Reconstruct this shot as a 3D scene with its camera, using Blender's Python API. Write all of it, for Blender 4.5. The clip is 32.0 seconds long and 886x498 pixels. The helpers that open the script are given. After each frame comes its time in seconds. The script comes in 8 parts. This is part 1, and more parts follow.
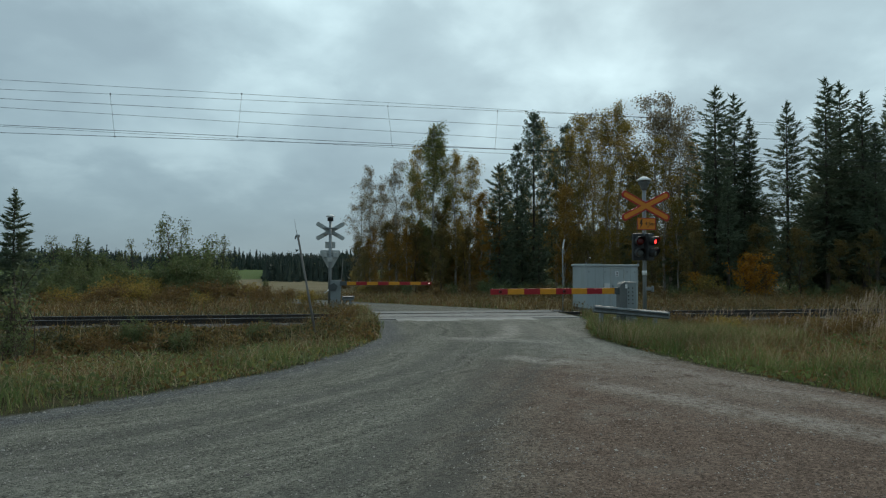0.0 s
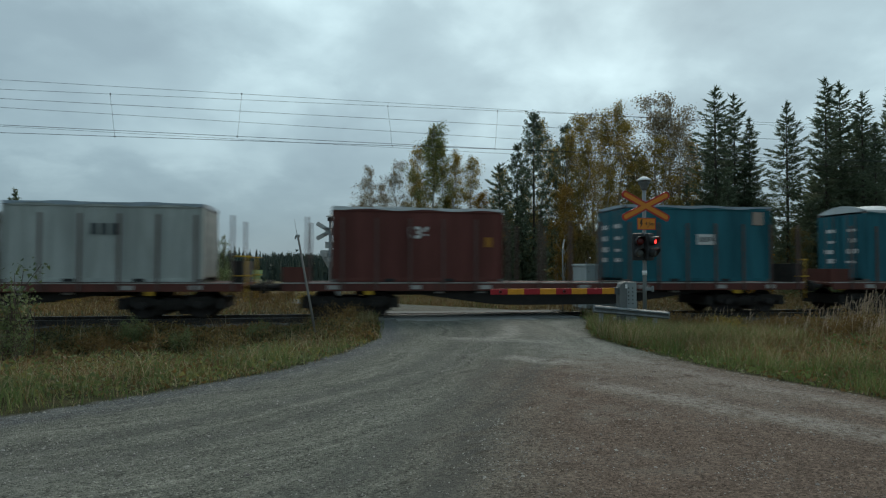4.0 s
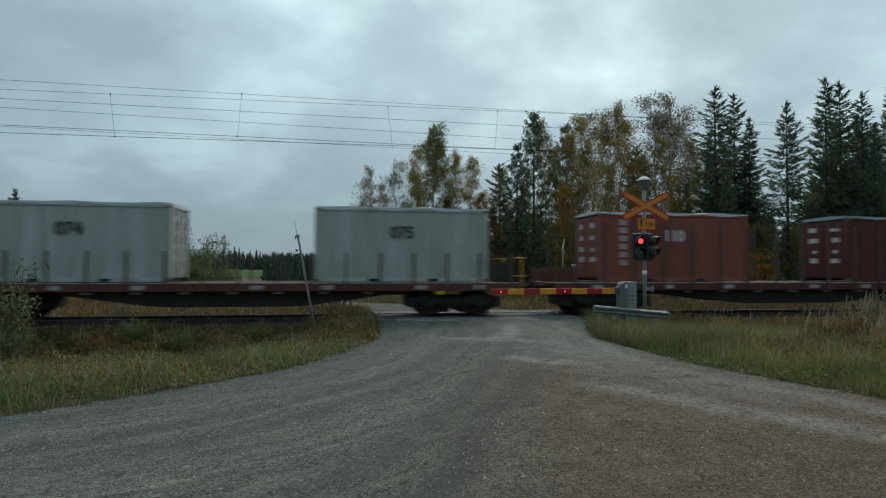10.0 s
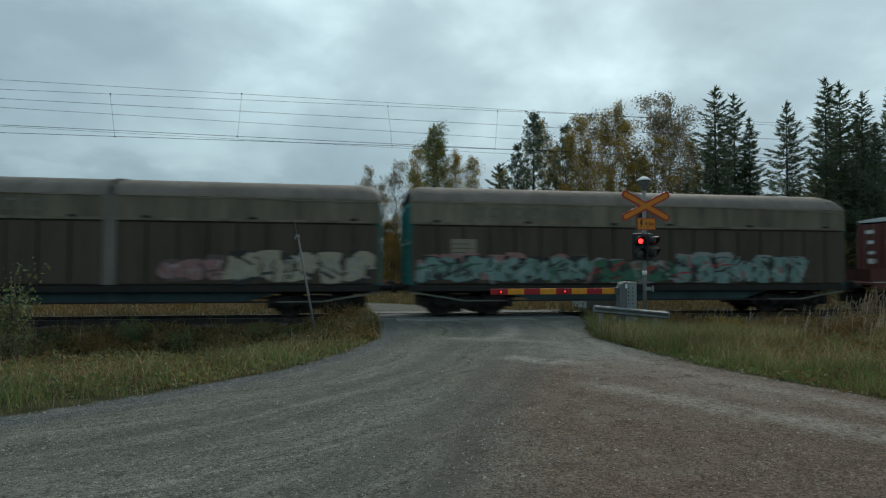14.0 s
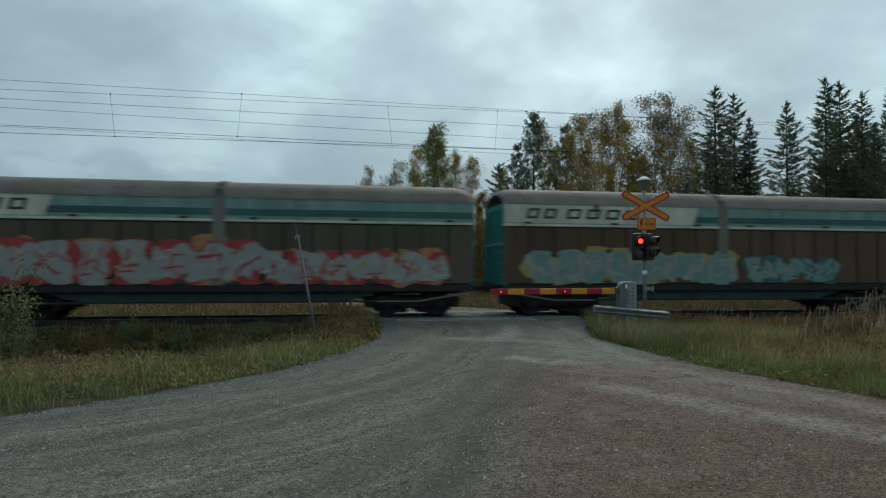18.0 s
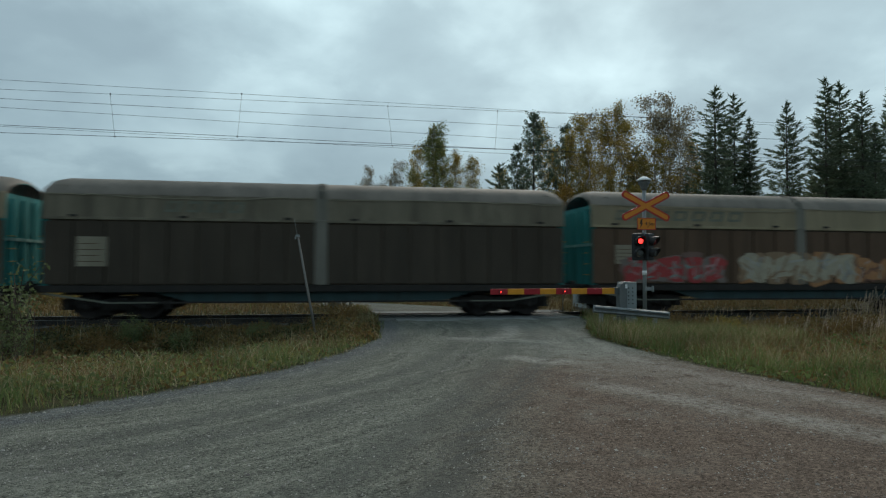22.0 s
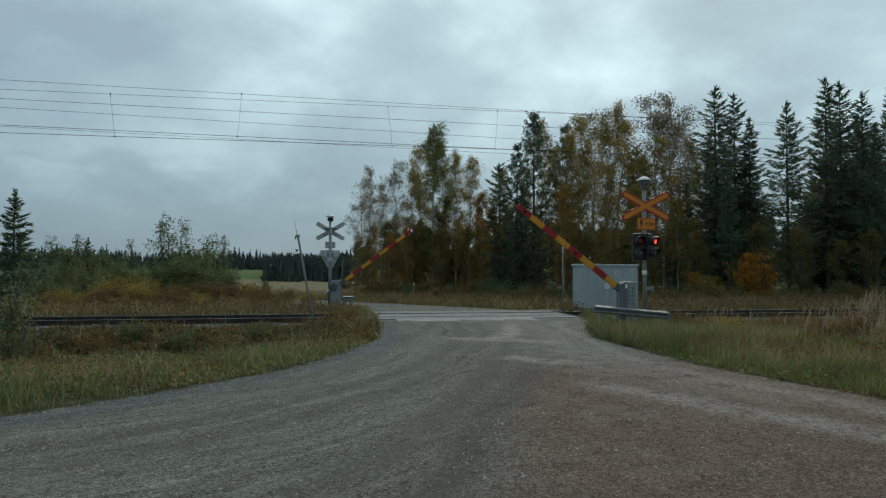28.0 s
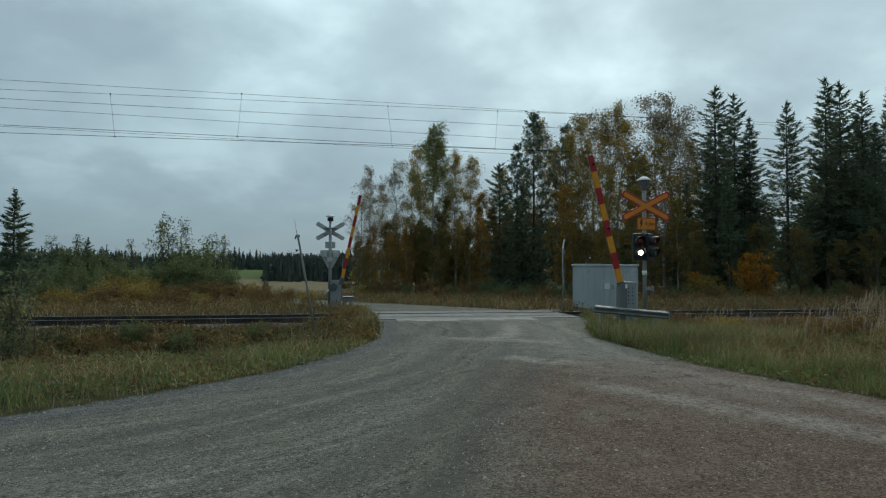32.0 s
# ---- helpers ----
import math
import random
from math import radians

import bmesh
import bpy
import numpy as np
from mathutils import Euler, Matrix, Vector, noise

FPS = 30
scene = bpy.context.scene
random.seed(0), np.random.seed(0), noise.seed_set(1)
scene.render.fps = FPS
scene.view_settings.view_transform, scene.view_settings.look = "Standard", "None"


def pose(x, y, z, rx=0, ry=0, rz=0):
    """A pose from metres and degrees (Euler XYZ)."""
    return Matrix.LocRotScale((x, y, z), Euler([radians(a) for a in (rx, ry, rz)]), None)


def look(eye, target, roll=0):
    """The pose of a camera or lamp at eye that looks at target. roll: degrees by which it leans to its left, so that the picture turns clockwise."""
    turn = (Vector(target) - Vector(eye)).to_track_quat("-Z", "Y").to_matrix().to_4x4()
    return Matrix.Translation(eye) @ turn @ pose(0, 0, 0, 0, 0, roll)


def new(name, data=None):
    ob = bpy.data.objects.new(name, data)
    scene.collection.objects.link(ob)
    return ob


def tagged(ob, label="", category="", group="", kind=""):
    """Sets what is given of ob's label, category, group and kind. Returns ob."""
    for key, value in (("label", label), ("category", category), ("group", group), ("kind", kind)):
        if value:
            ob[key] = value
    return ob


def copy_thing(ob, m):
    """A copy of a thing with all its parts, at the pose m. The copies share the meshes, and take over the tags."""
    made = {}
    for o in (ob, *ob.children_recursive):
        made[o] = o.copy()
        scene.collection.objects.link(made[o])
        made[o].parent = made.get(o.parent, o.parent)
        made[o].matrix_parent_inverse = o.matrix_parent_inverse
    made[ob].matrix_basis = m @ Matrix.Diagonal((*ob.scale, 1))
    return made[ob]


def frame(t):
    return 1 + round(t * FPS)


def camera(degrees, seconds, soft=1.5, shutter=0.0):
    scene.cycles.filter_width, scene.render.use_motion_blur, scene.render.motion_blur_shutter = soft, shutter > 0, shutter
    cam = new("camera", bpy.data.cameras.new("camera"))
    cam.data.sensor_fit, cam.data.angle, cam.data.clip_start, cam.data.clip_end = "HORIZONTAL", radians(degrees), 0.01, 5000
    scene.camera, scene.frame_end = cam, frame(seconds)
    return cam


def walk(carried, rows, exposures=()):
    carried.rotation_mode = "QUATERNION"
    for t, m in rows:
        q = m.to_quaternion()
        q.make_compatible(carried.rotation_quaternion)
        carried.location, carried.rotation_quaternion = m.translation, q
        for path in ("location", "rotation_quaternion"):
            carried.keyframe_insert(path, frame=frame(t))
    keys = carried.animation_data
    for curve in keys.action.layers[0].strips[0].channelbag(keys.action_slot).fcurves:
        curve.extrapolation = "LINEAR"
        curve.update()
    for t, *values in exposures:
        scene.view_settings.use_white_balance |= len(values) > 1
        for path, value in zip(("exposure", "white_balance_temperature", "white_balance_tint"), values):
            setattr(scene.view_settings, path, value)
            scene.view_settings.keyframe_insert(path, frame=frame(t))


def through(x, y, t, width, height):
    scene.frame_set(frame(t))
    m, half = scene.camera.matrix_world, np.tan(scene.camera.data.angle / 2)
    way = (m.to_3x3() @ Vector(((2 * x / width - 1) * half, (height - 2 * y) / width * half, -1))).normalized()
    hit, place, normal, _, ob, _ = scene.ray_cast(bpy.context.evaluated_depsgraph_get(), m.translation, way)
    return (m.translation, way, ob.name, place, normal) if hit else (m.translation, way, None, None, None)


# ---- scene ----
# World: x runs along the railway to the east, y away from the camera, z up from the rail heads.
EYE = (0.0, 0.0, 1.7445)
YAW, PITCH, LEAN = 9.74, 1.755, 0.178
cam = camera(72.26, 32.0, soft=1.25, shutter=0.33)
ch, sh = math.cos(radians(PITCH)), math.sin(radians(PITCH))
AIM = (EYE[0] + 10 * math.sin(radians(YAW)) * ch, EYE[1] + 10 * math.cos(radians(YAW)) * ch, EYE[2] + 10 * sh)
walk(cam, [(0.0, look(EYE, AIM, LEAN)), (32.0, look(EYE, AIM, LEAN))], exposures=[(0.0, 0.0), (32.0, 0.0)])

TRACK = 22.33          # distance of the track's middle line
SPEED = 19.13          # metres a second
MOVING, WHEELS = [], []

# ---- light: an overcast evening, the sun hidden behind cloud ahead and to the east ----
SUN_AZ, SUN_EL = 27.0, 36.0
world = bpy.data.worlds.new("overcast")
world.use_nodes = True
scene.world = world


class Nodes:
    """Short calls for node trees."""

    def __init__(self, tree):
        self.t = tree

    def add(self, kind, operation="", clamp=False, blend="", interpolation="", sky=""):
        n = self.t.nodes.new(kind)
        if operation:
            n.operation = operation
        if clamp:
            n.use_clamp = True
        if blend:
            n.data_type, n.blend_type = "RGBA", blend
        if interpolation:
            n.interpolation_type = interpolation
        if sky:
            n.sky_type, n.sun_disc = sky, False
        return n

    def link(self, a, b):
        self.t.links.new(a, b)

    def put(self, socket, v):
        if hasattr(v, "is_linked"):
            self.link(v, socket)
        else:
            socket.default_value = v

    def math(self, op, a, b=0.0, clamp=False):
        n = self.add("ShaderNodeMath", operation=op, clamp=clamp)
        self.put(n.inputs[0], a)
        self.put(n.inputs[1], b)
        return n.outputs[0]

    def vec(self, op, a, b=(0, 0, 0)):
        n = self.add("ShaderNodeVectorMath", operation=op)
        self.put(n.inputs[0], a)
        self.put(n.inputs[1], b)
        return n

    def noise(self, vector, scale, detail=4.0, rough=0.55, distort=0.0):
        n = self.add("ShaderNodeTexNoise")
        if vector is not None:
            self.link(vector, n.inputs["Vector"])
        n.inputs["Scale"].default_value, n.inputs["Detail"].default_value = scale, detail
        n.inputs["Roughness"].default_value, n.inputs["Distortion"].default_value = rough, distort
        return n.outputs["Fac"]

    def ramp(self, fac, *stops):
        n = self.add("ShaderNodeValToRGB")
        while len(n.color_ramp.elements) < len(stops):
            n.color_ramp.elements.new(0.5)
        for e, (p, c) in zip(n.color_ramp.elements, stops):
            e.position, e.color = p, (*c, 1)
        self.link(fac, n.inputs[0])
        return n.outputs[0]

    def mix(self, fac, a, b, blend="MIX"):
        n = self.add("ShaderNodeMix", blend=blend)
        self.put(n.inputs[0], fac)
        for s, v in ((n.inputs[6], a), (n.inputs[7], b)):
            self.put(s, v if hasattr(v, "is_linked") else (*v, 1))
        return n.outputs[2]

    def step(self, fac, lo, hi):
        n = self.add("ShaderNodeMapRange", interpolation="SMOOTHSTEP")
        self.link(fac, n.inputs[0])
        n.inputs[1].default_value, n.inputs[2].default_value = lo, hi
        return n.outputs[0]


CLOUDS = ((-17, 18.5, 11, 3.6, -0.07), (-25, 23.5, 8, 3, 0.04), (-3, 16.0, 8, 3.5, 0.0), (20, 15.5, 7, 8.5, 0.055), (37, 20, 9, 4, 0.0), (45, 14, 5, 4, 0.02),
          (31, 11, 12, 4, -0.06), (-18, 9.5, 12, 1.6, 0.05), (3, 23, 8, 4, -0.045), (4, 12, 8, 3, -0.025), (-25, 13.5, 5, 2, 0.03), (29, 20, 4, 3, -0.02))


def make_sky():
    n = Nodes(world.node_tree)
    out = world.node_tree.nodes["Background"]
    sky = n.add("ShaderNodeTexSky", sky="NISHITA")
    sky.sun_elevation, sky.sun_rotation = radians(SUN_EL), radians(SUN_AZ)
    where = n.add("ShaderNodeTexCoord").outputs["Generated"]
    split = n.add("ShaderNodeSeparateXYZ")
    n.link(where, split.inputs[0])
    up = n.math("MAXIMUM", split.outputs[2], 0.0)
    # cloud deck seen in perspective
    flat = n.add("ShaderNodeCombineXYZ")
    deep = n.math("ADD", up, 0.34)
    n.put(flat.inputs[0], n.math("DIVIDE", split.outputs[0], deep))
    n.put(flat.inputs[1], n.math("DIVIDE", split.outputs[1], deep))
    shift = n.vec("ADD", flat.outputs[0], (3.1, 0.7, 0.4)).outputs[0]
    big = n.noise(shift, 1.25, 4.0, 0.5, 0.3)
    small = n.noise(shift, 4.2, 5.0, 0.55, 0.2)
    az, el = radians(SUN_AZ), radians(SUN_EL)
    sun = (math.sin(az) * math.cos(el), math.cos(az) * math.cos(el), math.sin(el))
    lobe = n.vec("DOT_PRODUCT", where, sun).outputs["Value"]
    glow = n.step(lobe, 0.30, 0.98)
    behind = n.step(lobe, -0.75, 0.75)
    mass = n.math("ADD", n.math("MULTIPLY", big, 0.72), n.math("MULTIPLY", small, 0.28))
    mass = n.math("ADD", n.math("MULTIPLY", n.math("SUBTRACT", mass, 0.5), 0.75), 0.494)
    mass = n.math("ADD", mass, n.math("MULTIPLY", n.math("SUBTRACT", glow, 0.42), 0.17))
    # thick and thin places in the cloud deck: azimuth, elevation, their widths in degrees, and how much they let through
    turn = n.math("MULTIPLY", n.math("ARCTAN2", split.outputs[0], split.outputs[1]), 57.3)
    rise = n.math("MULTIPLY", n.math("ARCSINE", split.outputs[2]), 57.3)
    rise = n.math("ADD", rise, n.math("MULTIPLY", n.math("SUBTRACT", small, 0.5), 7.0))
    turn = n.math("ADD", turn, n.math("MULTIPLY", n.math("SUBTRACT", big, 0.5), 12.0))
    for a, e, wa, we, amount in CLOUDS:
        x, y = n.math("DIVIDE", n.math("SUBTRACT", turn, a), wa), n.math("DIVIDE", n.math("SUBTRACT", rise, e), we)
        r2 = n.math("ADD", n.math("MULTIPLY", x, x), n.math("MULTIPLY", y, y))
        mass = n.math("ADD", mass, n.math("MULTIPLY", n.math("POWER", 2.718, n.math("MULTIPLY", r2, -1.0)), amount))
    cloud = n.ramp(mass, (0.34, (0.255, 0.355, 0.405)), (0.44, (0.315, 0.43, 0.485)), (0.55, (0.44, 0.595, 0.65)), (0.66, (0.71, 0.93, 0.98)))
    low = n.step(up, 0.02, 0.34)
    cloud = n.mix(low, n.mix(0.8, cloud, (0.175, 0.262, 0.315)), cloud)
    cloud = n.mix(1.0, cloud, n.ramp(behind, (0.0, (0.78, 0.78, 0.78)), (1.0, (1.0, 1.0, 1.0))), "MULTIPLY")
    faint = n.mix(1.0, sky.outputs[0], (0.08, 0.08, 0.08), "MULTIPLY")
    n.link(n.mix(0.92, faint, cloud), out.inputs[0])
    out.inputs[1].default_value = 1.08


make_sky()
lamp = bpy.data.lights.new("sun", "SUN")
lamp.energy, lamp.angle, lamp.color = 1.5, radians(30), (1.0, 0.93, 0.80)
sun_ob = new("sun", lamp)
az, el = radians(SUN_AZ), radians(SUN_EL)
sun_ob.matrix_world = look((200 * math.sin(az) * math.cos(el), 200 * math.cos(az) * math.cos(el), 200 * math.sin(el)), (0, 0, 0))


# ---- materials ----
def material(name, colour, rough=0.6, metal=0.0, vary=0.15, scale=3.0, grain=40.0, bump=0.1, dirt=None, dirt_amount=0.5,
             streak=1.0, island=0.0, each=0.0, glow=0.0, gloss=0.5):
    """A surface with variation at two scales. streak below 1 draws the stains out along z."""
    m = bpy.data.materials.new(name)
    m.use_nodes = True
    n = Nodes(m.node_tree)
    bsdf = m.node_tree.nodes["Principled BSDF"]
    where = n.add("ShaderNodeTexCoord").outputs["Object"]
    stretched = n.vec("MULTIPLY", where, (1, 1, streak)).outputs[0]
    if each:
        rnd = n.add("ShaderNodeObjectInfo").outputs["Random"]
        push = n.vec("ADD", stretched, (0, 0, 0))
        n.put(push.inputs[1], n.math("MULTIPLY", rnd, 40.0))
        stretched = push.outputs[0]
    broad = n.noise(stretched, scale, 5.0, 0.6)
    fine = n.noise(where, grain, 3.0, 0.6)
    dark = tuple(c * (1 - vary) for c in colour)
    light = tuple(min(1, c * (1 + vary)) for c in colour)
    col = n.ramp(broad, (0.3, dark), (0.7, light))
    col = n.mix(n.math("MULTIPLY", n.step(fine, 0.35, 0.75), 0.35), col, dark)
    if dirt:
        spots = n.noise(stretched, scale * 1.7 + 0.3, 7.0, 0.65, 0.4)
        col = n.mix(n.math("MULTIPLY", n.step(spots, 0.46, 0.68), dirt_amount), col, dirt)
    if island or each:
        src = n.add("ShaderNodeNewGeometry").outputs["Random Per Island"] if island else rnd
        hsv = n.add("ShaderNodeHueSaturation")
        amount = island or each
        n.put(hsv.inputs["Value"], n.math("ADD", n.math("MULTIPLY", src, amount), 1 - amount / 2))
        n.put(hsv.inputs["Hue"], n.math("ADD", n.math("MULTIPLY", src, amount * 0.05), 0.5 - amount * 0.025))
        n.put(hsv.inputs["Color"], col)
        col = hsv.outputs[0]
    n.link(col, bsdf.inputs["Base Color"])
    bsdf.inputs["Metallic"].default_value = metal
    bsdf.inputs["Specular IOR Level"].default_value = gloss
    n.put(bsdf.inputs["Roughness"], n.math("ADD", n.math("MULTIPLY", fine, 0.25), max(0.03, rough - 0.12)))
    if bump:
        b = n.add("ShaderNodeBump")
        b.inputs["Strength"].default_value, b.inputs["Distance"].default_value = bump, 0.02
        n.put(b.inputs["Height"], n.math("ADD", fine, broad))
        n.link(b.outputs[0], bsdf.inputs["Normal"])
    if glow:
        bsdf.inputs["Emission Color"].default_value = (*colour, 1)
        bsdf.inputs["Emission Strength"].default_value = glow
    return m


def leaf_material(name, a, b, c, through=0.25):
    """Leaves: each its own tone between three colours, thin enough to let some light through."""
    m = bpy.data.materials.new(name)
    m.use_nodes = True
    n = Nodes(m.node_tree)
    bsdf = m.node_tree.nodes["Principled BSDF"]
    rnd = n.add("ShaderNodeNewGeometry").outputs["Random Per Island"]
    where = n.add("ShaderNodeTexCoord").outputs["Object"]
    clump = n.noise(where, 0.55, 3.0)
    tone = n.math("ADD", n.math("MULTIPLY", rnd, 0.55), n.math("MULTIPLY", n.step(clump, 0.35, 0.65), 0.45))
    col = n.ramp(tone, (0.05, a), (0.5, b), (0.95, c))
    n.link(col, bsdf.inputs["Base Color"])
    bsdf.inputs["Roughness"].default_value = 0.6
    bsdf.inputs["Specular IOR Level"].default_value = 0.25
    if through:
        t = n.add("ShaderNodeBsdfTranslucent")
        n.link(col, t.inputs[0])
        mixer = n.add("ShaderNodeMixShader")
        mixer.inputs[0].default_value = through
        n.link(bsdf.outputs[0], mixer.inputs[1])
        n.link(t.outputs[0], mixer.inputs[2])
        n.link(mixer.outputs[0], m.node_tree.nodes["Material Output"].inputs[0])
    return m


# ---- mesh helpers ----
def finish(name, bm, mats, smooth=False):
    mesh = bpy.data.meshes.new(name)
    bm.to_mesh(mesh)
    bm.free()
    for m in mats if isinstance(mats, (list, tuple)) else [mats]:
        mesh.materials.append(m)
    if smooth:
        mesh.polygons.foreach_set("use_smooth", [True] * len(mesh.polygons))
    return mesh


def part(name, bm, mats, parent, label="", at=None, smooth=False):
    """Links a bmesh (or a ready mesh) as one part under its thing."""
    mesh = bm if isinstance(bm, bpy.types.Mesh) else finish(name, bm, mats, smooth)
    ob = new(name, mesh)
    ob.parent = parent
    if at is not None:
        ob.matrix_basis = at
    if label:
        tagged(ob, label)
    return ob


def thing(name, label, category, group="", at=None, kind=""):
    ob = new(name)
    ob.empty_display_size = 0.2
    if at is not None:
        ob.matrix_basis = at
    return tagged(ob, label, category, group, kind)


def box(bm, x0, x1, y0, y1, z0, z1, bevel=0.0, mat=0):
    vs = [bm.verts.new((x, y, z)) for x in (x0, x1) for y in (y0, y1) for z in (z0, z1)]
    quads = ((0, 1, 3, 2), (4, 6, 7, 5), (0, 4, 5, 1), (2, 3, 7, 6), (0, 2, 6, 4), (1, 5, 7, 3))
    fs = [bm.faces.new([vs[i] for i in q]) for q in quads]
    for f in fs:
        f.material_index = mat
    if bevel:
        es = list({e for f in fs for e in f.edges})
        made = bmesh.ops.bevel(bm, geom=es, offset=bevel, segments=2, affect="EDGES", profile=0.6)
        for f in made["faces"]:
            f.material_index = mat
    return fs


def tube(bm, a, b, r0, r1=None, seg=10, mat=0, caps=True):
    """A tapered rod from a to b."""
    a, b = Vector(a), Vector(b)
    r1 = r0 if r1 is None else r1
    q = (b - a).to_track_quat("Z", "Y")
    rings = []
    for p, r in ((a, r0), (b, r1)):
        rings.append([bm.verts.new(p + q @ Vector((r * math.cos(i * math.tau / seg), r * math.sin(i * math.tau / seg), 0))) for i in range(seg)])
    for i in range(seg):
        f = bm.faces.new((rings[0][i], rings[0][(i + 1) % seg], rings[1][(i + 1) % seg], rings[1][i]))
        f.material_index, f.smooth = mat, True
    if caps:
        for ring in (rings[0][::-1], rings[1]):
            bm.faces.new(ring).material_index = mat


def prism(bm, outline, y0, y1, mat=0):
    """A closed outline of (x, z) drawn out from y0 to y1."""
    a = [bm.verts.new((x, y0, z)) for x, z in outline]
    b = [bm.verts.new((x, y1, z)) for x, z in outline]
    k = len(outline)
    fs = [bm.faces.new(a), bm.faces.new(b[::-1])]
    fs += [bm.faces.new((a[i], b[i], b[(i + 1) % k], a[(i + 1) % k])) for i in range(k)]
    for f in fs:
        f.material_index = mat
    bmesh.ops.recalc_face_normals(bm, faces=fs)
    return fs


def profile(bm, outline, x0, x1, mat=0, cap=True):
    """A closed outline of (y, z) drawn out from x0 to x1."""
    a = [bm.verts.new((x0, y, z)) for y, z in outline]
    b = [bm.verts.new((x1, y, z)) for y, z in outline]
    k = len(outline)
    fs = [bm.faces.new((a[i], b[i], b[(i + 1) % k], a[(i + 1) % k])) for i in range(k)]
    if cap:
        fs += [bm.faces.new(a), bm.faces.new(b[::-1])]
    for f in fs:
        f.material_index = mat
    bmesh.ops.recalc_face_normals(bm, faces=fs)
    return fs


def lathe(bm, points, seg=20, mat=0, centre=(0, 0, 0), axis="Z"):
    """Turns (radius, height) points round an axis."""
    c = Vector(centre)
    rings = []
    for r, h in points:
        ring = []
        for i in range(seg):
            u, w = r * math.cos(i * math.tau / seg), r * math.sin(i * math.tau / seg)
            ring.append(bm.verts.new(c + Vector((u, w, h) if axis == "Z" else (u, h, w))))
        rings.append(ring)
    fs = []
    for p, q in zip(rings, rings[1:]):
        fs += [bm.faces.new((p[i], p[(i + 1) % seg], q[(i + 1) % seg], q[i])) for i in range(seg)]
    fs += [bm.faces.new(rings[0][::-1]), bm.faces.new(rings[-1])]
    for f in fs:
        f.material_index, f.smooth = mat, True
    bmesh.ops.recalc_face_normals(bm, faces=fs)


def lettering(text, size, mat, name="lettering", bold=0.0):
    """A mesh of letters standing in the xz plane, facing -y, centred."""
    curve = bpy.data.curves.new(name, "FONT")
    curve.body, curve.size, curve.align_x, curve.align_y = text, size, "CENTER", "CENTER"
    curve.extrude, curve.offset = 0.002, bold
    temp = bpy.data.objects.new(name, curve)
    mesh = bpy.data.meshes.new_from_object(temp)
    bpy.data.objects.remove(temp)
    mesh.transform(Matrix.Rotation(radians(90), 4, "X"))
    mesh.materials.clear()
    mesh.materials.append(mat)
    return mesh


def fast_mesh(name, verts, faces_flat, counts, mats, face_mats=None, smooth=False):
    mesh = bpy.data.meshes.new(name)
    mesh.vertices.add(len(verts))
    mesh.vertices.foreach_set("co", np.asarray(verts, np.float32).ravel())
    mesh.loops.add(len(faces_flat))
    mesh.loops.foreach_set("vertex_index", np.asarray(faces_flat, np.int32))
    counts = np.asarray(counts, np.int32)
    mesh.polygons.add(len(counts))
    mesh.polygons.foreach_set("loop_start", np.concatenate(([0], np.cumsum(counts)[:-1])).astype(np.int32))
    for m in mats:
        mesh.materials.append(m)
    if face_mats is not None:
        mesh.polygons.foreach_set("material_index", np.asarray(face_mats, np.int32))
    if smooth:
        mesh.polygons.foreach_set("use_smooth", [True] * len(counts))
    mesh.update(calc_edges=True)
    mesh.validate()
    return mesh

# ---- the land: one sheet to the horizon, split into ground and road ----
LEFT_EDGE = ((-90, -22), (-60, -13), (-30, -2.2), (-15, 3.6), (-8, 6.0), (-3.85, 7.85), (-2.62, 8.86), (-0.93, 10.67), (0.1, 12.6),
             (0.97, 14.93), (1.2, 17.5), (1.3, 20), (1.3, 24.3), (0.4, 27.0), (-3, 31), (-12, 38.5), (-40, 50), (-90, 60))
RIGHT_EDGE = ((-90, 65), (-40, 54), (-13, 43), (-3, 35), (1.5, 30.3), (4.3, 27.4), (8.4, 23.2), (8.5, 21), (8.1, 19), (7.0, 16.6), (6.3, 14.4),
              (6.35, 11.5), (6.45, 9.84), (7.21, 7.03), (8.6, 4), (11, 0), (16, -12), (16, -30), (-90, -30))
OUTLINE = np.array(LEFT_EDGE + RIGHT_EDGE, float)


def road_distance(x, y):
    """Signed distance to the road's outline, positive on the road; x and y are arrays."""
    p = np.stack([x, y], -1)[..., None, :]
    a, b = OUTLINE, np.roll(OUTLINE, -1, 0)
    ab = b - a
    t = np.clip(((p - a) * ab).sum(-1) / (ab * ab).sum(-1), 0, 1)
    d = np.sqrt((((a + t[..., None] * ab) - p) ** 2).sum(-1)).min(-1)
    px, py = x[..., None], y[..., None]
    hits = ((a[:, 1] > py) != (b[:, 1] > py)) & (px < (b[:, 0] - a[:, 0]) * (py - a[:, 1]) / (b[:, 1] - a[:, 1] + 1e-12) + a[:, 0])
    return np.where(hits.sum(-1) % 2 == 1, d, -d)


def soft(e0, e1, v):
    t = np.clip((v - e0) / (e1 - e0), 0, 1)
    return t * t * (3 - 2 * t)


def wobble(x, y, s=1.0):
    return (np.sin(x * 1.31 * s + 2.1 * np.sin(y * 0.73 * s)) + np.sin(y * 1.77 * s + 1.7 * np.sin(x * 0.57 * s + 1.3)) + 0.6 * np.sin((x + y) * 3.1 * s + 0.4)) / 2.6


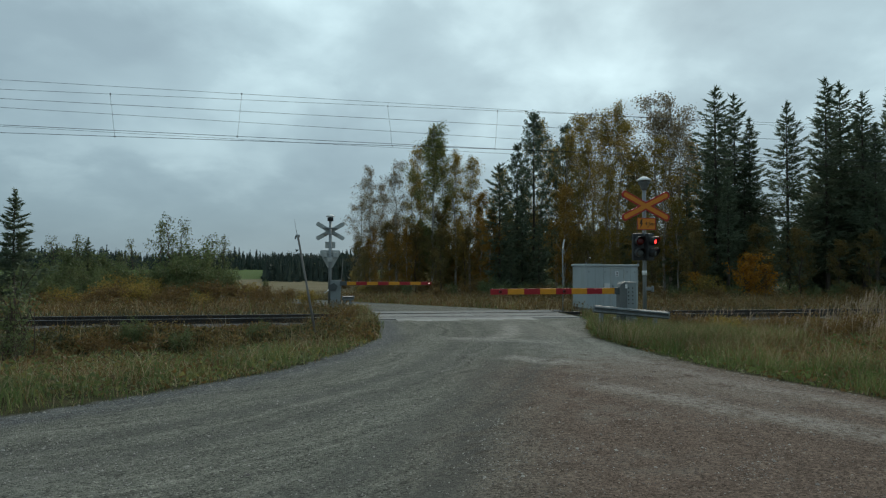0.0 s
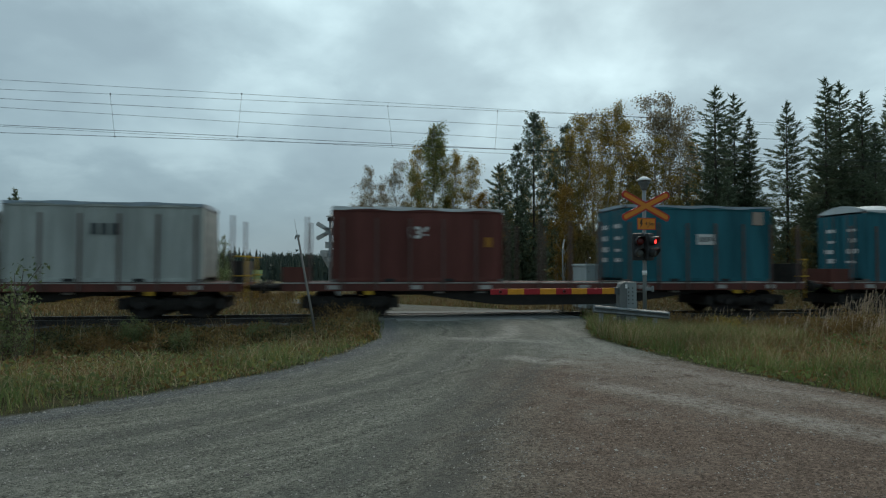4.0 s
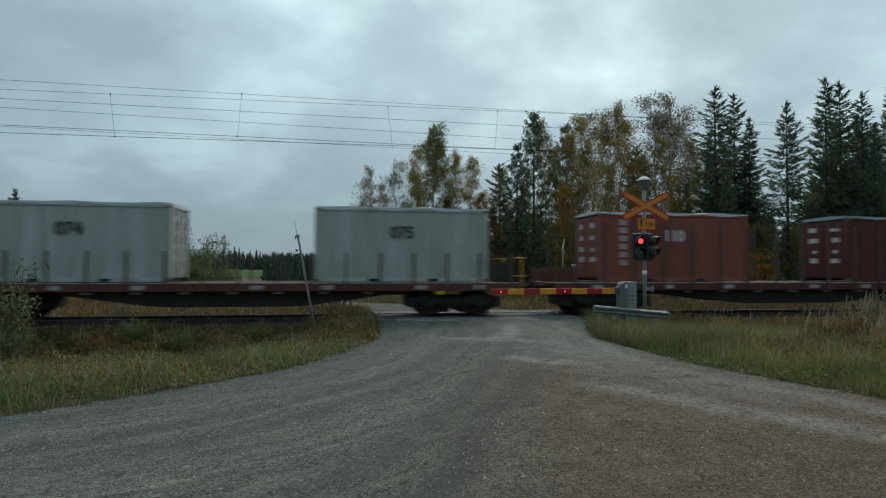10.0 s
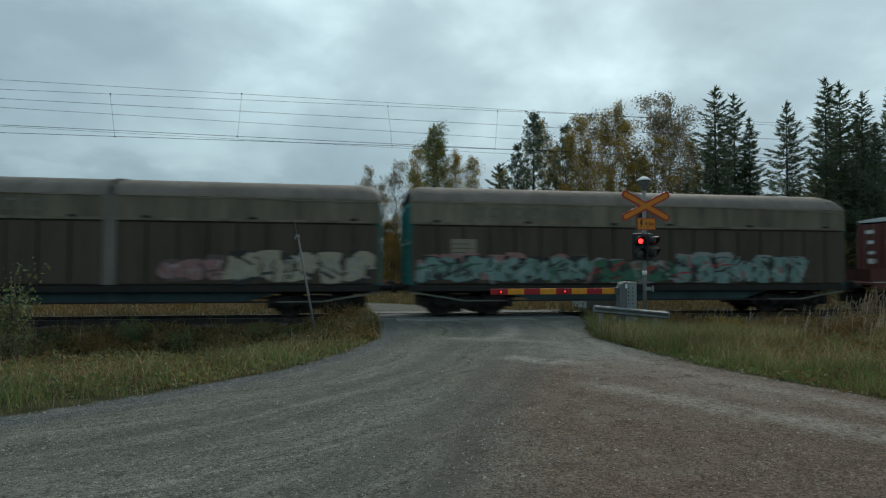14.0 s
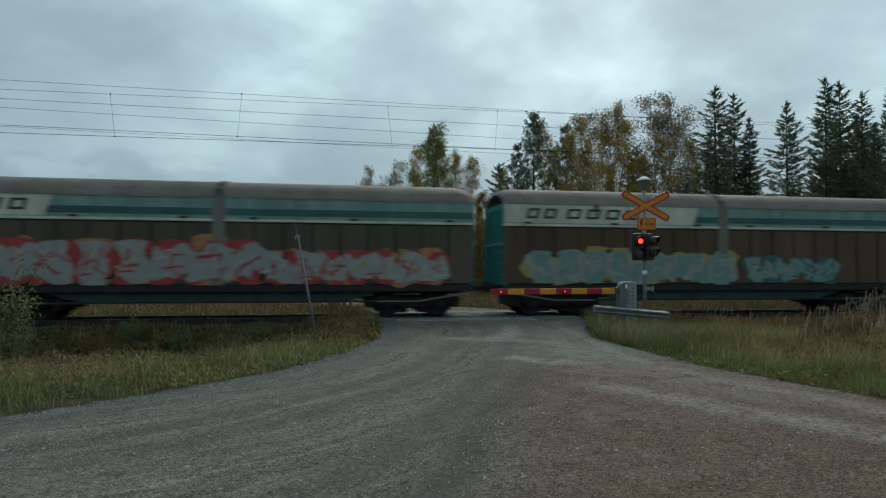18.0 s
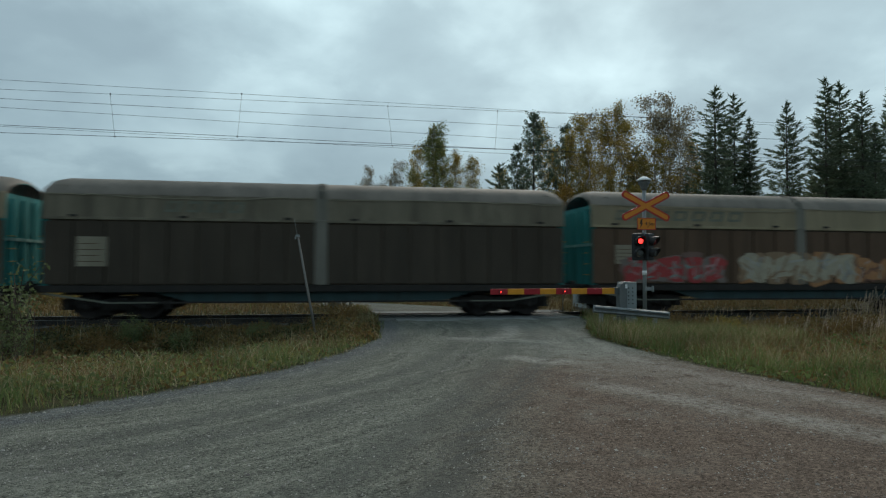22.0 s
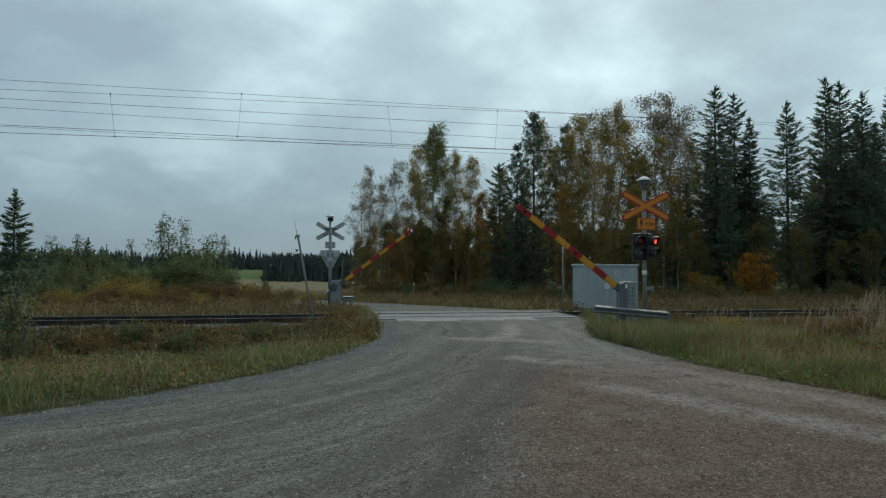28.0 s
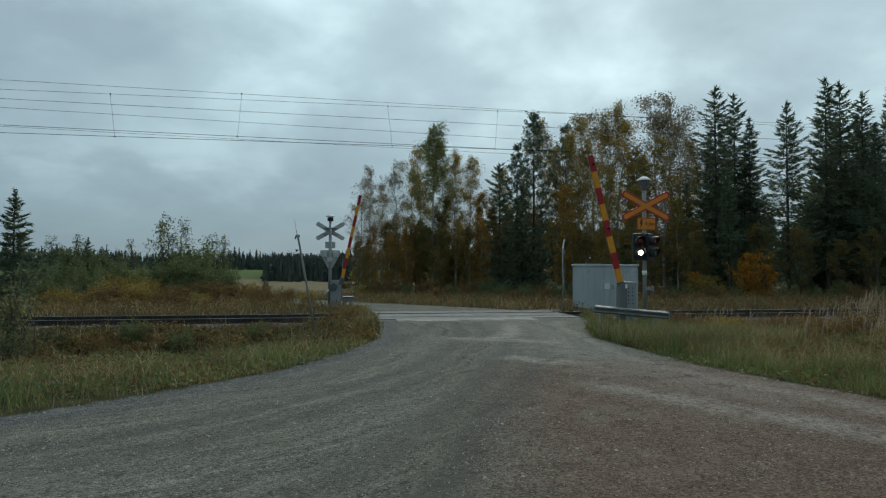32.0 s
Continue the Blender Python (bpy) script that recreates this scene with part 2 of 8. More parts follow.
def land_height(x, y, d=None):
    """Height of the ground; d is the signed road distance."""
    if d is None:
        d = road_distance(x, y)
    off = soft(0.15, 2.2, -d)
    z = -0.10 * off + 0.05 * off * wobble(x, y, 0.9)
    ditch = np.exp(-((y - 16.2) / 2.3) ** 2) * soft(0.4, 4.0, -d)
    z = z - np.where(x < 4, 0.85, 0.22) * ditch
    far = soft(26, 34, y) * off
    z = z - 0.12 * far
    bed = 1 - soft(2.3, 4.0, np.abs(y - TRACK))
    z = z * (1 - bed * off) + bed * off * -0.42
    z = z + 0.012 * wobble(x, y, 2.3) * soft(0, 1, d) * (1 - soft(18, 20, y) * (1 - soft(25, 27, y)))
    slot = (1 - soft(1.9, 2.15, np.abs(y - TRACK))) * soft(-0.2, 0.2, d + 0.05)
    z = z - 0.45 * slot
    return z - 0.02 * soft(0.0, 0.6, -d)


def rows_of(*runs):
    out = []
    for a, b, s in runs:
        out += list(np.arange(a, b, s))
    return np.array(out + [runs[-1][1]])


XS = rows_of((-1600, -400, 150), (-400, -100, 30), (-100, -30, 5), (-30, -9, 0.5), (-9, 12, 0.15), (12, 30, 0.5), (30, 110, 5), (110, 400, 30), (400, 1600, 150))
YS = rows_of((-400, -40, 45), (-40, -4, 3), (-4, 3.4, 0.6), (3.4, 20, 0.15), (20, 26, 0.2), (26, 46, 0.5), (46, 110, 4), (110, 400, 25), (400, 2400, 200))


def ground_material(name):
    """Gravel on the road and turf beside it, blended at the ragged edge."""
    m = bpy.data.materials.new(name)
    m.use_nodes = True
    n = Nodes(m.node_tree)
    bsdf = m.node_tree.nodes["Principled BSDF"]
    where = n.add("ShaderNodeTexCoord").outputs["Object"]
    xyz = n.add("ShaderNodeSeparateXYZ")
    n.link(where, xyz.inputs[0])
    dist = n.add("ShaderNodeAttribute")
    dist.attribute_name = "road"
    rut = n.add("ShaderNodeAttribute")
    rut.attribute_name = "rut"
    n_grit = n.noise(where, 13.0, 5.0, 0.75)
    n_big, n_mid, n_fine = n.noise(where, 0.45, 4.0), n.noise(where, 2.6, 5.0, 0.65), n.noise(where, 48.0, 4.0, 0.75)
    vor = n.add("ShaderNodeTexVoronoi")
    n.link(where, vor.inputs["Vector"])
    vor.inputs["Scale"].default_value = 52.0
    stone = vor.outputs["Distance"]
    pebble = n.add("ShaderNodeSeparateColor")
    n.link(vor.outputs["Color"], pebble.inputs[0])
    # wheel streaks round the bend, drawn out along the way that cars take
    off = n.vec("SUBTRACT", where, (-8.0, 17.0, 0.0)).outputs[0]
    flat = n.add("ShaderNodeSeparateXYZ")
    n.link(off, flat.inputs[0])
    radius = n.math("SQRT", n.math("ADD", n.math("MULTIPLY", flat.outputs[0], flat.outputs[0]), n.math("MULTIPLY", flat.outputs[1], flat.outputs[1])))
    bend = n.add("ShaderNodeCombineXYZ")
    n.put(bend.inputs[0], n.math("MULTIPLY", n.math("ADD", radius, n.math("MULTIPLY", n_big, 1.2)), 8.0))
    n.put(bend.inputs[1], n.math("MULTIPLY", n.math("ARCTAN2", flat.outputs[1], flat.outputs[0]), 2.2))
    streak = n.noise(bend.outputs[0], 1.0, 8.0, 0.72, 0.4)
    # grey gravel, with pale worn patches
    tone = n.math("ADD", n.math("MULTIPLY", n_mid, 0.18), n.math("ADD", n.math("MULTIPLY", streak, 0.56), n.math("MULTIPLY", n_grit, 0.26)))
    grey = n.ramp(tone, (0.37, (0.080, 0.083, 0.069)), (0.5, (0.178, 0.180, 0.151)), (0.63, (0.262, 0.262, 0.220)))
    # reddish crushed stone on the east side near the camera
    red = n.ramp(n.math("ADD", n.math("MULTIPLY", n_mid, 0.4), n.math("MULTIPLY", n_grit, 0.6)), (0.30, (0.085, 0.061, 0.047)), (0.52, (0.165, 0.121, 0.094)), (0.72, (0.235, 0.180, 0.142)))
    edge = n.math("ADD", n.math("SUBTRACT", xyz.outputs[0], n.math("MULTIPLY", n.math("SUBTRACT", xyz.outputs[1], 4.5), 0.28)), n.math("MULTIPLY", n.math("SUBTRACT", n_big, 0.5), 1.0))
    zone = n.math("MULTIPLY", n.step(edge, -0.2, 2.4), n.math("SUBTRACT", 1.0, n.step(n.math("ADD", xyz.outputs[1], n.math("MULTIPLY", n_mid, 3.0)), 11.0, 14.0)))
    col = n.mix(zone, grey, red)
    # single stones, dark and light
    speck = n.ramp(pebble.outputs[0], (0.0, (0.25, 0.25, 0.25)), (0.5, (1.0, 1.0, 1.0)), (0.88, (1.2, 1.2, 1.2)), (1.0, (1.8, 1.8, 1.8)))
    col = n.mix(0.78, col, speck, "MULTIPLY")
    big = n.add("ShaderNodeTexVoronoi")
    n.link(where, big.inputs["Vector"])
    big.inputs["Scale"].default_value = 27.0
    chip = n.add("ShaderNodeSeparateColor")
    n.link(big.outputs["Color"], chip.inputs[0])
    chips = n.math("MULTIPLY", n.step(chip.outputs[0], 0.80, 0.84), n.math("SUBTRACT", 1.0, n.step(big.outputs["Distance"], 0.28, 0.42)))
    col = n.mix(n.math("MULTIPLY", chips, n.step(n_grit, 0.48, 0.66)), col, n.ramp(chip.outputs[1], (0.0, (0.06, 0.058, 0.055)), (0.55, (0.20, 0.19, 0.17)), (1.0, (0.40, 0.385, 0.36))))
    col = n.mix(n.math("MULTIPLY", n.step(n_fine, 0.55, 0.75), 0.45), col, (0.055, 0.053, 0.050))
    ruts = n.math("MULTIPLY", rut.outputs["Fac"], n.step(streak, 0.3, 0.6))
    col = n.mix(n.math("MULTIPLY", ruts, 0.8), col, (0.078, 0.080, 0.074))
    # coarse bluish gravel along the west edge
    shoulder = n.math("MULTIPLY", n.math("SUBTRACT", 1.0, n.step(n.math("ADD", dist.outputs["Fac"], n.math("MULTIPLY", n_mid, 0.6)), 0.5, 1.2)), n.math("SUBTRACT", 1.0, n.step(xyz.outputs[0], 1.5, 3.0)))
    col = n.mix(n.math("MULTIPLY", shoulder, n.step(n_grit, 0.25, 0.6)), col, n.mix(0.8, (0.112, 0.119, 0.126), speck, "MULTIPLY"))
    pale = n.math("MULTIPLY", n.step(n_big, 0.52, 0.66), n.step(n_mid, 0.4, 0.65))
    col = n.mix(n.math("MULTIPLY", pale, 0.25), col, (0.27, 0.272, 0.245))
    worn = n.add("ShaderNodeAttribute")
    worn.attribute_name = "worn"
    col = n.mix(n.math("MULTIPLY", n.math("MULTIPLY", worn.outputs["Fac"], n.math("MULTIPLY", n.step(n_grit, 0.30, 0.62), n.step(n_mid, 0.26, 0.52))), 1.0), col, (0.40, 0.385, 0.345))
    # turf
    turf = n.ramp(n_mid, (0.3, (0.030, 0.034, 0.014)), (0.55, (0.062, 0.058, 0.026)), (0.75, (0.10, 0.078, 0.038)))
    stubble = n.ramp(n.noise(where, 0.3, 3.0), (0.35, (0.20, 0.170, 0.105)), (0.65, (0.16, 0.138, 0.076)))
    meadow = n.ramp(n.noise(where, 0.05, 3.0), (0.35, (0.085, 0.125, 0.032)), (0.65, (0.065, 0.105, 0.028)))
    turf = n.mix(n.step(xyz.outputs[1], 40.0, 46.0), turf, stubble)
    turf = n.mix(n.step(xyz.outputs[1], 92.0, 112.0), turf, meadow)
    ragged = n.math("ADD", dist.outputs["Fac"], n.math("MULTIPLY", n.math("SUBTRACT", n_mid, 0.5), 0.7))
    on_road = n.step(ragged, -0.12, 0.14)
    n.link(n.mix(on_road, turf, col), bsdf.inputs["Base Color"])
    bsdf.inputs["Roughness"].default_value = 0.9
    bsdf.inputs["Specular IOR Level"].default_value = 0.08
    b = n.add("ShaderNodeBump")
    b.inputs["Strength"].default_value, b.inputs["Distance"].default_value = 0.8, 0.02
    n.put(b.inputs["Height"], n.math("ADD", n.math("ADD", n_fine, n.math("MULTIPLY", tone, 1.5)), n.math("MULTIPLY", stone, -0.9)))
    n.link(b.outputs[0], bsdf.inputs["Normal"])
    return m


M_GROUND, M_ROAD = ground_material("turf_and_verge"), ground_material("gravel_road")

# wheel tracks: bundles of curves from the crossing round to the west and straight on to the south
RUTS = (((3.0, 19), (2.1, 16.1), (0.43, 11.4), (-1.26, 9.1), (-2.95, 7.85), (-6, 6.2)), ((4.4, 19), (3.56, 14.5), (1.5, 10.0), (0.0, 7.8), (-1.6, 6.35), (-5, 4.3)),
        ((5.0, 19), (3.8, 13.4), (2.0, 8.9), (0.85, 6.56), (0.0, 5.1), (-1.4, 3.5)), ((3.7, 19), (2.8, 14.0), (0.9, 10.0), (-1.2, 7.7), (-3.4, 6.1), (-7, 4.4)),
        ((5.4, 18), (4.5, 13), (3.0, 9.4), (1.7, 7.0), (0.9, 5.0), (-0.2, 3.4)))

# pale strips where wheels polish the gravel
WORN = (((7.2, 19.0), (6.57, 17.7), (6.02, 14.1), (5.56, 11.1), (5.71, 9.6), (6.0, 8.25), (6.4, 7.3), (6.6, 6.4)), ((3.9, 8.5), (4.2, 7.95), (4.48, 7.52), (4.8, 6.9), (5.1, 6.4), (5.6, 5.6)),
        ((2.9, 14.7), (3.4, 14.5), (4.3, 14.2), (5.0, 13.6)), ((3.4, 11.5), (3.6, 11.2), (3.85, 11.0), (4.15, 10.75)), ((5.2, 18), (4.9, 17), (4.5, 15.6), (3.6, 14.4)))


LANE = (((5.6, 19.5), (5.3, 16.0), (4.9, 13.0), (4.8, 11.0), (5.3, 9.3), (5.9, 7.9)),)


def rut_value(x, y, lines=RUTS, wide=0.16):
    out = np.zeros_like(x)
    for k, line in enumerate(lines):
        pts = np.array(line, float)
        t = np.linspace(0, len(pts) - 1, 60)
        i = np.minimum(t.astype(int), len(pts) - 2)
        f = t - i
        p0, p1, p2, p3 = (pts[np.clip(i + j, 0, len(pts) - 1)] for j in (-1, 0, 1, 2))
        f = f[:, None]
        c = 0.5 * (2 * p1 + (p2 - p0) * f + (2 * p0 - 5 * p1 + 4 * p2 - p3) * f ** 2 + (3 * p1 - p0 - 3 * p2 + p3) * f ** 3)
        d = np.full(x.shape, 9.0)
        for q in c:
            d = np.minimum(d, np.hypot(x - q[0], y - q[1]))
        out = np.maximum(out, np.exp(-(np.abs(d - 0.05) / (wide + 0.05 * (k % 3))) ** 2) * (0.55 + 0.1 * k))
    return out


def make_land():
    gx, gy = np.meshgrid(XS, YS)
    d = road_distance(gx, gy)
    z = land_height(gx, gy, d)
    near = (gx > -12) & (gx < 12) & (gy < 20) & (gy > 3)
    rut = np.where(near, 0.0, 0.0)
    rut[near] = rut_value(gx[near], gy[near])
    worn = np.zeros_like(rut)
    worn[near] = rut_value(gx[near], gy[near], WORN, 0.24)
    worn[near] = np.maximum(worn[near], 0.62 * rut_value(gx[near], gy[near], LANE, 1.0))
    z = z - 0.012 * rut
    h, w = gx.shape
    idx = np.arange(h * w).reshape(h, w)
    quads = np.stack([idx[:-1, :-1], idx[:-1, 1:], idx[1:, 1:], idx[1:, :-1]], -1).reshape(-1, 4)
    verts = np.stack([gx, gy, z], -1).reshape(-1, 3)
    mid = d.reshape(-1)[quads].mean(1)
    for name, mask, mat in (("ground", mid <= 0, M_GROUND), ("road", mid > 0, M_ROAD)):
        q = quads[mask]
        used, back = np.unique(q, return_inverse=True)
        mesh = fast_mesh(name, verts[used], back.reshape(-1), np.full(len(q), 4), [mat], smooth=True)
        for key, values in (("road", d), ("rut", rut), ("worn", worn)):
            at = mesh.attributes.new(key, "FLOAT", "POINT")
            at.data.foreach_set("value", np.clip(values.reshape(-1)[used], -3, 3).astype(np.float32))
        ob = new(name, mesh)
        if name == "ground":
            tagged(ob, "flat damp ground with turf, verges and fields", "ground", kind="structure")
        else:
            tagged(ob, "grey and reddish gravel road worn into wheel tracks", "road", kind="structure")


make_land()


def height_at(x, y):
    return float(land_height(np.array([x], float), np.array([y], float))[0])


# ---- railway ----
M_RAIL = material("worn_rail_steel", (0.05, 0.048, 0.046), 0.45, 0.7, 0.25, 6, 60, 0.1, (0.075, 0.055, 0.042), 0.5)
M_RAILHEAD = material("dull_polished_rail_head", (0.20, 0.21, 0.215), 0.42, 1.0, 0.1, 9, 80, 0.02)
M_SLEEPER = material("sleeper_concrete", (0.20, 0.195, 0.18), 0.85, 0, 0.2, 3, 40, 0.2, (0.09, 0.07, 0.05), 0.6, each=0.3)
M_BALLAST = material("ballast_bed", (0.085, 0.078, 0.070), 0.9, 0, 0.45, 9, 26, 1.0, (0.06, 0.05, 0.042), 0.6)
M_STONES = material("ballast_stone", (0.078, 0.072, 0.066), 0.85, 0, 0.3, 20, 60, 0.2, island=0.9)
M_GRAVEL = material("loose_gravel_stone", (0.21, 0.20, 0.185), 0.85, 0, 0.3, 20, 60, 0.2, island=1.3)
M_PANEL = material("crossing_panel", (0.17, 0.178, 0.172), 0.85, 0, 0.25, 2.5, 45, 0.35, (0.08, 0.08, 0.078), 0.5, each=0.25)
M_PANEL_PALE = material("pale_worn_slab", (0.25, 0.257, 0.245), 0.8, 0, 0.3, 1.6, 50, 0.3, (0.12, 0.122, 0.118), 0.8, each=0.2)
M_CLIP = material("rusty_clip", (0.09, 0.05, 0.03), 0.8, 0.3, 0.2)
M_WIRE = material("dark_wire", (0.035, 0.038, 0.04), 0.6, 0.4, 0.05, 3, 20, 0.0)


def make_track():
    track = thing("railway_track", "straight single railway track on dark ballast", "railway track", at=pose(0, TRACK, 0), kind="structure")
    for side in (-1, 1):
        bm = bmesh.new()
        c = side * 0.7975
        foot = [(c - 0.075, -0.172), (c + 0.075, -0.172), (c + 0.075, -0.16), (c + 0.012, -0.145), (c + 0.012, -0.05), (c + 0.036, -0.04),
                (c + 0.036, -0.006), (c + 0.028, -0.0005), (c - 0.028, -0.0005), (c - 0.036, -0.006), (c - 0.036, -0.04), (c - 0.012, -0.05), (c - 0.012, -0.145), (c - 0.075, -0.16)]
        profile(bm, foot, -700, 700)
        rail = part("rail", bm, M_RAIL, track)
        bm = bmesh.new()
        box(bm, -700, 700, c - 0.026, c + 0.026, -0.0005, 0.003)
        part("running_surface", bm, M_RAILHEAD, rail, "polished bright rail head")
    bm = bmesh.new()
    ridge = [(-2.7, -0.75), (-1.95, -0.30), (-1.3, -0.215), (1.3, -0.215), (1.95, -0.30), (2.7, -0.75)]
    profile(bm, ridge, -700, 700)
    part("ballast_bed", bm, M_BALLAST, track)
    bm = bmesh.new()
    prism(bm, [(-0.15, -0.36), (0.15, -0.36), (0.11, -0.176), (-0.11, -0.176)], -1.3, 1.3)
    shared = finish("sleeper", bm, M_SLEEPER)
    bm = bmesh.new()
    for side in (-1, 1):
        c = side * 0.7975
        box(bm, -0.06, 0.06, c - 0.13, c - 0.076, -0.176, -0.13)
        box(bm, -0.06, 0.06, c + 0.076, c + 0.13, -0.176, -0.13)
    clips = finish("rail_fastening", bm, M_CLIP)
    for k in range(-34, 64):
        x = k * 0.61
        s = part("sleeper", shared, None, track, at=pose(x, 0, 0))
        part("rail_fastening", clips, None, s)
    # loose stones on the shoulders
    rng = np.random.default_rng(5)
    count = 17000
    x = rng.uniform(-17, 40, count)
    y = rng.uniform(-2.4, -0.9, count)
    keep = (x < 0.9) | (x > 9.0)
    x, y = x[keep], y[keep]
    z = np.interp(y, [-2.7, -1.95, -1.3, 0], [-0.75, -0.30, -0.215, -0.215]) + 0.01
    scatter = stones(x, y, z, rng.uniform(0.022, 0.055, len(x)), rng)
    ob = part("ballast_stones", scatter(M_STONES), None, track, "loose grey crushed stone")
    tagged(ob, kind="stuff")


def stones(x, y, z, r, rng):
    """Small rough stones half sunk in the ground, joined."""
    base = np.array([(1, 0, 0), (-1, 0, 0), (0, 1, 0), (0, -1, 0), (0, 0, 1), (0, 0, -1)], float)
    base = base[:5]
    tri = np.array([(0, 2, 4), (2, 1, 4), (1, 3, 4), (3, 0, 4)])
    k = len(x)
    v = base[None] * r[:, None, None] * rng.uniform(0.6, 1.25, (k, 5, 1))
    a = rng.uniform(0, 6.28, k)
    c, s = np.cos(a)[:, None], np.sin(a)[:, None]
    v = np.stack([v[..., 0] * c - v[..., 1] * s, v[..., 0] * s + v[..., 1] * c, v[..., 2] * 0.7], -1)
    v += np.stack([x, y, z], -1)[:, None]
    f = (tri[None] + (np.arange(k) * 5)[:, None, None]).reshape(-1)

    def build(mat):
        return fast_mesh("stones", v.reshape(-1, 3), f, np.full(k * 4, 3), [mat])
    return build


make_track()


def make_crossing():
    deck = thing("level_crossing_deck", "worn grey crossing deck of slabs between and beside the rails", "crossing deck", at=pose(0, TRACK, 0), kind="structure")
    bm = bmesh.new()
    box(bm, -0.596, 0.596, -0.66, 0.66, -0.2, -0.012, 0.012)
    inner = finish("slab", bm, M_PANEL)
    bm = bmesh.new()
    box(bm, -0.596, 0.596, -0.42, 0.42, -0.2, -0.006, 0.012)
    outer = finish("slab", bm, M_PANEL)
    bm = bmesh.new()
    box(bm, -0.59, 0.59, -0.48, 0.48, -0.2, 0.004, 0.015)
    pale = finish("slab", bm, M_PANEL_PALE)
    for k in range(6):
        x = 1.95 + k * 1.2
        part("slab", inner, None, deck, at=pose(x, 0, 0))
        for side in (-1, 1):
            part("slab", outer, None, deck, at=pose(x, side * 1.29, 0))
        if k < 4:
            part("slab", pale, None, deck, "pale worn approach slab", at=pose(x + 0.55, -2.2, -0.004, 0, 0, (k * 37 % 5) * 0.2 - 0.4))
    bm = bmesh.new()
    box(bm, 1.2, 9.2, -2.2, -1.72, -0.5, -0.03)
    box(bm, 1.2, 9.2, 1.72, 2.25, -0.5, -0.02)
    part("edge_strip", bm, M_PANEL, deck)


make_crossing()


def make_wires():
    """Overhead line: two overlapping contact lines with droppers, and line wires beyond."""
    def wire(bm, a, b, y, r):
        (xa, za), (xb, zb) = a, b
        slope = (zb - za) / (xb - xa)
        pts = [(x, y, za + (x - xa) * slope + 0.00002 * (x - xa) ** 2) for x in range(-120, 121, 15)]
        for p, q in zip(pts, pts[1:]):
            tube(bm, p, q, r, seg=6, caps=False)
    line = thing("overhead_line", "dark overhead contact wires with droppers above the track", "overhead line", kind="structure")
    for name, a, b, y, r in (("messenger_wire", (-11.2, 7.98), (5.9, 7.80), TRACK, 0.006), ("messenger_wire", (-11.2, 7.66), (5.9, 7.73), TRACK, 0.006),
                             ("contact_wire", (-11.2, 6.46), (5.9, 6.27), TRACK, 0.0085), ("contact_wire", (-11.2, 6.20), (5.9, 6.26), TRACK, 0.0085),
                             ("feeder_wire", (-13.2, 8.35), (5.9, 8.18), TRACK + 4, 0.008), ("feeder_wire", (-13.2, 8.0), (5.9, 7.6), TRACK + 4, 0.007),
                             ("return_wire", (-13.2, 7.25), (5.9, 6.9), TRACK + 4, 0.006)):
        bm = bmesh.new()
        wire(bm, a, b, y, r)
        part(name, bm, M_WIRE, line)
    for top, foot, zt, zb in ((-7.79, -7.62, 7.67, 6.21), (-3.45, -3.58, 7.9, 6.37), (1.74, 1.91, 7.71, 6.25), (5.94, 5.83, 7.73, 6.26), (10.6, 10.7, 7.75, 6.27)):
        bm = bmesh.new()
        tube(bm, (top, TRACK, zt), (foot, TRACK, zb), 0.0045, seg=6)
        tube(bm, (top, TRACK, zt - 0.03), (top, TRACK, zt + 0.03), 0.02, seg=6)
        tube(bm, (foot, TRACK, zb - 0.03), (foot, TRACK, zb + 0.03), 0.02, seg=6)
        part("dropper", bm, M_WIRE, line)


make_wires()

# ---- level crossing gear ----
M_GALV = material("galvanised_steel", (0.30, 0.325, 0.33), 0.55, 0.45, 0.15, 4, 50, 0.05, (0.25, 0.26, 0.26), 0.4, 0.4)
M_GREYBOX = material("grey_painted_steel", (0.27, 0.31, 0.315), 0.5, 0, 0.1, 2, 60, 0.05, (0.24, 0.26, 0.25), 0.35, 0.25)
M_CABINET = material("pale_grey_cabinet_paint", (0.41, 0.465, 0.475), 0.55, 0, 0.08, 1.5, 60, 0.05, (0.28, 0.31, 0.30), 0.35, 0.2)
M_SIGN_Y = material("orange_yellow_sign_face", (0.72, 0.245, 0.02), 0.55, 0, 0.08, 5, 50, 0.02)
M_SIGN_R = material("red_sign_border", (0.50, 0.035, 0.02), 0.45, 0, 0.1, 5, 50, 0.02)
M_BAR_R = material("red_reflective_band", (0.36, 0.012, 0.02), 0.6, 0, 0.1, 6, 50, 0.02)
M_BAR_Y = material("yellow_reflective_band", (0.70, 0.29, 0.015), 0.6, 0, 0.1, 6, 50, 0.02)
M_BLACK = material("black_painted_metal", (0.022, 0.024, 0.025), 0.5, 0, 0.2, 5, 50, 0.03)
M_BEAM = material("weathered_rail_beam", (0.22, 0.24, 0.245), 0.55, 0.35, 0.2, 4, 50, 0.08, (0.13, 0.13, 0.125), 0.5, 0.3)
M_BACK = material("grey_sign_back", (0.46, 0.49, 0.48), 0.6, 0.1, 0.1, 4, 50, 0.03)
M_WHITE = material("white_paint", (0.82, 0.83, 0.82), 0.5, 0, 0.06, 5, 50, 0.03, (0.45, 0.45, 0.43), 0.3)
M_DARKTXT = material("black_lettering", (0.02, 0.02, 0.02), 0.6, 0, 0.05, 5, 50, 0.0)
M_RED_OFF = material("unlit_red_lens", (0.10, 0.006, 0.006), 0.2, 0, 0.1, 20, 90, 0.1)
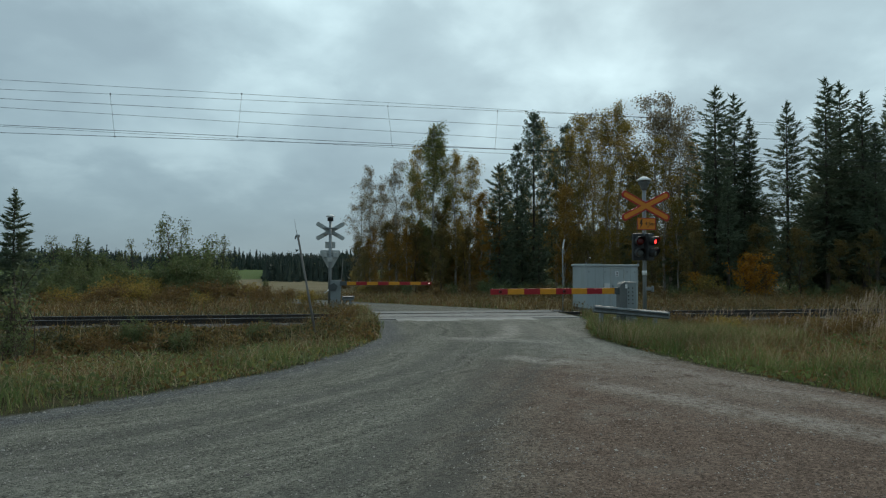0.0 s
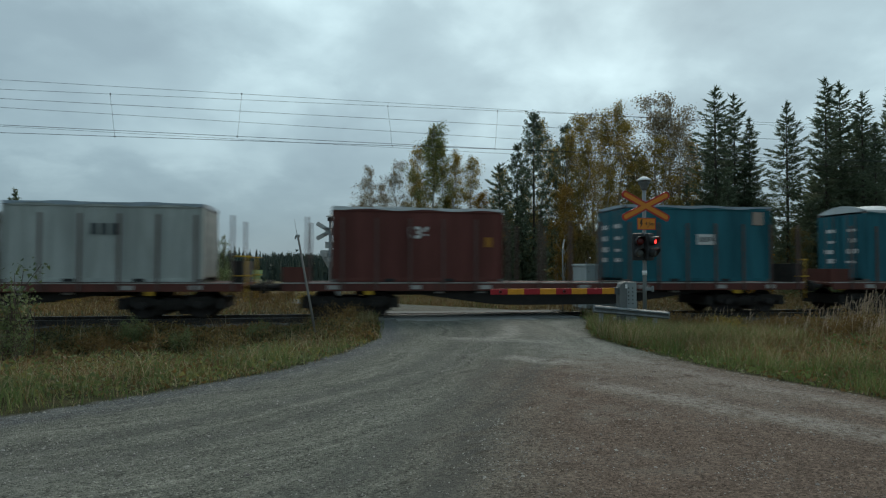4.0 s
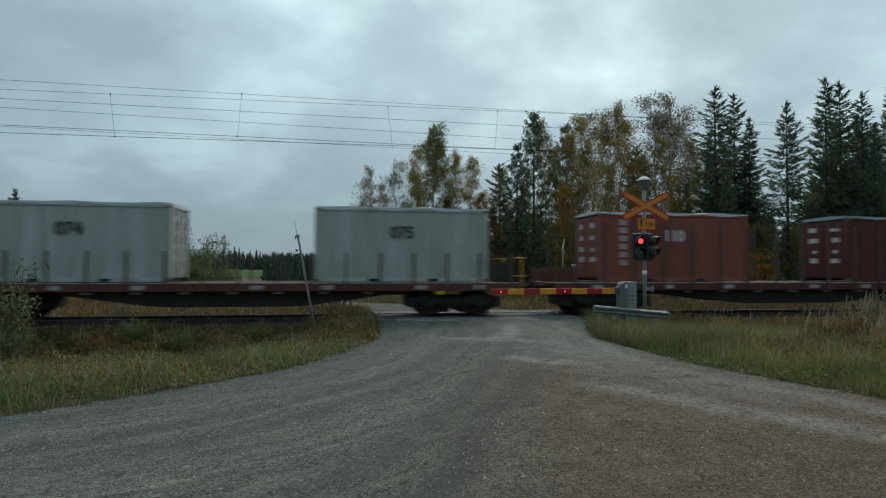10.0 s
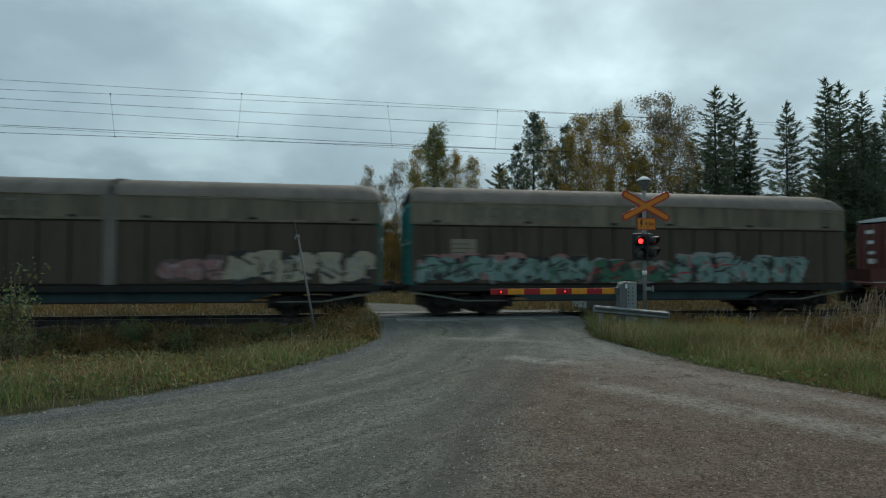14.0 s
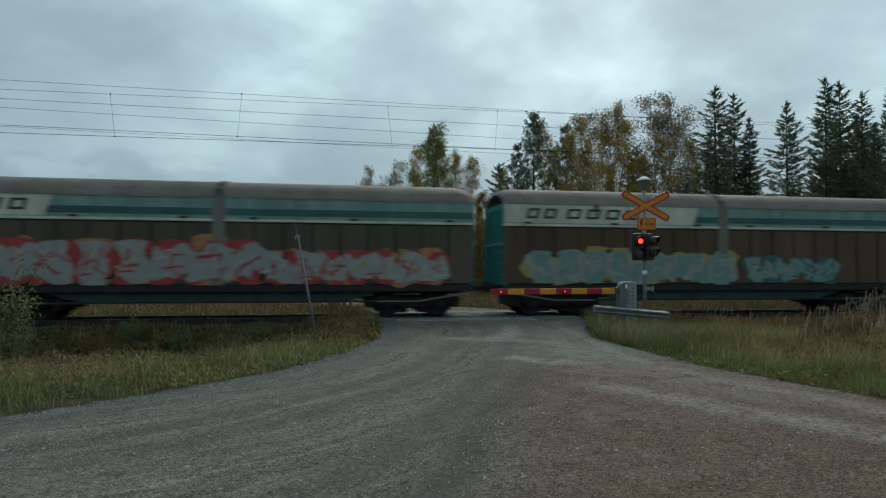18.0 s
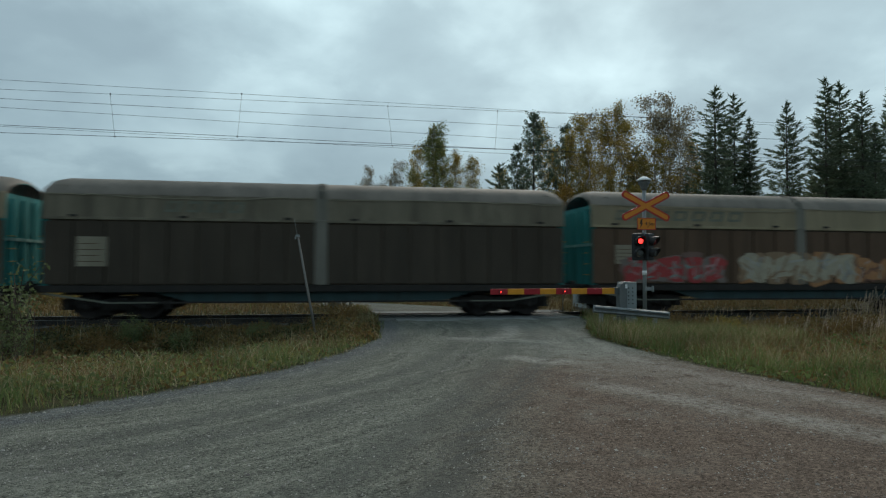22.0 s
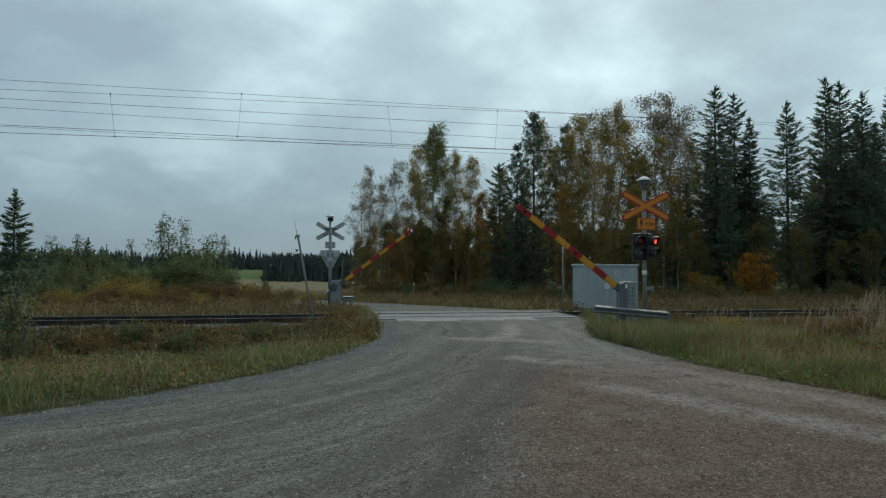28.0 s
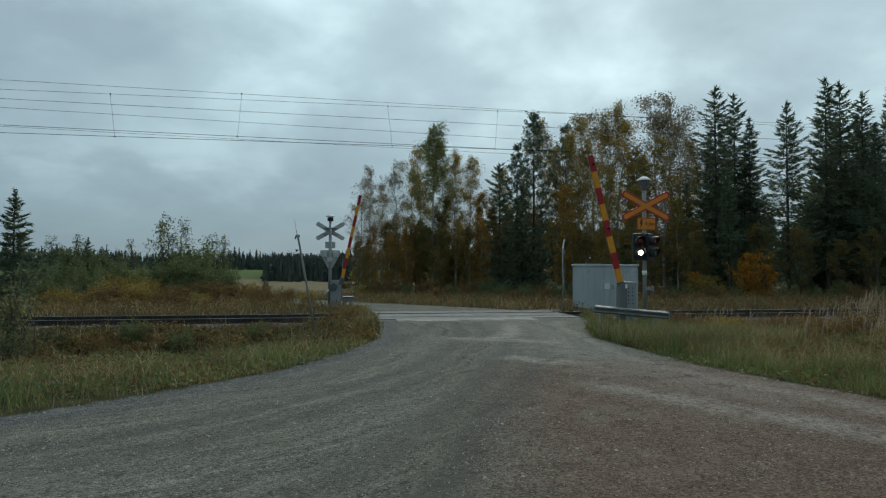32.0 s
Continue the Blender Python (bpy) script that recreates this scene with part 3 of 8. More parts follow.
M_RED_ON = material("glowing_red_lens", (1.0, 0.035, 0.03), 0.3, 0, 0.05, 20, 90, 0.0, glow=3.2)
M_WHITE_OFF = material("unlit_clear_lens", (0.07, 0.08, 0.08), 0.15, 0, 0.2, 20, 90, 0.1)
M_WHITE_ON = material("glowing_white_lens", (1.0, 0.80, 0.55), 0.3, 0, 0.05, 20, 90, 0.0, glow=9.0)
M_TIP_ON = material("glowing_tip_lens", (1.0, 0.62, 0.55), 0.3, 0, 0.05, 20, 90, 0.0, glow=4.0)
M_CLAMP = material("dark_grey_clamp", (0.10, 0.115, 0.12), 0.6, 0.2)
M_HOUSING = material("dull_grey_housing", (0.15, 0.165, 0.165), 0.65, 0.1, 0.15, 4, 50, 0.05)
M_WOODPOLE = material("weathered_grey_wood", (0.20, 0.19, 0.175), 0.85, 0, 0.25, 6, 60, 0.3, streak=0.1)

FLASHERS = []          # (lens, its place on its thing, phase, kind)


def shifted(name, mesh_fn, mats, parent, label="", at=None, smooth=False):
    bm = bmesh.new()
    mesh_fn(bm)
    return part(name, bm, mats, parent, label, at, smooth)


def lens_mesh(r, on, off):
    """A lens that turns about its upright axis: one face lit, the other dark."""
    bm = bmesh.new()
    lathe(bm, [(r * 0.3, -0.022), (r * 0.8, -0.016), (r, -0.002)], 18, 0, axis="Y")
    lathe(bm, [(r * 0.9, 0.003), (r * 0.66, 0.014)], 18, 0, axis="Y")
    lathe(bm, [(r * 0.66, 0.014), (r * 0.5, 0.019), (r * 0.01, 0.022)], 18, 1, axis="Y")
    return finish("lens", bm, [off, on], True)


def cross_arm(bm, length, width, tip, y0, y1, sign, a=30, mat=0):
    """One plank of the crossbuck with clipped corners."""
    c, s = math.cos(radians(a)), math.sin(radians(a)) * sign
    pts = [(-length / 2, -width / 2 + tip), (-length / 2 + tip, -width / 2), (length / 2 - tip, -width / 2), (length / 2, -width / 2 + tip),
           (length / 2, width / 2 - tip), (length / 2 - tip, width / 2), (-length / 2 + tip, width / 2), (-length / 2, width / 2 - tip)]
    prism(bm, [(x * c - z * s, x * s + z * c) for x, z in pts], y0, y1, mat)


def make_signal(at):
    """Crossing signal post with crossbuck, voltage sign and two lamp heads."""
    post = thing("crossing_signal", "galvanised crossing signal post with orange crossbuck and black lamp heads", "crossing signal", "crossing signals", at)
    shifted("pole", lambda bm: tube(bm, (0, 0, -0.3), (0, 0, 4.12), 0.057, 0.05, 16), M_GALV, post)
    shifted("band", lambda bm: tube(bm, (0, 0, 1.55), (0, 0, 1.68), 0.064, seg=16), M_WHITE, post, "pale worn band on the pole")
    cap = shifted("bell", lambda bm: lathe(bm, [(0.065, 3.93), (0.095, 4.0), (0.10, 4.06), (0.155, 4.11), (0.165, 4.20), (0.10, 4.215)], 20), M_HOUSING, post, "dull grey bell body", smooth=True)
    shifted("hood", lambda bm: lathe(bm, [(0.21, 4.20), (0.20, 4.225), (0.11, 4.29), (0.05, 4.32), (0.01, 4.325)], 24), M_WHITE, cap, "white bell hood", smooth=True)
    cross = shifted("crossbuck", lambda bm: (cross_arm(bm, 1.57, 0.20, 0.05, -0.105, -0.085, 1, 27), cross_arm(bm, 1.57, 0.20, 0.05, -0.103, -0.083, -1, 27)), M_SIGN_R, post, "red-bordered orange crossbuck", at=pose(0.0, 0, 3.48))
    shifted("face", lambda bm: (cross_arm(bm, 1.47, 0.115, 0.035, -0.112, -0.106, 1, 27), cross_arm(bm, 1.47, 0.115, 0.035, -0.110, -0.1055, -1, 27)), M_SIGN_Y, cross, "orange-yellow sign face")
    for z in (3.62, 3.44):
        shifted("bracket", lambda bm: box(bm, -0.09, 0.09, -0.085, 0.07, z - 0.025, z + 0.025, 0.005), M_GALV, post)
    plate = shifted("voltage_sign", lambda bm: box(bm, -0.275, 0.275, -0.09, -0.078, -0.165, 0.165, 0.004), M_SIGN_Y, post, "yellow voltage sign with black flash", at=pose(0.02, 0, 2.985))
    shifted("rim", lambda bm: [box(bm, *q) for q in ((-0.275, 0.275, -0.094, -0.0905, 0.145, 0.165), (-0.275, 0.275, -0.094, -0.0905, -0.165, -0.145), (-0.275, -0.255, -0.094, -0.0905, -0.145, 0.145), (0.255, 0.275, -0.094, -0.0905, -0.145, 0.145))], M_SIGN_R, plate)
    shifted("flash", lambda bm: prism(bm, [(-0.17, 0.12), (-0.205, -0.01), (-0.165, 0.0), (-0.19, -0.12), (-0.10, 0.035), (-0.145, 0.025), (-0.115, 0.12)], -0.095, -0.091), M_DARKTXT, plate)
    for text, x in (("4", 0.0), (",", 0.052), ("5", 0.10), ("m", 0.195)):
        part("character", lettering(text, 0.15, M_DARKTXT), None, plate, at=pose(x - 0.01, -0.094, 0 if text != "," else -0.045))
    # two lamp heads on a cross bar, the second turned to the side road
    for q in ((-0.2, 0.2, -0.04, 0.04, 2.2, 2.28, 0.01), (-0.2, 0.2, -0.04, 0.04, 2.5, 2.58, 0.01), (-0.3, 0.3, -0.03, 0.05, 2.70, 2.73, 0.005)):
        shifted("head_bracket", lambda bm: box(bm, *q), M_BLACK, post)
    for turn, x, phase in ((-6, -0.235, 0), (34, 0.12, 1)):
        head = shifted("lamp_head", lambda bm: (box(bm, -0.165, 0.165, -0.02, 0.10, -0.375, 0.375, 0.03), box(bm, -0.13, 0.13, 0.10, 0.2, -0.33, 0.33, 0.03)), M_BLACK, post, "black lamp head with hooded lenses", at=pose(x, -0.12, 2.335, 0, 0, turn))
        for z, on, off, kind in ((0.155, M_RED_ON, M_RED_OFF, "red"), (-0.165, M_WHITE_ON, M_WHITE_OFF, "white")):
            def visor(bm):
                seg = 20
                for i in range(seg):
                    a0, a1 = radians(-40 + 260 * i / seg), radians(-40 + 260 * (i + 1) / seg)
                    ring = []
                    for a, y in ((a0, -0.02), (a1, -0.02), (a1, -0.27), (a0, -0.27)):
                        cut = 0.5 + 0.5 * math.sin(a) if y < -0.1 else 1
                        ring.append(bm.verts.new((0.135 * math.cos(a), -0.02 + (y + 0.02) * (0.35 + 0.65 * cut), 0.135 * math.sin(a))))
                    bm.faces.new(ring)
                bmesh.ops.remove_doubles(bm, verts=bm.verts, dist=0.0005)
                bmesh.ops.solidify(bm, geom=bm.faces[:], thickness=0.006)
            shifted("visor", visor, M_BLACK, head, at=pose(0, 0, z))
            # cup added to block the glow of the lens face turned inwards
            shifted("lamp_cup", lambda bm: lathe(bm, [(0.002, -0.021), (0.115, -0.021), (0.115, -0.125), (0.108, -0.125), (0.108, -0.026), (0.002, -0.026)], 20, 0, axis="Y"), M_BLACK, head, at=pose(0, 0, z))
            lens = part("lens", lens_mesh(0.105, on, off), None, head, ("red" if kind == "red" else "clear white") + " flashing lens", at=pose(0, -0.13, z))
            FLASHERS.append((lens, (0, -0.13, z), phase, kind))
    shifted("bracket", lambda bm: (box(bm, -0.02, 0.24, -0.06, 0.0, 1.12, 1.21, 0.008), box(bm, 0.20, 0.24, -0.08, 0.02, 1.09, 1.25, 0.006)), M_GALV, post)
    shifted("cable", lambda bm: tube(bm, (0.07, 0.03, 0), (0.07, 0.03, 2.1), 0.012, seg=6), M_BLACK, post)
    return post


def make_back_signal(at):
    """The signal on the far side, seen from behind."""
    post = thing("crossing_signal", "galvanised crossing signal post seen from behind with grey sign backs", "crossing signal", "crossing signals", at)
    shifted("pole", lambda bm: tube(bm, (0, 0, -0.2), (0, 0, 3.85), 0.085, 0.06, 16), M_GALV, post)
    cap = shifted("bell", lambda bm: lathe(bm, [(0.11, 3.78), (0.13, 3.8), (0.13, 3.9), (0.09, 3.94)], 20), M_BLACK, post, smooth=True)
    shifted("hood", lambda bm: lathe(bm, [(0.21, 3.96), (0.205, 3.98), (0.13, 4.04), (0.04, 4.07), (0.01, 4.075)], 24), M_WHITE, cap, "white bell hood", smooth=True)
    cross = shifted("crossbuck", lambda bm: (cross_arm(bm, 1.40, 0.19, 0.05, 0.09, 0.11, 1), cross_arm(bm, 1.40, 0.19, 0.05, 0.088, 0.108, -1)), M_BACK, post, "grey back of a crossbuck", at=pose(0.0, 0, 3.33))
    shifted("bracket", lambda bm: (box(bm, -0.3, 0.3, -0.09, 0.088, 0.1, 0.16, 0.01), box(bm, -0.3, 0.3, -0.09, 0.088, -0.16, -0.1, 0.01)), M_GALV, cross)
    shifted("voltage_sign", lambda bm: box(bm, -0.225, 0.225, 0.09, 0.10, 2.57, 2.86, 0.004), M_BACK, post, "grey back of a small sign")
    tri = shifted("backboard", lambda bm: prism(bm, [(-0.45, 2.42), (-0.40, 2.48), (0.40, 2.48), (0.45, 2.42), (0.43, 2.30), (0.12, 1.72), (0.05, 1.66), (-0.05, 1.66), (-0.12, 1.72), (-0.43, 2.30)], 0.10, 0.125), M_BACK, post, "grey triangular lamp backboard")
    for x in (-0.24, 0.24):
        shifted("lamp_housing", lambda bm: box(bm, x - 0.11, x + 0.11, -0.02, 0.10, 2.16, 2.40, 0.03), M_BACK, tri)
    shifted("lamp_housing", lambda bm: box(bm, -0.13, 0.13, -0.12, 0.10, 1.95, 2.15, 0.03), M_BACK, tri)
    return post


def make_barrier(at, side, length, lamps, label):
    """A barrier: cast base, gear box with a hinged cover, and the arm, which swings about the gear box."""
    b = thing("barrier", label, "barrier", "barriers", at)
    if side < 0:
        shifted("base", lambda bm: box(bm, -0.30, 0.22, -0.34, 0.18, -0.55, 0.02, 0.02), M_GALV, b)
        gear = shifted("gear_box", lambda bm: box(bm, -0.126, 0.246, -0.22, 0.2, 0.0, 0.99, 0.02), M_GREYBOX, b, "grey gear box")
        shifted("cover", lambda bm: (box(bm, -0.10, 0.22, -0.228, -0.221, 0.06, 0.96, 0.003),), M_GREYBOX, gear)
        for i in range(2):
            for j in range(5):
                shifted("bolt", lambda bm: tube(bm, (0.0 + 0.12 * i, -0.221, 0.42 + 0.105 * j), (0.0 + 0.12 * i, -0.236, 0.42 + 0.105 * j), 0.02, seg=8), M_BLACK, gear)
        shifted("lid", lambda bm: box(bm, -0.13, 0.25, -0.235, 0.21, 0.99, 1.005, 0.006), M_GREYBOX, b)
        shifted("pivot_housing", lambda bm: prism(bm, [(-0.345, -0.05), (-0.128, -0.05), (-0.128, 0.94), (-0.20, 0.99), (-0.30, 0.96), (-0.345, 0.88)], -0.41, -0.2), M_HOUSING, b, "dark grey pivot housing")
        shifted("plate", lambda bm: box(bm, -0.19, -0.13, -0.425, -0.412, 0.84, 0.95, 0.003), M_WHITE, b, "small white plate")
    else:
        shifted("base", lambda bm: box(bm, -0.19, 0.22, -0.2, 0.18, -0.3, 0.1, 0.02), M_GALV, b)
        gear = shifted("gear_box", lambda bm: box(bm, -0.21, 0.24, -0.22, 0.2, 0.10, 1.26, 0.025), M_GREYBOX, b, "grey gear box")
        shifted("cover", lambda bm: box(bm, -0.17, 0.20, -0.228, -0.221, 0.16, 0.80, 0.003), M_GREYBOX, gear)
        shifted("bracket", lambda bm: prism(bm, [(-0.27, 0.82), (0.02, 0.82), (0.10, 1.02), (-0.06, 1.16), (-0.27, 1.06)], -0.30, -0.229), M_CLAMP, gear, "dark bolted bracket")
        shifted("lever", lambda bm: tube(bm, (-0.24, -0.27, 0.88), (-0.46, -0.27, 0.72), 0.022, seg=8), M_WHITE, gear, "white hand lever")
        shifted("lid", lambda bm: box(bm, -0.23, 0.26, -0.24, 0.22, 1.26, 1.28, 0.008), M_GREYBOX, b)
    return b


def make_arm(barrier_ob, pivot, side, length, count, lamp_at, thick, root=0.17):
    """The arm lies along its own -x (side -1) or +x, from the pivot."""
    arm_root = new("arm")
    arm_root.parent = barrier_ob
    tagged(arm_root, "red and yellow banded barrier arm")
    cuts = [root + (length - root) * i / count for i in range(count + 1)]
    for i in range(count):
        a, c = cuts[i] * side, cuts[i + 1] * side
        half = thick * (1 - 0.12 * i / count) / 2
        red = (count - 1 - i) % 2 == 0
        shifted("band", lambda bm: box(bm, min(a, c), max(a, c), -0.035, 0.035, -half, half, 0.004), M_BAR_R if red else M_BAR_Y, arm_root, "red band" if red else "yellow band")
    bm = bmesh.new()
    box(bm, min(-0.06 * side, 0.25 * side), max(-0.06 * side, 0.25 * side), -0.05, 0.05, -0.092, 0.092, 0.012)
    shoe = finish("clamp", bm, M_CLAMP)
    part("clamp", shoe, None, arm_root, "grey steel arm clamp")
    for d in lamp_at:
        x = d * side
        r = 0.028 if len(lamp_at) > 1 else 0.03
        # added black shield, keeps the hidden lit face from reddening the arm
        shifted("lamp_cup", lambda bm: lathe(bm, [(0.002, -0.036), (r + 0.008, -0.036), (r + 0.008, -0.088), (r + 0.003, -0.088), (r + 0.003, -0.042), (0.002, -0.042)], 14, 0, axis="Y"), M_BLACK, arm_root, at=pose(x, 0, 0))
        lens = part("lens", lens_mesh(0.028 if len(lamp_at) > 1 else 0.03, M_TIP_ON if len(lamp_at) == 1 else M_RED_ON, M_RED_OFF), None, arm_root, "small red arm lamp", at=pose(x, -0.085, 0.0))
        FLASHERS.append((lens, (x, -0.085, 0.0), 1 if len(lamp_at) == 1 else 0, "arm"))
    return arm_root


NEAR_PIVOT, FAR_PIVOT = (-0.22, -0.3, 0.77), (0.25, -0.3, 1.14)
make_signal(pose(8.44, 15.8, 0.0))
near_barrier = make_barrier(pose(7.80, 15.72, 0.36), -1, 3.64, (), "grey barrier machine with a red and yellow arm beside the road")
near_arm = make_arm(near_barrier, NEAR_PIVOT, -1, 3.76, 8, (3.52, 1.74), 0.16)
make_back_signal(pose(-0.38, 27.4, 0.02))
far_barrier = make_barrier(pose(-0.14, 27.2, -0.1), 1, 4.1, (), "grey barrier machine with a banded arm beyond the track")
far_arm = make_arm(far_barrier, FAR_PIVOT, 1, 3.98, 8, (3.86,), 0.145)


def make_guard_rail(at, length, name_label, posts):
    g = thing("guard_rail", name_label, "guard rail", "guard rails", at)
    wave = [(0.0, 0.20), (-0.02, 0.196), (-0.085, 0.168), (-0.09, 0.14), (-0.01, 0.112), (-0.01, 0.09), (-0.085, 0.062), (-0.09, 0.034), (-0.02, 0.004), (0.0, 0.0)]
    bm = bmesh.new()
    profile(bm, wave + [(y + 0.012, z) for y, z in wave[::-1]], 0, length)
    part("beam", bm, M_BEAM, g)
    for x in posts:
        shifted("post", lambda bm: (box(bm, x - 0.05, x + 0.05, 0.014, 0.10, -0.75, 0.18, 0.008),), M_GALV, g)
    for x in (0.0, length):
        shifted("end_shoe", lambda bm: tube(bm, (x, -0.04, 0.004), (x, -0.04, 0.196), 0.03, seg=12), M_BEAM, g)
    return g


make_guard_rail(pose(6.61, 15.12, 0.575, 0, 5.2, -3), 2.07, "low dented galvanised guard rail before the barrier", (0.25, 1.0, 1.75))
make_guard_rail(pose(0.16, 26.9, 0.29, 0, 0, 30), 0.55, "short galvanised guard rail beside the far barrier", (0.15, 0.45))


def make_cabinet():
    """Equipment hut of pale grey sheet metal with a door, a vent and a flat lid."""
    c = thing("equipment_cabinet", "pale grey sheet-metal equipment cabinet with a door behind the track", "cabinet", at=pose(10.62, 25.0, -0.12, 0, 0, -3))
    shifted("plinth", lambda bm: box(bm, 0.05, 2.3, 0.05, 1.75, -0.2, 0.14, 0.01), material("hut_plinth", (0.2, 0.2, 0.195), 0.9), c)
    shifted("body", lambda bm: box(bm, 0, 2.35, 0, 1.8, 0.1, 1.94, 0.012), M_CABINET, c)
    shifted("lid", lambda bm: (box(bm, -0.05, 2.40, -0.05, 1.85, 1.94, 2.03, 0.02), box(bm, -0.03, 0.7, -0.03, 1.8, 2.03, 2.05, 0.005)), M_CABINET, c)
    door = shifted("door", lambda bm: box(bm, 1.13, 1.68, -0.016, -0.003, 0.18, 1.86, 0.004), M_CABINET, c, "hinged cabinet door with a notice")
    shifted("frame", lambda bm: [box(bm, *q) for q in ((1.085, 1.125, -0.035, -0.003, 0.14, 1.905), (1.685, 1.725, -0.035, -0.003, 0.14, 1.905), (1.125, 1.685, -0.035, -0.003, 1.865, 1.905))], M_BACK, door, "pale raised door frame")
    shifted("handle", lambda bm: box(bm, 1.18, 1.21, -0.05, -0.017, 0.95, 1.12, 0.006), M_BLACK, door)
    shifted("notice", lambda bm: box(bm, 1.32, 1.46, -0.02, -0.0165, 1.5, 1.72), M_WHITE, door, "small white notice")
    shifted("notice", lambda bm: [box(bm, 1.345, 1.435, -0.023, -0.0205, z, z + 0.03) for z in (1.53, 1.6, 1.66)], M_DARKTXT, door)
    shifted("vent", lambda bm: (box(bm, 0.8, 1.04, -0.05, -0.003, 0.95, 1.2, 0.01), box(bm, 0.82, 1.02, -0.09, -0.05, 1.17, 1.2, 0.003)), M_WHITE, c, "pale vent box")
    for x in (0.4, 0.78, 2.0):
        shifted("seam", lambda bm: box(bm, x, x + 0.012, -0.006, -0.002, 0.14, 1.92), M_GREYBOX, c)
    for x, z in ((0.12, 1.7), (0.85, 1.7), (1.85, 1.7), (2.2, 1.7)):
        shifted("lifting_lug", lambda bm: tube(bm, (x, -0.002, z), (x, -0.02, z), 0.03, seg=10), M_GREYBOX, c)
    for x in (0.0, 2.35):
        shifted("corner_pin", lambda bm: tube(bm, (x, 0.0, 2.03), (x, 0.0, 2.11), 0.02, seg=8), M_GALV, c)


make_cabinet()


def make_poles():
    p = thing("lean_pole", "leaning weathered grey pole with a thin aerial in the ditch", "pole", at=pose(-0.47, 16.4, -0.35))
    shifted("shaft", lambda bm: tube(bm, (0, 0, -0.3), (-0.60, 0, 2.92), 0.036, 0.026, 10), M_WOODPOLE, p)
    shifted("cap", lambda bm: (box(bm, -0.66, -0.55, -0.05, 0.05, 2.88, 2.95, 0.01), box(bm, -0.68, -0.64, -0.02, 0.02, 2.83, 2.9, 0.005)), M_GALV, p)
    shifted("aerial", lambda bm: tube(bm, (-0.62, 0, 2.95), (-0.69, 0, 3.35), 0.006, 0.004, 6), M_GALV, p)
    m = thing("marker_post", "thin pale metal post with a small shield behind the track", "post", at=pose(9.32, 24.4, -0.15))
    shifted("shaft", lambda bm: tube(bm, (0, 0, -0.2), (0, 0, 2.95), 0.021, 0.021, 10), M_GALV, m)
    shifted("shield", lambda bm: prism(bm, [(-0.03, 2.72), (0.03, 2.72), (0.09, 3.12), (0.05, 3.1)], -0.03, 0.0), M_WHITE, m, "small tilted pale shield")
    s = thing("marker_stick", "thin brown wooden marker stick in the grass", "stick", at=pose(0.05, 30.0, -0.2))
    shifted("shaft", lambda bm: tube(bm, (0, 0, -0.2), (0.15, 0, 2.3), 0.02, 0.015, 6), M_WOODPOLE, s)


make_poles()

# ---- plants ----
M_BARK_BIRCH = material("birch_bark", (0.42, 0.40, 0.36), 0.8, 0, 0.35, 3, 30, 0.3, (0.06, 0.052, 0.045), 0.95, 2.0)
M_BARK_DARK = material("dark_bark", (0.075, 0.06, 0.048), 0.9, 0, 0.35, 5, 30, 0.6, (0.12, 0.11, 0.10), 0.4)
M_TWIG = material("thin_twigs", (0.10, 0.075, 0.06), 0.9, 0, 0.3, 5, 30, 0.1)
L_BIRCH = leaf_material("yellowing_birch_leaves", (0.170, 0.165, 0.050), (0.330, 0.245, 0.062), (0.480, 0.310, 0.075), 0.5)
L_BIRCH_GREEN = leaf_material("green_birch_leaves", (0.105, 0.140, 0.052), (0.190, 0.210, 0.076), (0.330, 0.280, 0.095), 0.5)
L_BIRCH_BARE = leaf_material("sparse_brown_leaves", (0.162, 0.140, 0.089), (0.246, 0.204, 0.123), (0.323, 0.255, 0.145), 0.38)
L_BROWN = leaf_material("brown_birch_leaves", (0.210, 0.125, 0.032), (0.330, 0.195, 0.045), (0.440, 0.265, 0.060), 0.45)
L_UNDER = leaf_material("mixed_understorey_leaves", (0.105, 0.105, 0.045), (0.190, 0.155, 0.058), (0.300, 0.205, 0.070), 0.42)
L_REED = leaf_material("pinkish_reed_heads", (0.26, 0.19, 0.15), (0.38, 0.29, 0.235), (0.52, 0.42, 0.35), 0.35)
L_ORANGE = leaf_material("orange_autumn_leaves", (0.360, 0.165, 0.020), (0.540, 0.255, 0.032), (0.660, 0.360, 0.050), 0.5)
L_RUST = leaf_material("rusty_undergrowth", (0.130, 0.090, 0.034), (0.205, 0.130, 0.046), (0.290, 0.175, 0.060), 0.30)
L_SPRUCE = leaf_material("spruce_needles", (0.090, 0.124, 0.082), (0.142, 0.184, 0.116), (0.208, 0.244, 0.155), 0.42)
# far needles: lightened and blued, the haze of distance is in the colour
L_FAR = leaf_material("hazed_conifer_needles", (0.032, 0.050, 0.043), (0.050, 0.072, 0.058), (0.080, 0.098, 0.070), 0.1)
L_PINE = leaf_material("pine_needles", (0.075, 0.105, 0.070), (0.120, 0.160, 0.105), (0.180, 0.220, 0.140), 0.20)
L_BUSH = leaf_material("dark_green_shrub_leaves", (0.090, 0.122, 0.053), (0.150, 0.188, 0.077), (0.237, 0.250, 0.106), 0.35)
L_WILLOW = leaf_material("grey_green_willow_leaves", (0.090, 0.120, 0.051), (0.156, 0.192, 0.084), (0.276, 0.300, 0.140), 0.35)
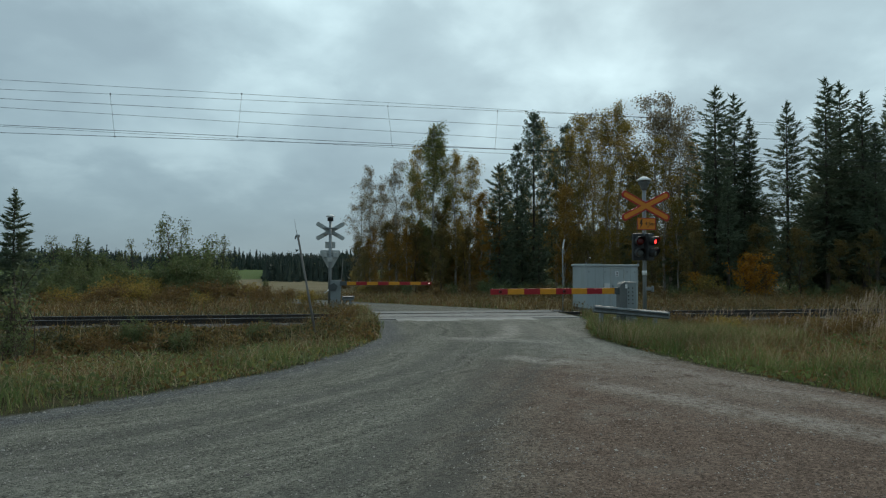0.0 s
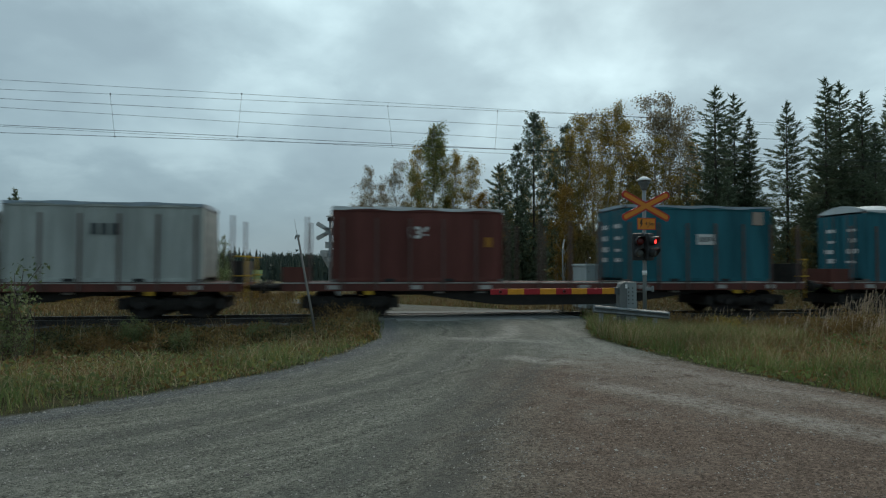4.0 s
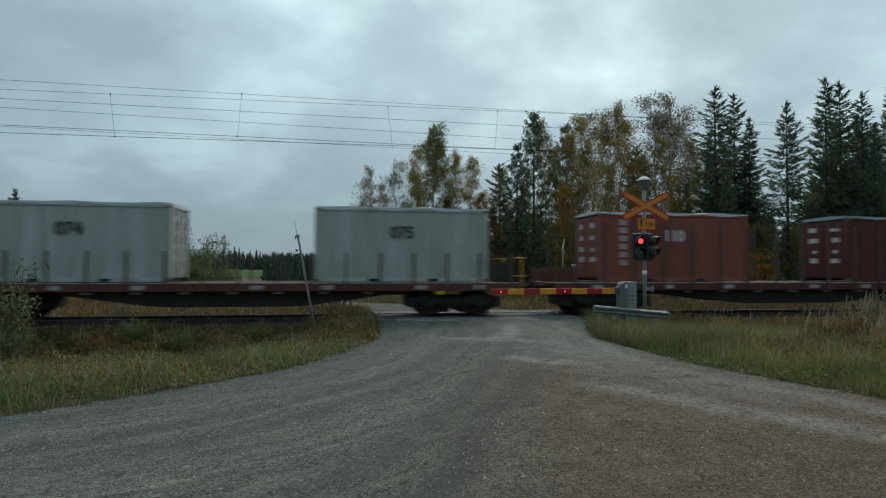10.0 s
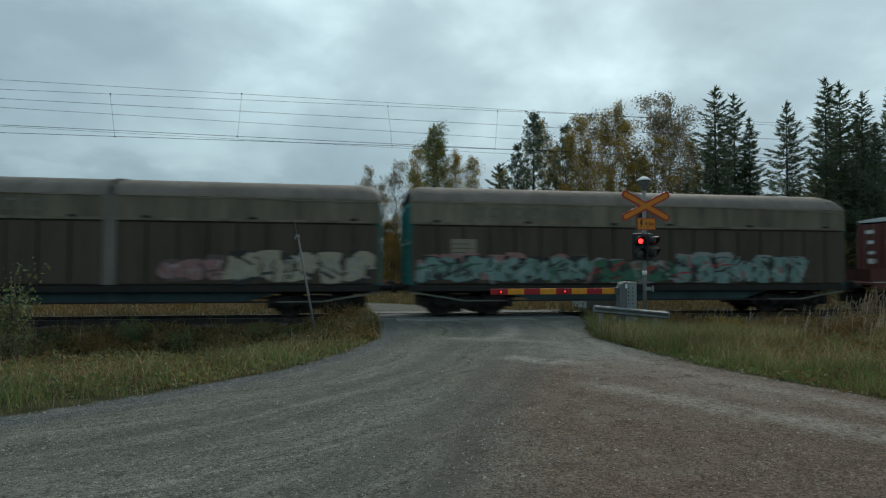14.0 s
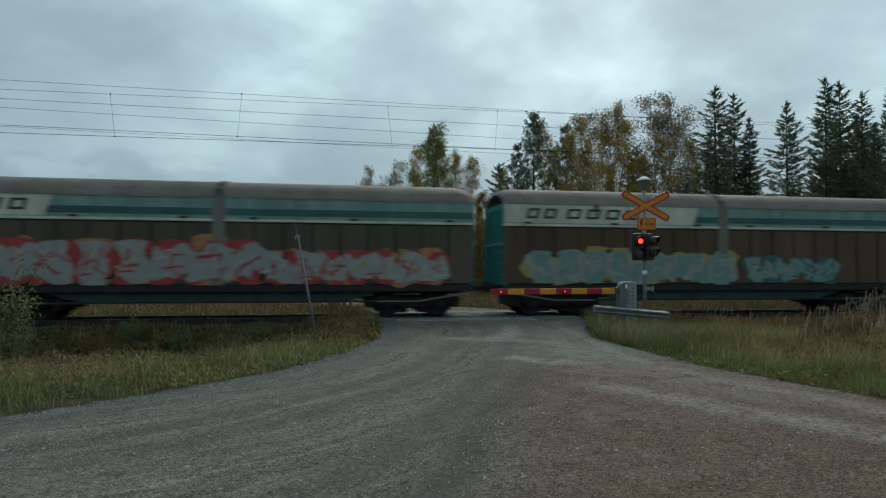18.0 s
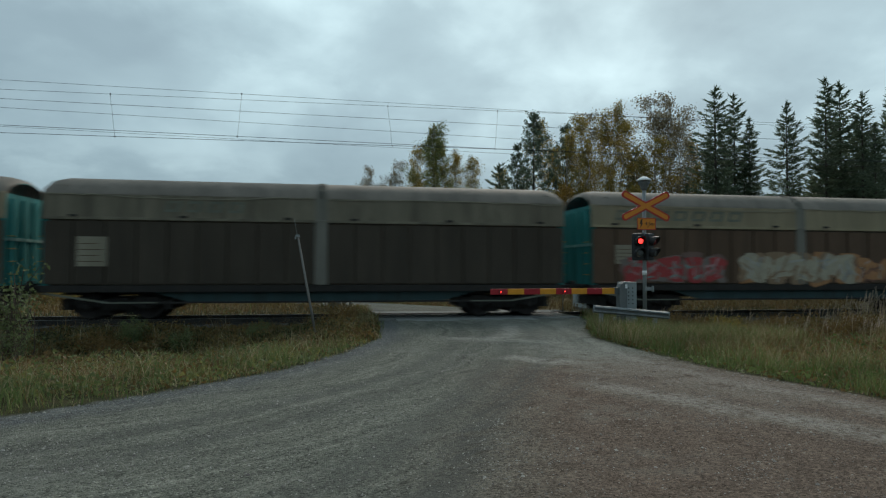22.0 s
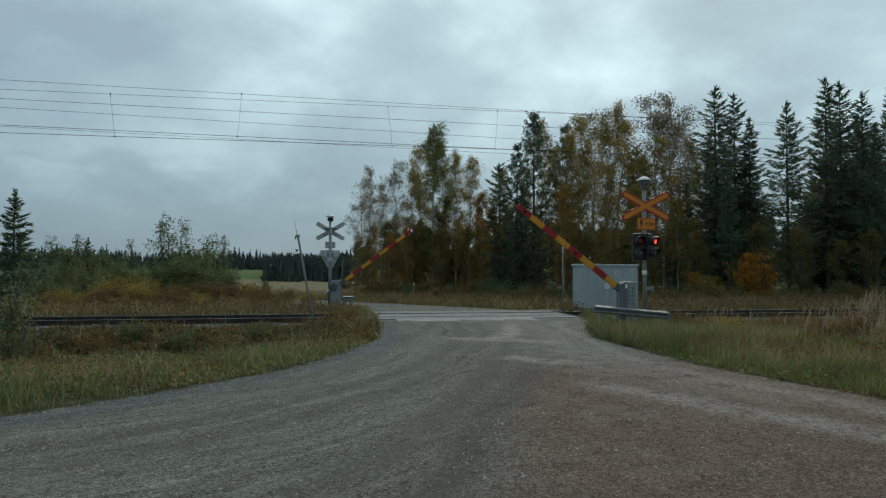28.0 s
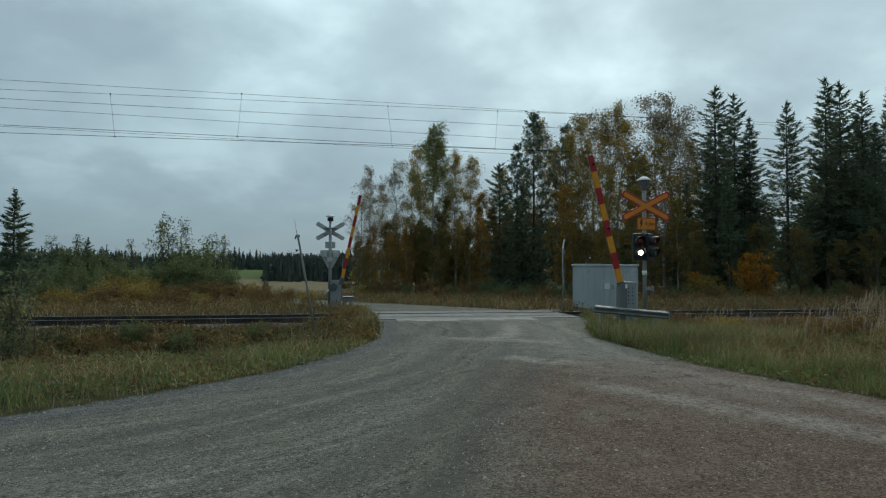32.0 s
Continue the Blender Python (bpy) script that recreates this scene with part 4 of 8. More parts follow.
L_SCRUB = leaf_material("dark_ditch_scrub_leaves", (0.040, 0.050, 0.024), (0.085, 0.085, 0.038), (0.170, 0.110, 0.048), 0.25)
L_GRASS = leaf_material("green_grass", (0.075, 0.125, 0.036), (0.150, 0.205, 0.066), (0.290, 0.300, 0.125), 0.42)
L_STRAW = leaf_material("straw_grass", (0.230, 0.180, 0.095), (0.380, 0.310, 0.180), (0.540, 0.450, 0.290), 0.35)
L_WEED = leaf_material("brown_weeds", (0.110, 0.085, 0.038), (0.190, 0.120, 0.050), (0.280, 0.160, 0.060), 0.30)


def quads_at(centres, normals_rng, size, rng, long=1.6):
    """Small three-cornered leaves with random turns at the centres."""
    k = len(centres)
    a = rng.normal(size=(k, 3))
    a /= np.linalg.norm(a, axis=1)[:, None]
    b = np.cross(a, rng.normal(size=(k, 3)))
    b /= np.linalg.norm(b, axis=1)[:, None]
    s = (size * rng.uniform(0.6, 1.3, k))[:, None]
    a, b = a * s * long * 0.5, b * s * 0.5
    return np.stack([centres - a, centres + a * 0.6 + b, centres + a * 0.6 - b], 1)


def leaf_mesh(name, quads, mats, idx=None):
    v = quads.reshape(-1, 3)
    return fast_mesh(name, v, np.arange(len(v)), np.full(len(quads), quads.shape[1]), mats, idx)


def rod_arrays(segs, seg=5):
    """Tapered rods from (a, b, ra, rb) rows as vertex and face arrays."""
    a, b = np.array([s[0] for s in segs], float), np.array([s[1] for s in segs], float)
    ra, rb = np.array([s[2] for s in segs]), np.array([s[3] for s in segs])
    d = b - a
    d /= np.linalg.norm(d, axis=1)[:, None] + 1e-9
    ref = np.where(np.abs(d[:, 2:3]) > 0.9, np.array([[1.0, 0, 0]]), np.array([[0, 0, 1.0]]))
    u = np.cross(d, ref)
    u /= np.linalg.norm(u, axis=1)[:, None]
    w = np.cross(d, u)
    t = np.arange(seg) * math.tau / seg
    ring = u[:, None] * np.cos(t)[None, :, None] + w[:, None] * np.sin(t)[None, :, None]
    v = np.concatenate([a[:, None] + ring * ra[:, None, None], b[:, None] + ring * rb[:, None, None]], 1)
    i = np.arange(seg)
    j = (i + 1) % seg
    f = np.stack([i, j, j + seg, i + seg], -1)
    f = f[None] + (np.arange(len(segs)) * 2 * seg)[:, None, None]
    return v.reshape(-1, 3), f.reshape(-1), len(segs) * seg


def rods(name, segs, mat, seg=5, twig=None):
    thick = [q for q in segs if q[2] > 0.0125]
    thin = [q for q in segs if q[2] <= 0.0125]
    v, f, k = rod_arrays(thick, seg)
    idx = np.zeros(k, int)
    if thin:
        v2, f2, k2 = rod_arrays(thin, 3)
        v, f, k = np.concatenate([v, v2]), np.concatenate([f, f2 + len(v)]), k + k2
        idx = np.concatenate([idx, np.full(k2, 1 if twig else 0)])
    return fast_mesh(name, v, f, np.full(k, 4), [mat, twig] if twig else [mat], idx, smooth=True)


def birch_meshes(height, spread, leaves, seed, bark, leaf, leaf_size=0.11, start=0.28):
    """A birch: a slender trunk, steep limbs in a narrow oval crown, and fine hanging twigs with small leaves."""
    rng = np.random.default_rng(seed)
    segs, tips = [], []
    pts = [np.array([0, 0, -0.3])]
    n = 9
    for i in range(1, n + 1):
        pts.append(np.array([0.10 * rng.normal() * i / n * 2, 0.10 * rng.normal() * i / n * 2, height * i / n]))
    r0 = height * 0.0075 + 0.02
    for i in range(n):
        segs.append((pts[i], pts[i + 1], r0 * (1 - i / n) + 0.010, r0 * (1 - (i + 1) / n) + 0.010))
    limbs = int(22 + height * 2.3)
    skew = rng.uniform(0, math.tau)
    for k in range(limbs):
        u = (k + rng.uniform(0, 1)) / limbs
        f = start + (0.98 - start) * u
        base = np.array([np.interp(f * height, [p[2] for p in pts], [p[j] for p in pts]) for j in range(3)])
        a = rng.uniform(0, math.tau)
        wide = (0.28 + 0.92 * math.sin(math.pi * min(1, 0.13 + 0.8 * u))) * (1 - 0.5 * u ** 3) * (1 + 0.22 * math.sin(a + skew + 9 * u))
        reach = spread * wide * rng.uniform(0.45, 1.12)
        rise = reach * rng.uniform(0.7, 1.5)
        out = np.array([math.cos(a), math.sin(a), 0.0])
        mid = base + out * reach * 0.5 + np.array([0, 0, rise * 0.65])
        end = base + out * reach + np.array([0, 0, rise * 0.9])
        end[2], mid[2] = min(end[2], height * 1.01), min(mid[2], height)
        r = 0.007 + 0.016 * (1 - f)
        segs += [(base, mid, r, r * 0.6), (mid, end, r * 0.6, 0.004)]
        for t in range(9):
            w = rng.uniform(0.2, 1.05)
            q = base + (mid - base) * (w / 0.5) if w < 0.5 else mid + (end - mid) * ((w - 0.5) / 0.5)
            hang = rng.uniform(0.15, 0.75) * (0.5 + 0.06 * height)
            tip = q + np.array([rng.normal() * 0.16, rng.normal() * 0.16, -hang * rng.uniform(0.2, 1)]) + out * rng.uniform(0, 0.2)
            if t % 2 == 0:
                segs.append((q, tip, 0.005, 0.003))
            tips.append((q, tip))
    q0, q1 = np.array([t[0] for t in tips]), np.array([t[1] for t in tips])
    pick = rng.integers(0, len(tips), leaves)
    f = rng.uniform(0, 1.05, leaves)[:, None]
    c = q0[pick] + (q1[pick] - q0[pick]) * f + rng.normal(size=(leaves, 3)) * (0.085 + 0.0065 * height)
    return rods("trunk", segs, bark, 5, M_TWIG), leaf_mesh("crown", quads_at(c, None, leaf_size, rng), [leaf])


def spruce_meshes(height, spread, seed, leaf=None, bare=0.12, dense=1.3, droop=0.75, leaf_size=0.225, tiers=1.0, taper=0.66):
    """A spruce: boughs set unevenly all round, sagging below with upturned ends and rising towards the top, hung with needle sprays."""
    rng = np.random.default_rng(seed)
    segs = [((0, 0, -0.3), (0, 0, height * 0.5), height * 0.010 + 0.02, height * 0.006 + 0.01), ((0, 0, height * 0.5), (0, 0, height), height * 0.006 + 0.01, 0.013)]
    sprays = []
    phase = rng.uniform(0, math.tau, 3)
    boughs = int(height * 12.5 * tiers)
    for k in range(boughs):
        v = (k + rng.uniform(0, 1)) / boughs
        f = bare + (0.985 - bare) * v
        a = k * 2.39996 + rng.normal() * 0.5
        lower = 0.5 + 0.5 * min(1.0, v / 0.25)
        lump = 1 + 0.22 * math.sin(2 * a + phase[0] + 5 * f) + 0.16 * math.sin(37 * f + phase[1] + a)
        reach = (spread * 1.06 * (1 - f) ** taper * lower * lump + 0.05) * rng.uniform(0.5, 1.12)
        z0 = f * height + rng.normal() * 0.08
        fall = -droop * (1 - f) ** 1.2 * rng.uniform(0.6, 1.25) + 0.45 * f ** 3
        up = 0.45 * (1 - 0.6 * f)
        out, side = np.array([math.cos(a), math.sin(a), 0.0]), np.array([-math.sin(a), math.cos(a), 0.0])

        def along(t):
            t = np.asarray(t, float)[..., None]
            return out * reach * t + np.array([0, 0, 1.0]) * (z0 + reach * (fall * t + up * t * t))
        p0, p1, p2 = along([0.0, 0.55, 1.0])
        segs += [(p0, p1, 0.012, 0.007), (p1, p2, 0.007, 0.003)]
        m = max(5, int(reach * 24 * dense))
        t = rng.uniform(0.10, 1.03, m)
        width = 0.36 * reach * (1.05 - t) + 0.05
        off = rng.uniform(-1, 1, m) * width
        p = along(t) + side * off[:, None]
        p[:, 2] -= np.abs(off) * 0.3 + rng.uniform(0, 1, m) ** 2 * 0.42 * (1.05 - f) * min(1.0, reach)
        way = out * 0.8 + side * (off / width)[:, None] * 0.7 + np.array([0, 0, -0.35 + 0.8 * f])
        sprays.append((p, way + rng.normal(size=(m, 3)) * 0.33))
    p = np.stack([rng.normal(size=30) * 0.035, rng.normal(size=30) * 0.035, height - rng.uniform(0, 0.8, 30)], -1)
    sprays.append((p, rng.normal(size=(30, 3)) * 0.5 + np.array([0, 0, 0.9])))
    p = np.concatenate([s[0] for s in sprays])
    d = np.concatenate([s[1] for s in sprays])
    d /= np.linalg.norm(d, axis=1)[:, None]
    u = np.cross(d, rng.normal(size=d.shape))
    u /= np.linalg.norm(u, axis=1)[:, None]
    ln = (leaf_size * rng.uniform(0.6, 1.5, len(p)) * (1.15 - 0.22 * np.clip(p[:, 2] / height, 0, 1)))[:, None]
    wd = ln * 0.19
    tris = np.stack([p - d * ln * 0.4 + u * wd, p - d * ln * 0.4 - u * wd, p + d * ln], 1)
    return rods("trunk", segs, M_BARK_DARK), leaf_mesh("crown", tris, [leaf or L_SPRUCE])


def pine_meshes(height, spread, seed):
    """A young pine: whorls of boughs that sweep upwards, with needle tufts along their outer half."""
    rng = np.random.default_rng(seed)
    segs = [((0, 0, -0.3), (0, 0, height), height * 0.010 + 0.02, 0.012)]
    tufts = []
    z = height * 0.14
    while z < height * 0.985:
        f = z / height
        turn = rng.uniform(0, math.tau)
        for k in range(5):
            a = turn + k * math.tau / 5 + rng.normal() * 0.25
            reach = (spread * (1 - f) ** 0.62 + 0.07) * rng.uniform(0.5, 1.15)
            base = np.array([0, 0, z + rng.normal() * 0.1])
            out = np.array([math.cos(a), math.sin(a), 0.0])
            mid = base + out * reach * 0.6 + np.array([0, 0, reach * (0.12 + 0.25 * f)])
            end = base + out * reach + np.array([0, 0, reach * (0.40 + 0.55 * f)])
            segs += [(base, mid, 0.017 * (1 - f) + 0.006, 0.008), (mid, end, 0.008, 0.004)]
            for t in np.linspace(0.35, 1, 6):
                q = base + (mid - base) * (t / 0.6) if t < 0.6 else mid + (end - mid) * ((t - 0.6) / 0.4)
                q = q + rng.normal(size=3) * np.array([0.13, 0.13, 0.07]) * min(1.0, reach)
                tufts.append(q + rng.normal(size=(int(6 + 10 * min(1.0, reach)), 3)) * 0.095)
        z += rng.uniform(0.55, 0.8)
    c = np.concatenate(tufts)
    return rods("trunk", segs, M_BARK_DARK), leaf_mesh("crown", quads_at(c, None, 0.085, rng, 3.0), [L_PINE])


def shrub_meshes(height, spread, leaves, seed, leaf, leaf_size=0.09, stems=12):
    """A many-stemmed shrub with an uneven crown."""
    rng = np.random.default_rng(seed)
    segs, tips = [], []
    for k in range(stems):
        a, r = rng.uniform(0, math.tau), spread * math.sqrt(rng.uniform(0, 1))
        h = height * rng.uniform(0.55, 1.05) * (1 - 0.35 * (r / spread) ** 2)
        foot = np.array([math.cos(a) * r * 0.35, math.sin(a) * r * 0.35, -0.2])
        top = np.array([math.cos(a) * r, math.sin(a) * r, h])
        mid = (foot + top) / 2 + rng.normal(size=3) * 0.08
        segs += [(foot, mid, 0.02, 0.013), (mid, top, 0.013, 0.004)]
        for t in range(9):
            q = foot + (top - foot) * rng.uniform(0.2, 1.0)
            tip = q + np.array([rng.normal() * 0.25 * spread, rng.normal() * 0.25 * spread, rng.uniform(0.0, 0.3) * height])
            segs.append((q, tip, 0.007, 0.003))
            tips.append((q, tip))
    q0, q1 = np.array([t[0] for t in tips]), np.array([t[1] for t in tips])
    pick = rng.integers(0, len(tips), leaves)
    c = q0[pick] + (q1[pick] - q0[pick]) * rng.uniform(0.1, 1.1, leaves)[:, None] + rng.normal(size=(leaves, 3)) * (0.05 + 0.05 * spread)
    c[:, 2] = np.maximum(c[:, 2], 0.03)
    return rods("stem", segs, M_TWIG), leaf_mesh("crown", quads_at(c, None, leaf_size, rng), [leaf])


def plant(kind, meshes, x, y, label, category, group, turn=0.0, size=1.0, names=("trunk", "crown")):
    root = thing(kind, label, category, group, at=pose(x, y, height_at(x, y), 0, 0, turn))
    for nm, me in zip(names, meshes):
        ob = part(nm, me, None, root)
        ob.scale = (size, size, size)
    return root


def make_trees():
    tall_birch = [birch_meshes(13.0, 2.0, 17000, 11, M_BARK_BIRCH, L_BIRCH_GREEN, 0.078, start=0.10), birch_meshes(12.0, 1.6, 8500, 12, M_BARK_BIRCH, L_BIRCH, 0.078, start=0.12),
                  birch_meshes(11.0, 1.75, 8000, 13, M_BARK_BIRCH, L_BIRCH_BARE, 0.068, start=0.10), birch_meshes(13.5, 1.6, 9000, 14, M_BARK_BIRCH, L_BIRCH, 0.078, start=0.14),
                  birch_meshes(9.0, 1.4, 8000, 15, M_BARK_BIRCH, L_BROWN, 0.08, start=0.06), birch_meshes(6.5, 1.5, 5200, 16, M_BARK_DARK, L_UNDER, 0.085, start=0.05)]
    label = ("tall slender birch with green and yellow leaves", "slender birch with yellowing leaves", "half-bare birch with sparse brown leaves", "tall birch with dense autumn leaves", "young birch with orange-brown leaves", "bushy young tree with dull green and brown leaves")
    heights = (13.0, 12.0, 11.0, 13.5, 9.0, 6.5)
    # place, height and sort of each tree, grove by grove
    west = ((2.5, 50.3, 10.2, 2), (4.6, 49.9, 10.6, 2), (1.9, 52.4, 8.3, 2), (3.9, 56.2, 9.6, 2), (6.1, 51.7, 10.3, 1), (7.6, 49.4, 13.8, 0),
            (7.2, 53.6, 12.8, 1), (8.8, 51.2, 12.9, 0), (9.5, 49.1, 11.7, 3), (10.6, 48.9, 11.1, 1))
    east = ((14.7, 54.3, 11.2, 1), (16.4, 47.9, 14.3, 3), (19.1, 51.5, 12.8, 1), (20.3, 49.3, 15.1, 1), (22.8, 51.9, 16.1, 2), (21.7, 47.0, 15.1, 3),
            (22.7, 46.8, 15.8, 3), (25.5, 50.4, 15.1, 1), (17.3, 43.7, 12.5, 3), (18.2, 42.5, 11.5, 3), (25.7, 46.3, 16.2, 2), (26.9, 46.1, 16.2, 2),
            (29.4, 48.7, 15.9, 2), (24.3, 42.5, 12.1, 1), (30.7, 49.5, 13.4, 1), (23.3, 43.7, 11.0, 3), (29.2, 45.7, 10.7, 3), (16.7, 52.9, 9.5, 3),
            (21.4, 41.0, 8.0, 1), (19.4, 41.3, 9.2, 3), (24.8, 41.4, 7.3, 3), (18.8, 41.4, 4.3, 3))
    young = ((3.8, 46.0, 4.6, 4), (2.4, 47.3, 4.2, 4), (5.2, 46.8, 5.1, 4), (11.3, 47.8, 8.0, 4), (11.2, 44.7, 6.5, 4), (15.4, 40.0, 7.7, 4), (1.5, 47.4, 4.0, 5),
            (4.0, 48.0, 5.6, 5), (6.0, 47.7, 5.4, 5), (7.8, 46.4, 4.9, 5), (9.6, 46.0, 5.1, 5), (1.9, 45.3, 3.1, 5), (6.9, 43.5, 3.1, 5), (17.4, 41.7, 4.7, 5),
            (21.9, 39.9, 4.6, 5), (20.0, 37.2, 3.6, 5), (23.0, 36.4, 4.4, 5), (27.4, 35.6, 3.4, 5), (29.6, 35.0, 4.6, 5), (31.6, 34.0, 3.8, 5), (33.4, 33.6, 4.4, 5),
            (35.4, 32.6, 3.6, 5), (37.8, 32.4, 4.8, 5), (28.6, 37.6, 5.0, 5), (24.2, 38.4, 5.4, 5), (16.6, 39.2, 4.2, 5), (18.4, 38.6, 3.4, 5),
            (2.9, 52.0, 5.6, 4), (5.0, 53.0, 6.4, 4), (6.8, 51.6, 5.8, 4), (8.4, 50.2, 6.6, 5), (9.9, 51.4, 6.2, 4), (11.6, 50.0, 6.0, 5), (4.2, 50.6, 4.8, 5), (12.9, 48.6, 5.6, 4))
    for k, (x, y, h, sort) in enumerate(west + east + young):
        plant("birch" if sort < 4 else "young_tree", tall_birch[sort], x, y, label[sort], "tree", "trees beyond the track", (k * 67) % 360, h / heights[sort])
    firs = [spruce_meshes(15.0, 2.75, 21, bare=0.10), spruce_meshes(14.0, 2.5, 22, bare=0.14), spruce_meshes(10.0, 2.5, 23, bare=0.03), spruce_meshes(6.0, 2.3, 24, bare=0.02, dense=2.9, leaf_size=0.155, tiers=1.5, taper=1.08), spruce_meshes(15.0, 2.3, 25, bare=0.26)]
    fh = (15.0, 14.0, 10.0, 6.0, 15.0)
    flabel = ("tall dark spruce with drooping boughs", "tall dark spruce with a bare lower trunk", "dense dark green spruce", "young spruce with a pointed leader beside the track", "tall narrow spruce with a long bare trunk")
    tall = ((28.2, 41.8, 15.9, 0), (30.3, 42.5, 15.6, 1), (30.8, 41.4, 13.5, 4), (32.1, 39.1, 14.2, 0), (34.2, 37.8, 15.6, 1), (36.0, 38.5, 15.7, 0),
            (35.9, 36.5, 14.3, 1), (35.0, 34.6, 11.7, 4), (39.6, 37.8, 15.4, 0), (42.1, 38.4, 15.2, 1), (42.8, 37.3, 14.5, 0), (46.5, 38.7, 16.0, 4),
            (25.3, 36.2, 8.6, 4), (44.5, 41.0, 14.2, 0), (41.0, 42.2, 14.4, 1), (38.2, 41.2, 13.2, 0), (46.6, 36.2, 15.2, 1), (29.6, 44.6, 12.8, 0))
    low = ((12.0, 44.6, 9.9, 2), (13.7, 44.3, 7.6, 2), (25.2, 48.4, 12.5, 2), (35.5, 40.6, 8.7, 2), (39.7, 41.9, 9.4, 2), (33.1, 45.1, 8.3, 2),
            (26.0, 42.2, 8.2, 2), (38.8, 38.0, 9.6, 2), (12.3, 42.5, 4.3, 2), (14.3, 42.2, 5.1, 2), (36.1, 40.5, 10.0, 2), (37.0, 38.3, 8.4, 2),
            (30.4, 41.5, 10.0, 2), (35.5, 38.6, 8.0, 2),
            (31.4, 45.3, 12.0, 2), (40.0, 40.5, 11.5, 2), (37.5, 43.0, 9.5, 2), (33.4, 44.0, 7.5, 2))
    sprout = ((-15.3, 32.0, 5.65, 3), (-17.5, 46.6, 4.0, 3), (-16.8, 47.5, 3.3, 3), (-16.3, 49.5, 2.9, 3))
    for k, (x, y, h, sort) in enumerate(tall + low + sprout):
        plant("spruce", firs[sort], x, y, flabel[sort], "tree", "trees beyond the track", (k * 101) % 360, h / fh[sort])
    pine = [pine_meshes(13.0, 2.9, 31), pine_meshes(12.0, 2.3, 32)]
    for k, (x, y, h, sort) in enumerate(((14.6, 44.2, 13.8, 0), (13.9, 46.3, 12.0, 1), (18.5, 47.6, 14.0, 1))):
        plant("pine", pine[sort], x, y, "tall pine with open grey-green boughs", "tree", "trees beyond the track", k * 77, h / (13.0, 12.0)[sort])



make_trees()


def make_shrubs():
    kinds = {"green": (shrub_meshes(2.6, 1.3, 4200, 41, L_BUSH, 0.085), "dark green leafy shrub beyond the track", 2.6),
             "willow": (shrub_meshes(3.2, 1.3, 4200, 42, L_WILLOW, 0.085), "grey-green willow shrub with open twigs", 3.2),
             "rust": (shrub_meshes(1.5, 1.4, 3600, 43, L_RUST, 0.07, 16), "low rusty brown shrub beyond the track", 1.5),
             "orange": (birch_meshes(3.0, 1.25, 1500, 44, M_TWIG, L_ORANGE, 0.09, start=0.06), "bright orange autumn shrub under the spruces", 3.0),
             "sapling": (birch_meshes(5.0, 0.85, 480, 45, M_TWIG, L_BUSH, 0.10, start=0.2), "thin sapling with a few small leaves", 5.0),
             "yellow": (shrub_meshes(1.4, 1.2, 3000, 46, L_BIRCH, 0.07, 14), "low yellowing shrub in the long grass", 1.4)}
    at_sapling = ((-9.9, 38.2, 4.74), (-10.7, 39.4, 4.38), (-9.8, 40.2, 4.62), (-8.4, 42.0, 4.09), (-7.7, 42.9, 4.07), (-15.1, 48.2, 3.95), (-18.5, 43.8, 3.72),
                 (-15.5, 47.3, 3.0), (-17.9, 45.7, 3.93))
    at_green = ((-8.6, 39.0, 3.17), (-8.5, 36.0, 2.69), (-9.6, 37.2, 2.38), (-7.3, 35.8, 2.05), (-11.5, 40.5, 1.93), (-17.5, 46.6, 3.38), (-16.9, 47.5, 2.8),
               (-18.8, 41.8, 2.14), (-16.8, 39.4, 2.06), (-14.9, 43.1, 2.16), (-13.6, 42.9, 2.04), (-14.5, 39.0, 1.86), (-15.9, 36.2, 1.5), (-7.1, 39.8, 2.14),
               (-7.4, 32.7, 0.8), (-8.5, 34.9, 1.34), (-13.8, 34.8, 1.06), (-13.1, 36.7, 1.48), (26.3, 32.0, 1.12), (27.8, 31.8, 0.96), (29.1, 31.5, 1.19),
               (21.6, 34.8, 1.08), (23.8, 33.5, 1.1), (20.6, 35.0, 0.9), (31.7, 31.1, 1.12), (4.6, 41.8, 0.99), (7.5, 40.3, 1.02), (9.6, 38.9, 1.41),
               (10.1, 36.8, 1.08), (11.2, 35.6, 1.1))
    at_green += ((12.7, 34.3, 1.12), (15.1, 38.0, 1.04), (-9.6, 57.4, 1.02), (-7.1, 62.1, 0.78),)
    at_willow = ((-17.7, 44.6, 2.93), (-18.0, 43.7, 1.86), (-13.3, 44.9, 1.93), (-14.5, 36.0, 1.5), (-6.8, 41.7, 1.48))
    at_rust = ((-10.7, 32.3, 1.03), (-10.2, 33.2, 0.88), (-11.2, 31.3, 0.87), (-8.4, 31.9, 0.92), (-7.7, 30.7, 1.06), (-4.0, 30.1, 0.73), (-3.1, 29.9, 0.68),
              (-6.1, 32.5, 1.09), (-5.3, 33.4, 0.85), (-4.1, 34.2, 0.73), (-14.1, 31.8, 0.68), (-2.7, 31.9, 0.65), (29.6, 30.4, 0.98), (21.5, 31.8, 0.82),
              (3.5, 42.0, 1.19), (6.2, 41.6, 1.07), (8.9, 40.1, 1.21), (11.9, 34.5, 0.96), (2.2, 43.3, 0.97), (19.2, 35.3, 1.08), (0.5, 55.7, 0.82),
              (6.3, 37.5, 0.73), (9.5, 32.9, 0.69))
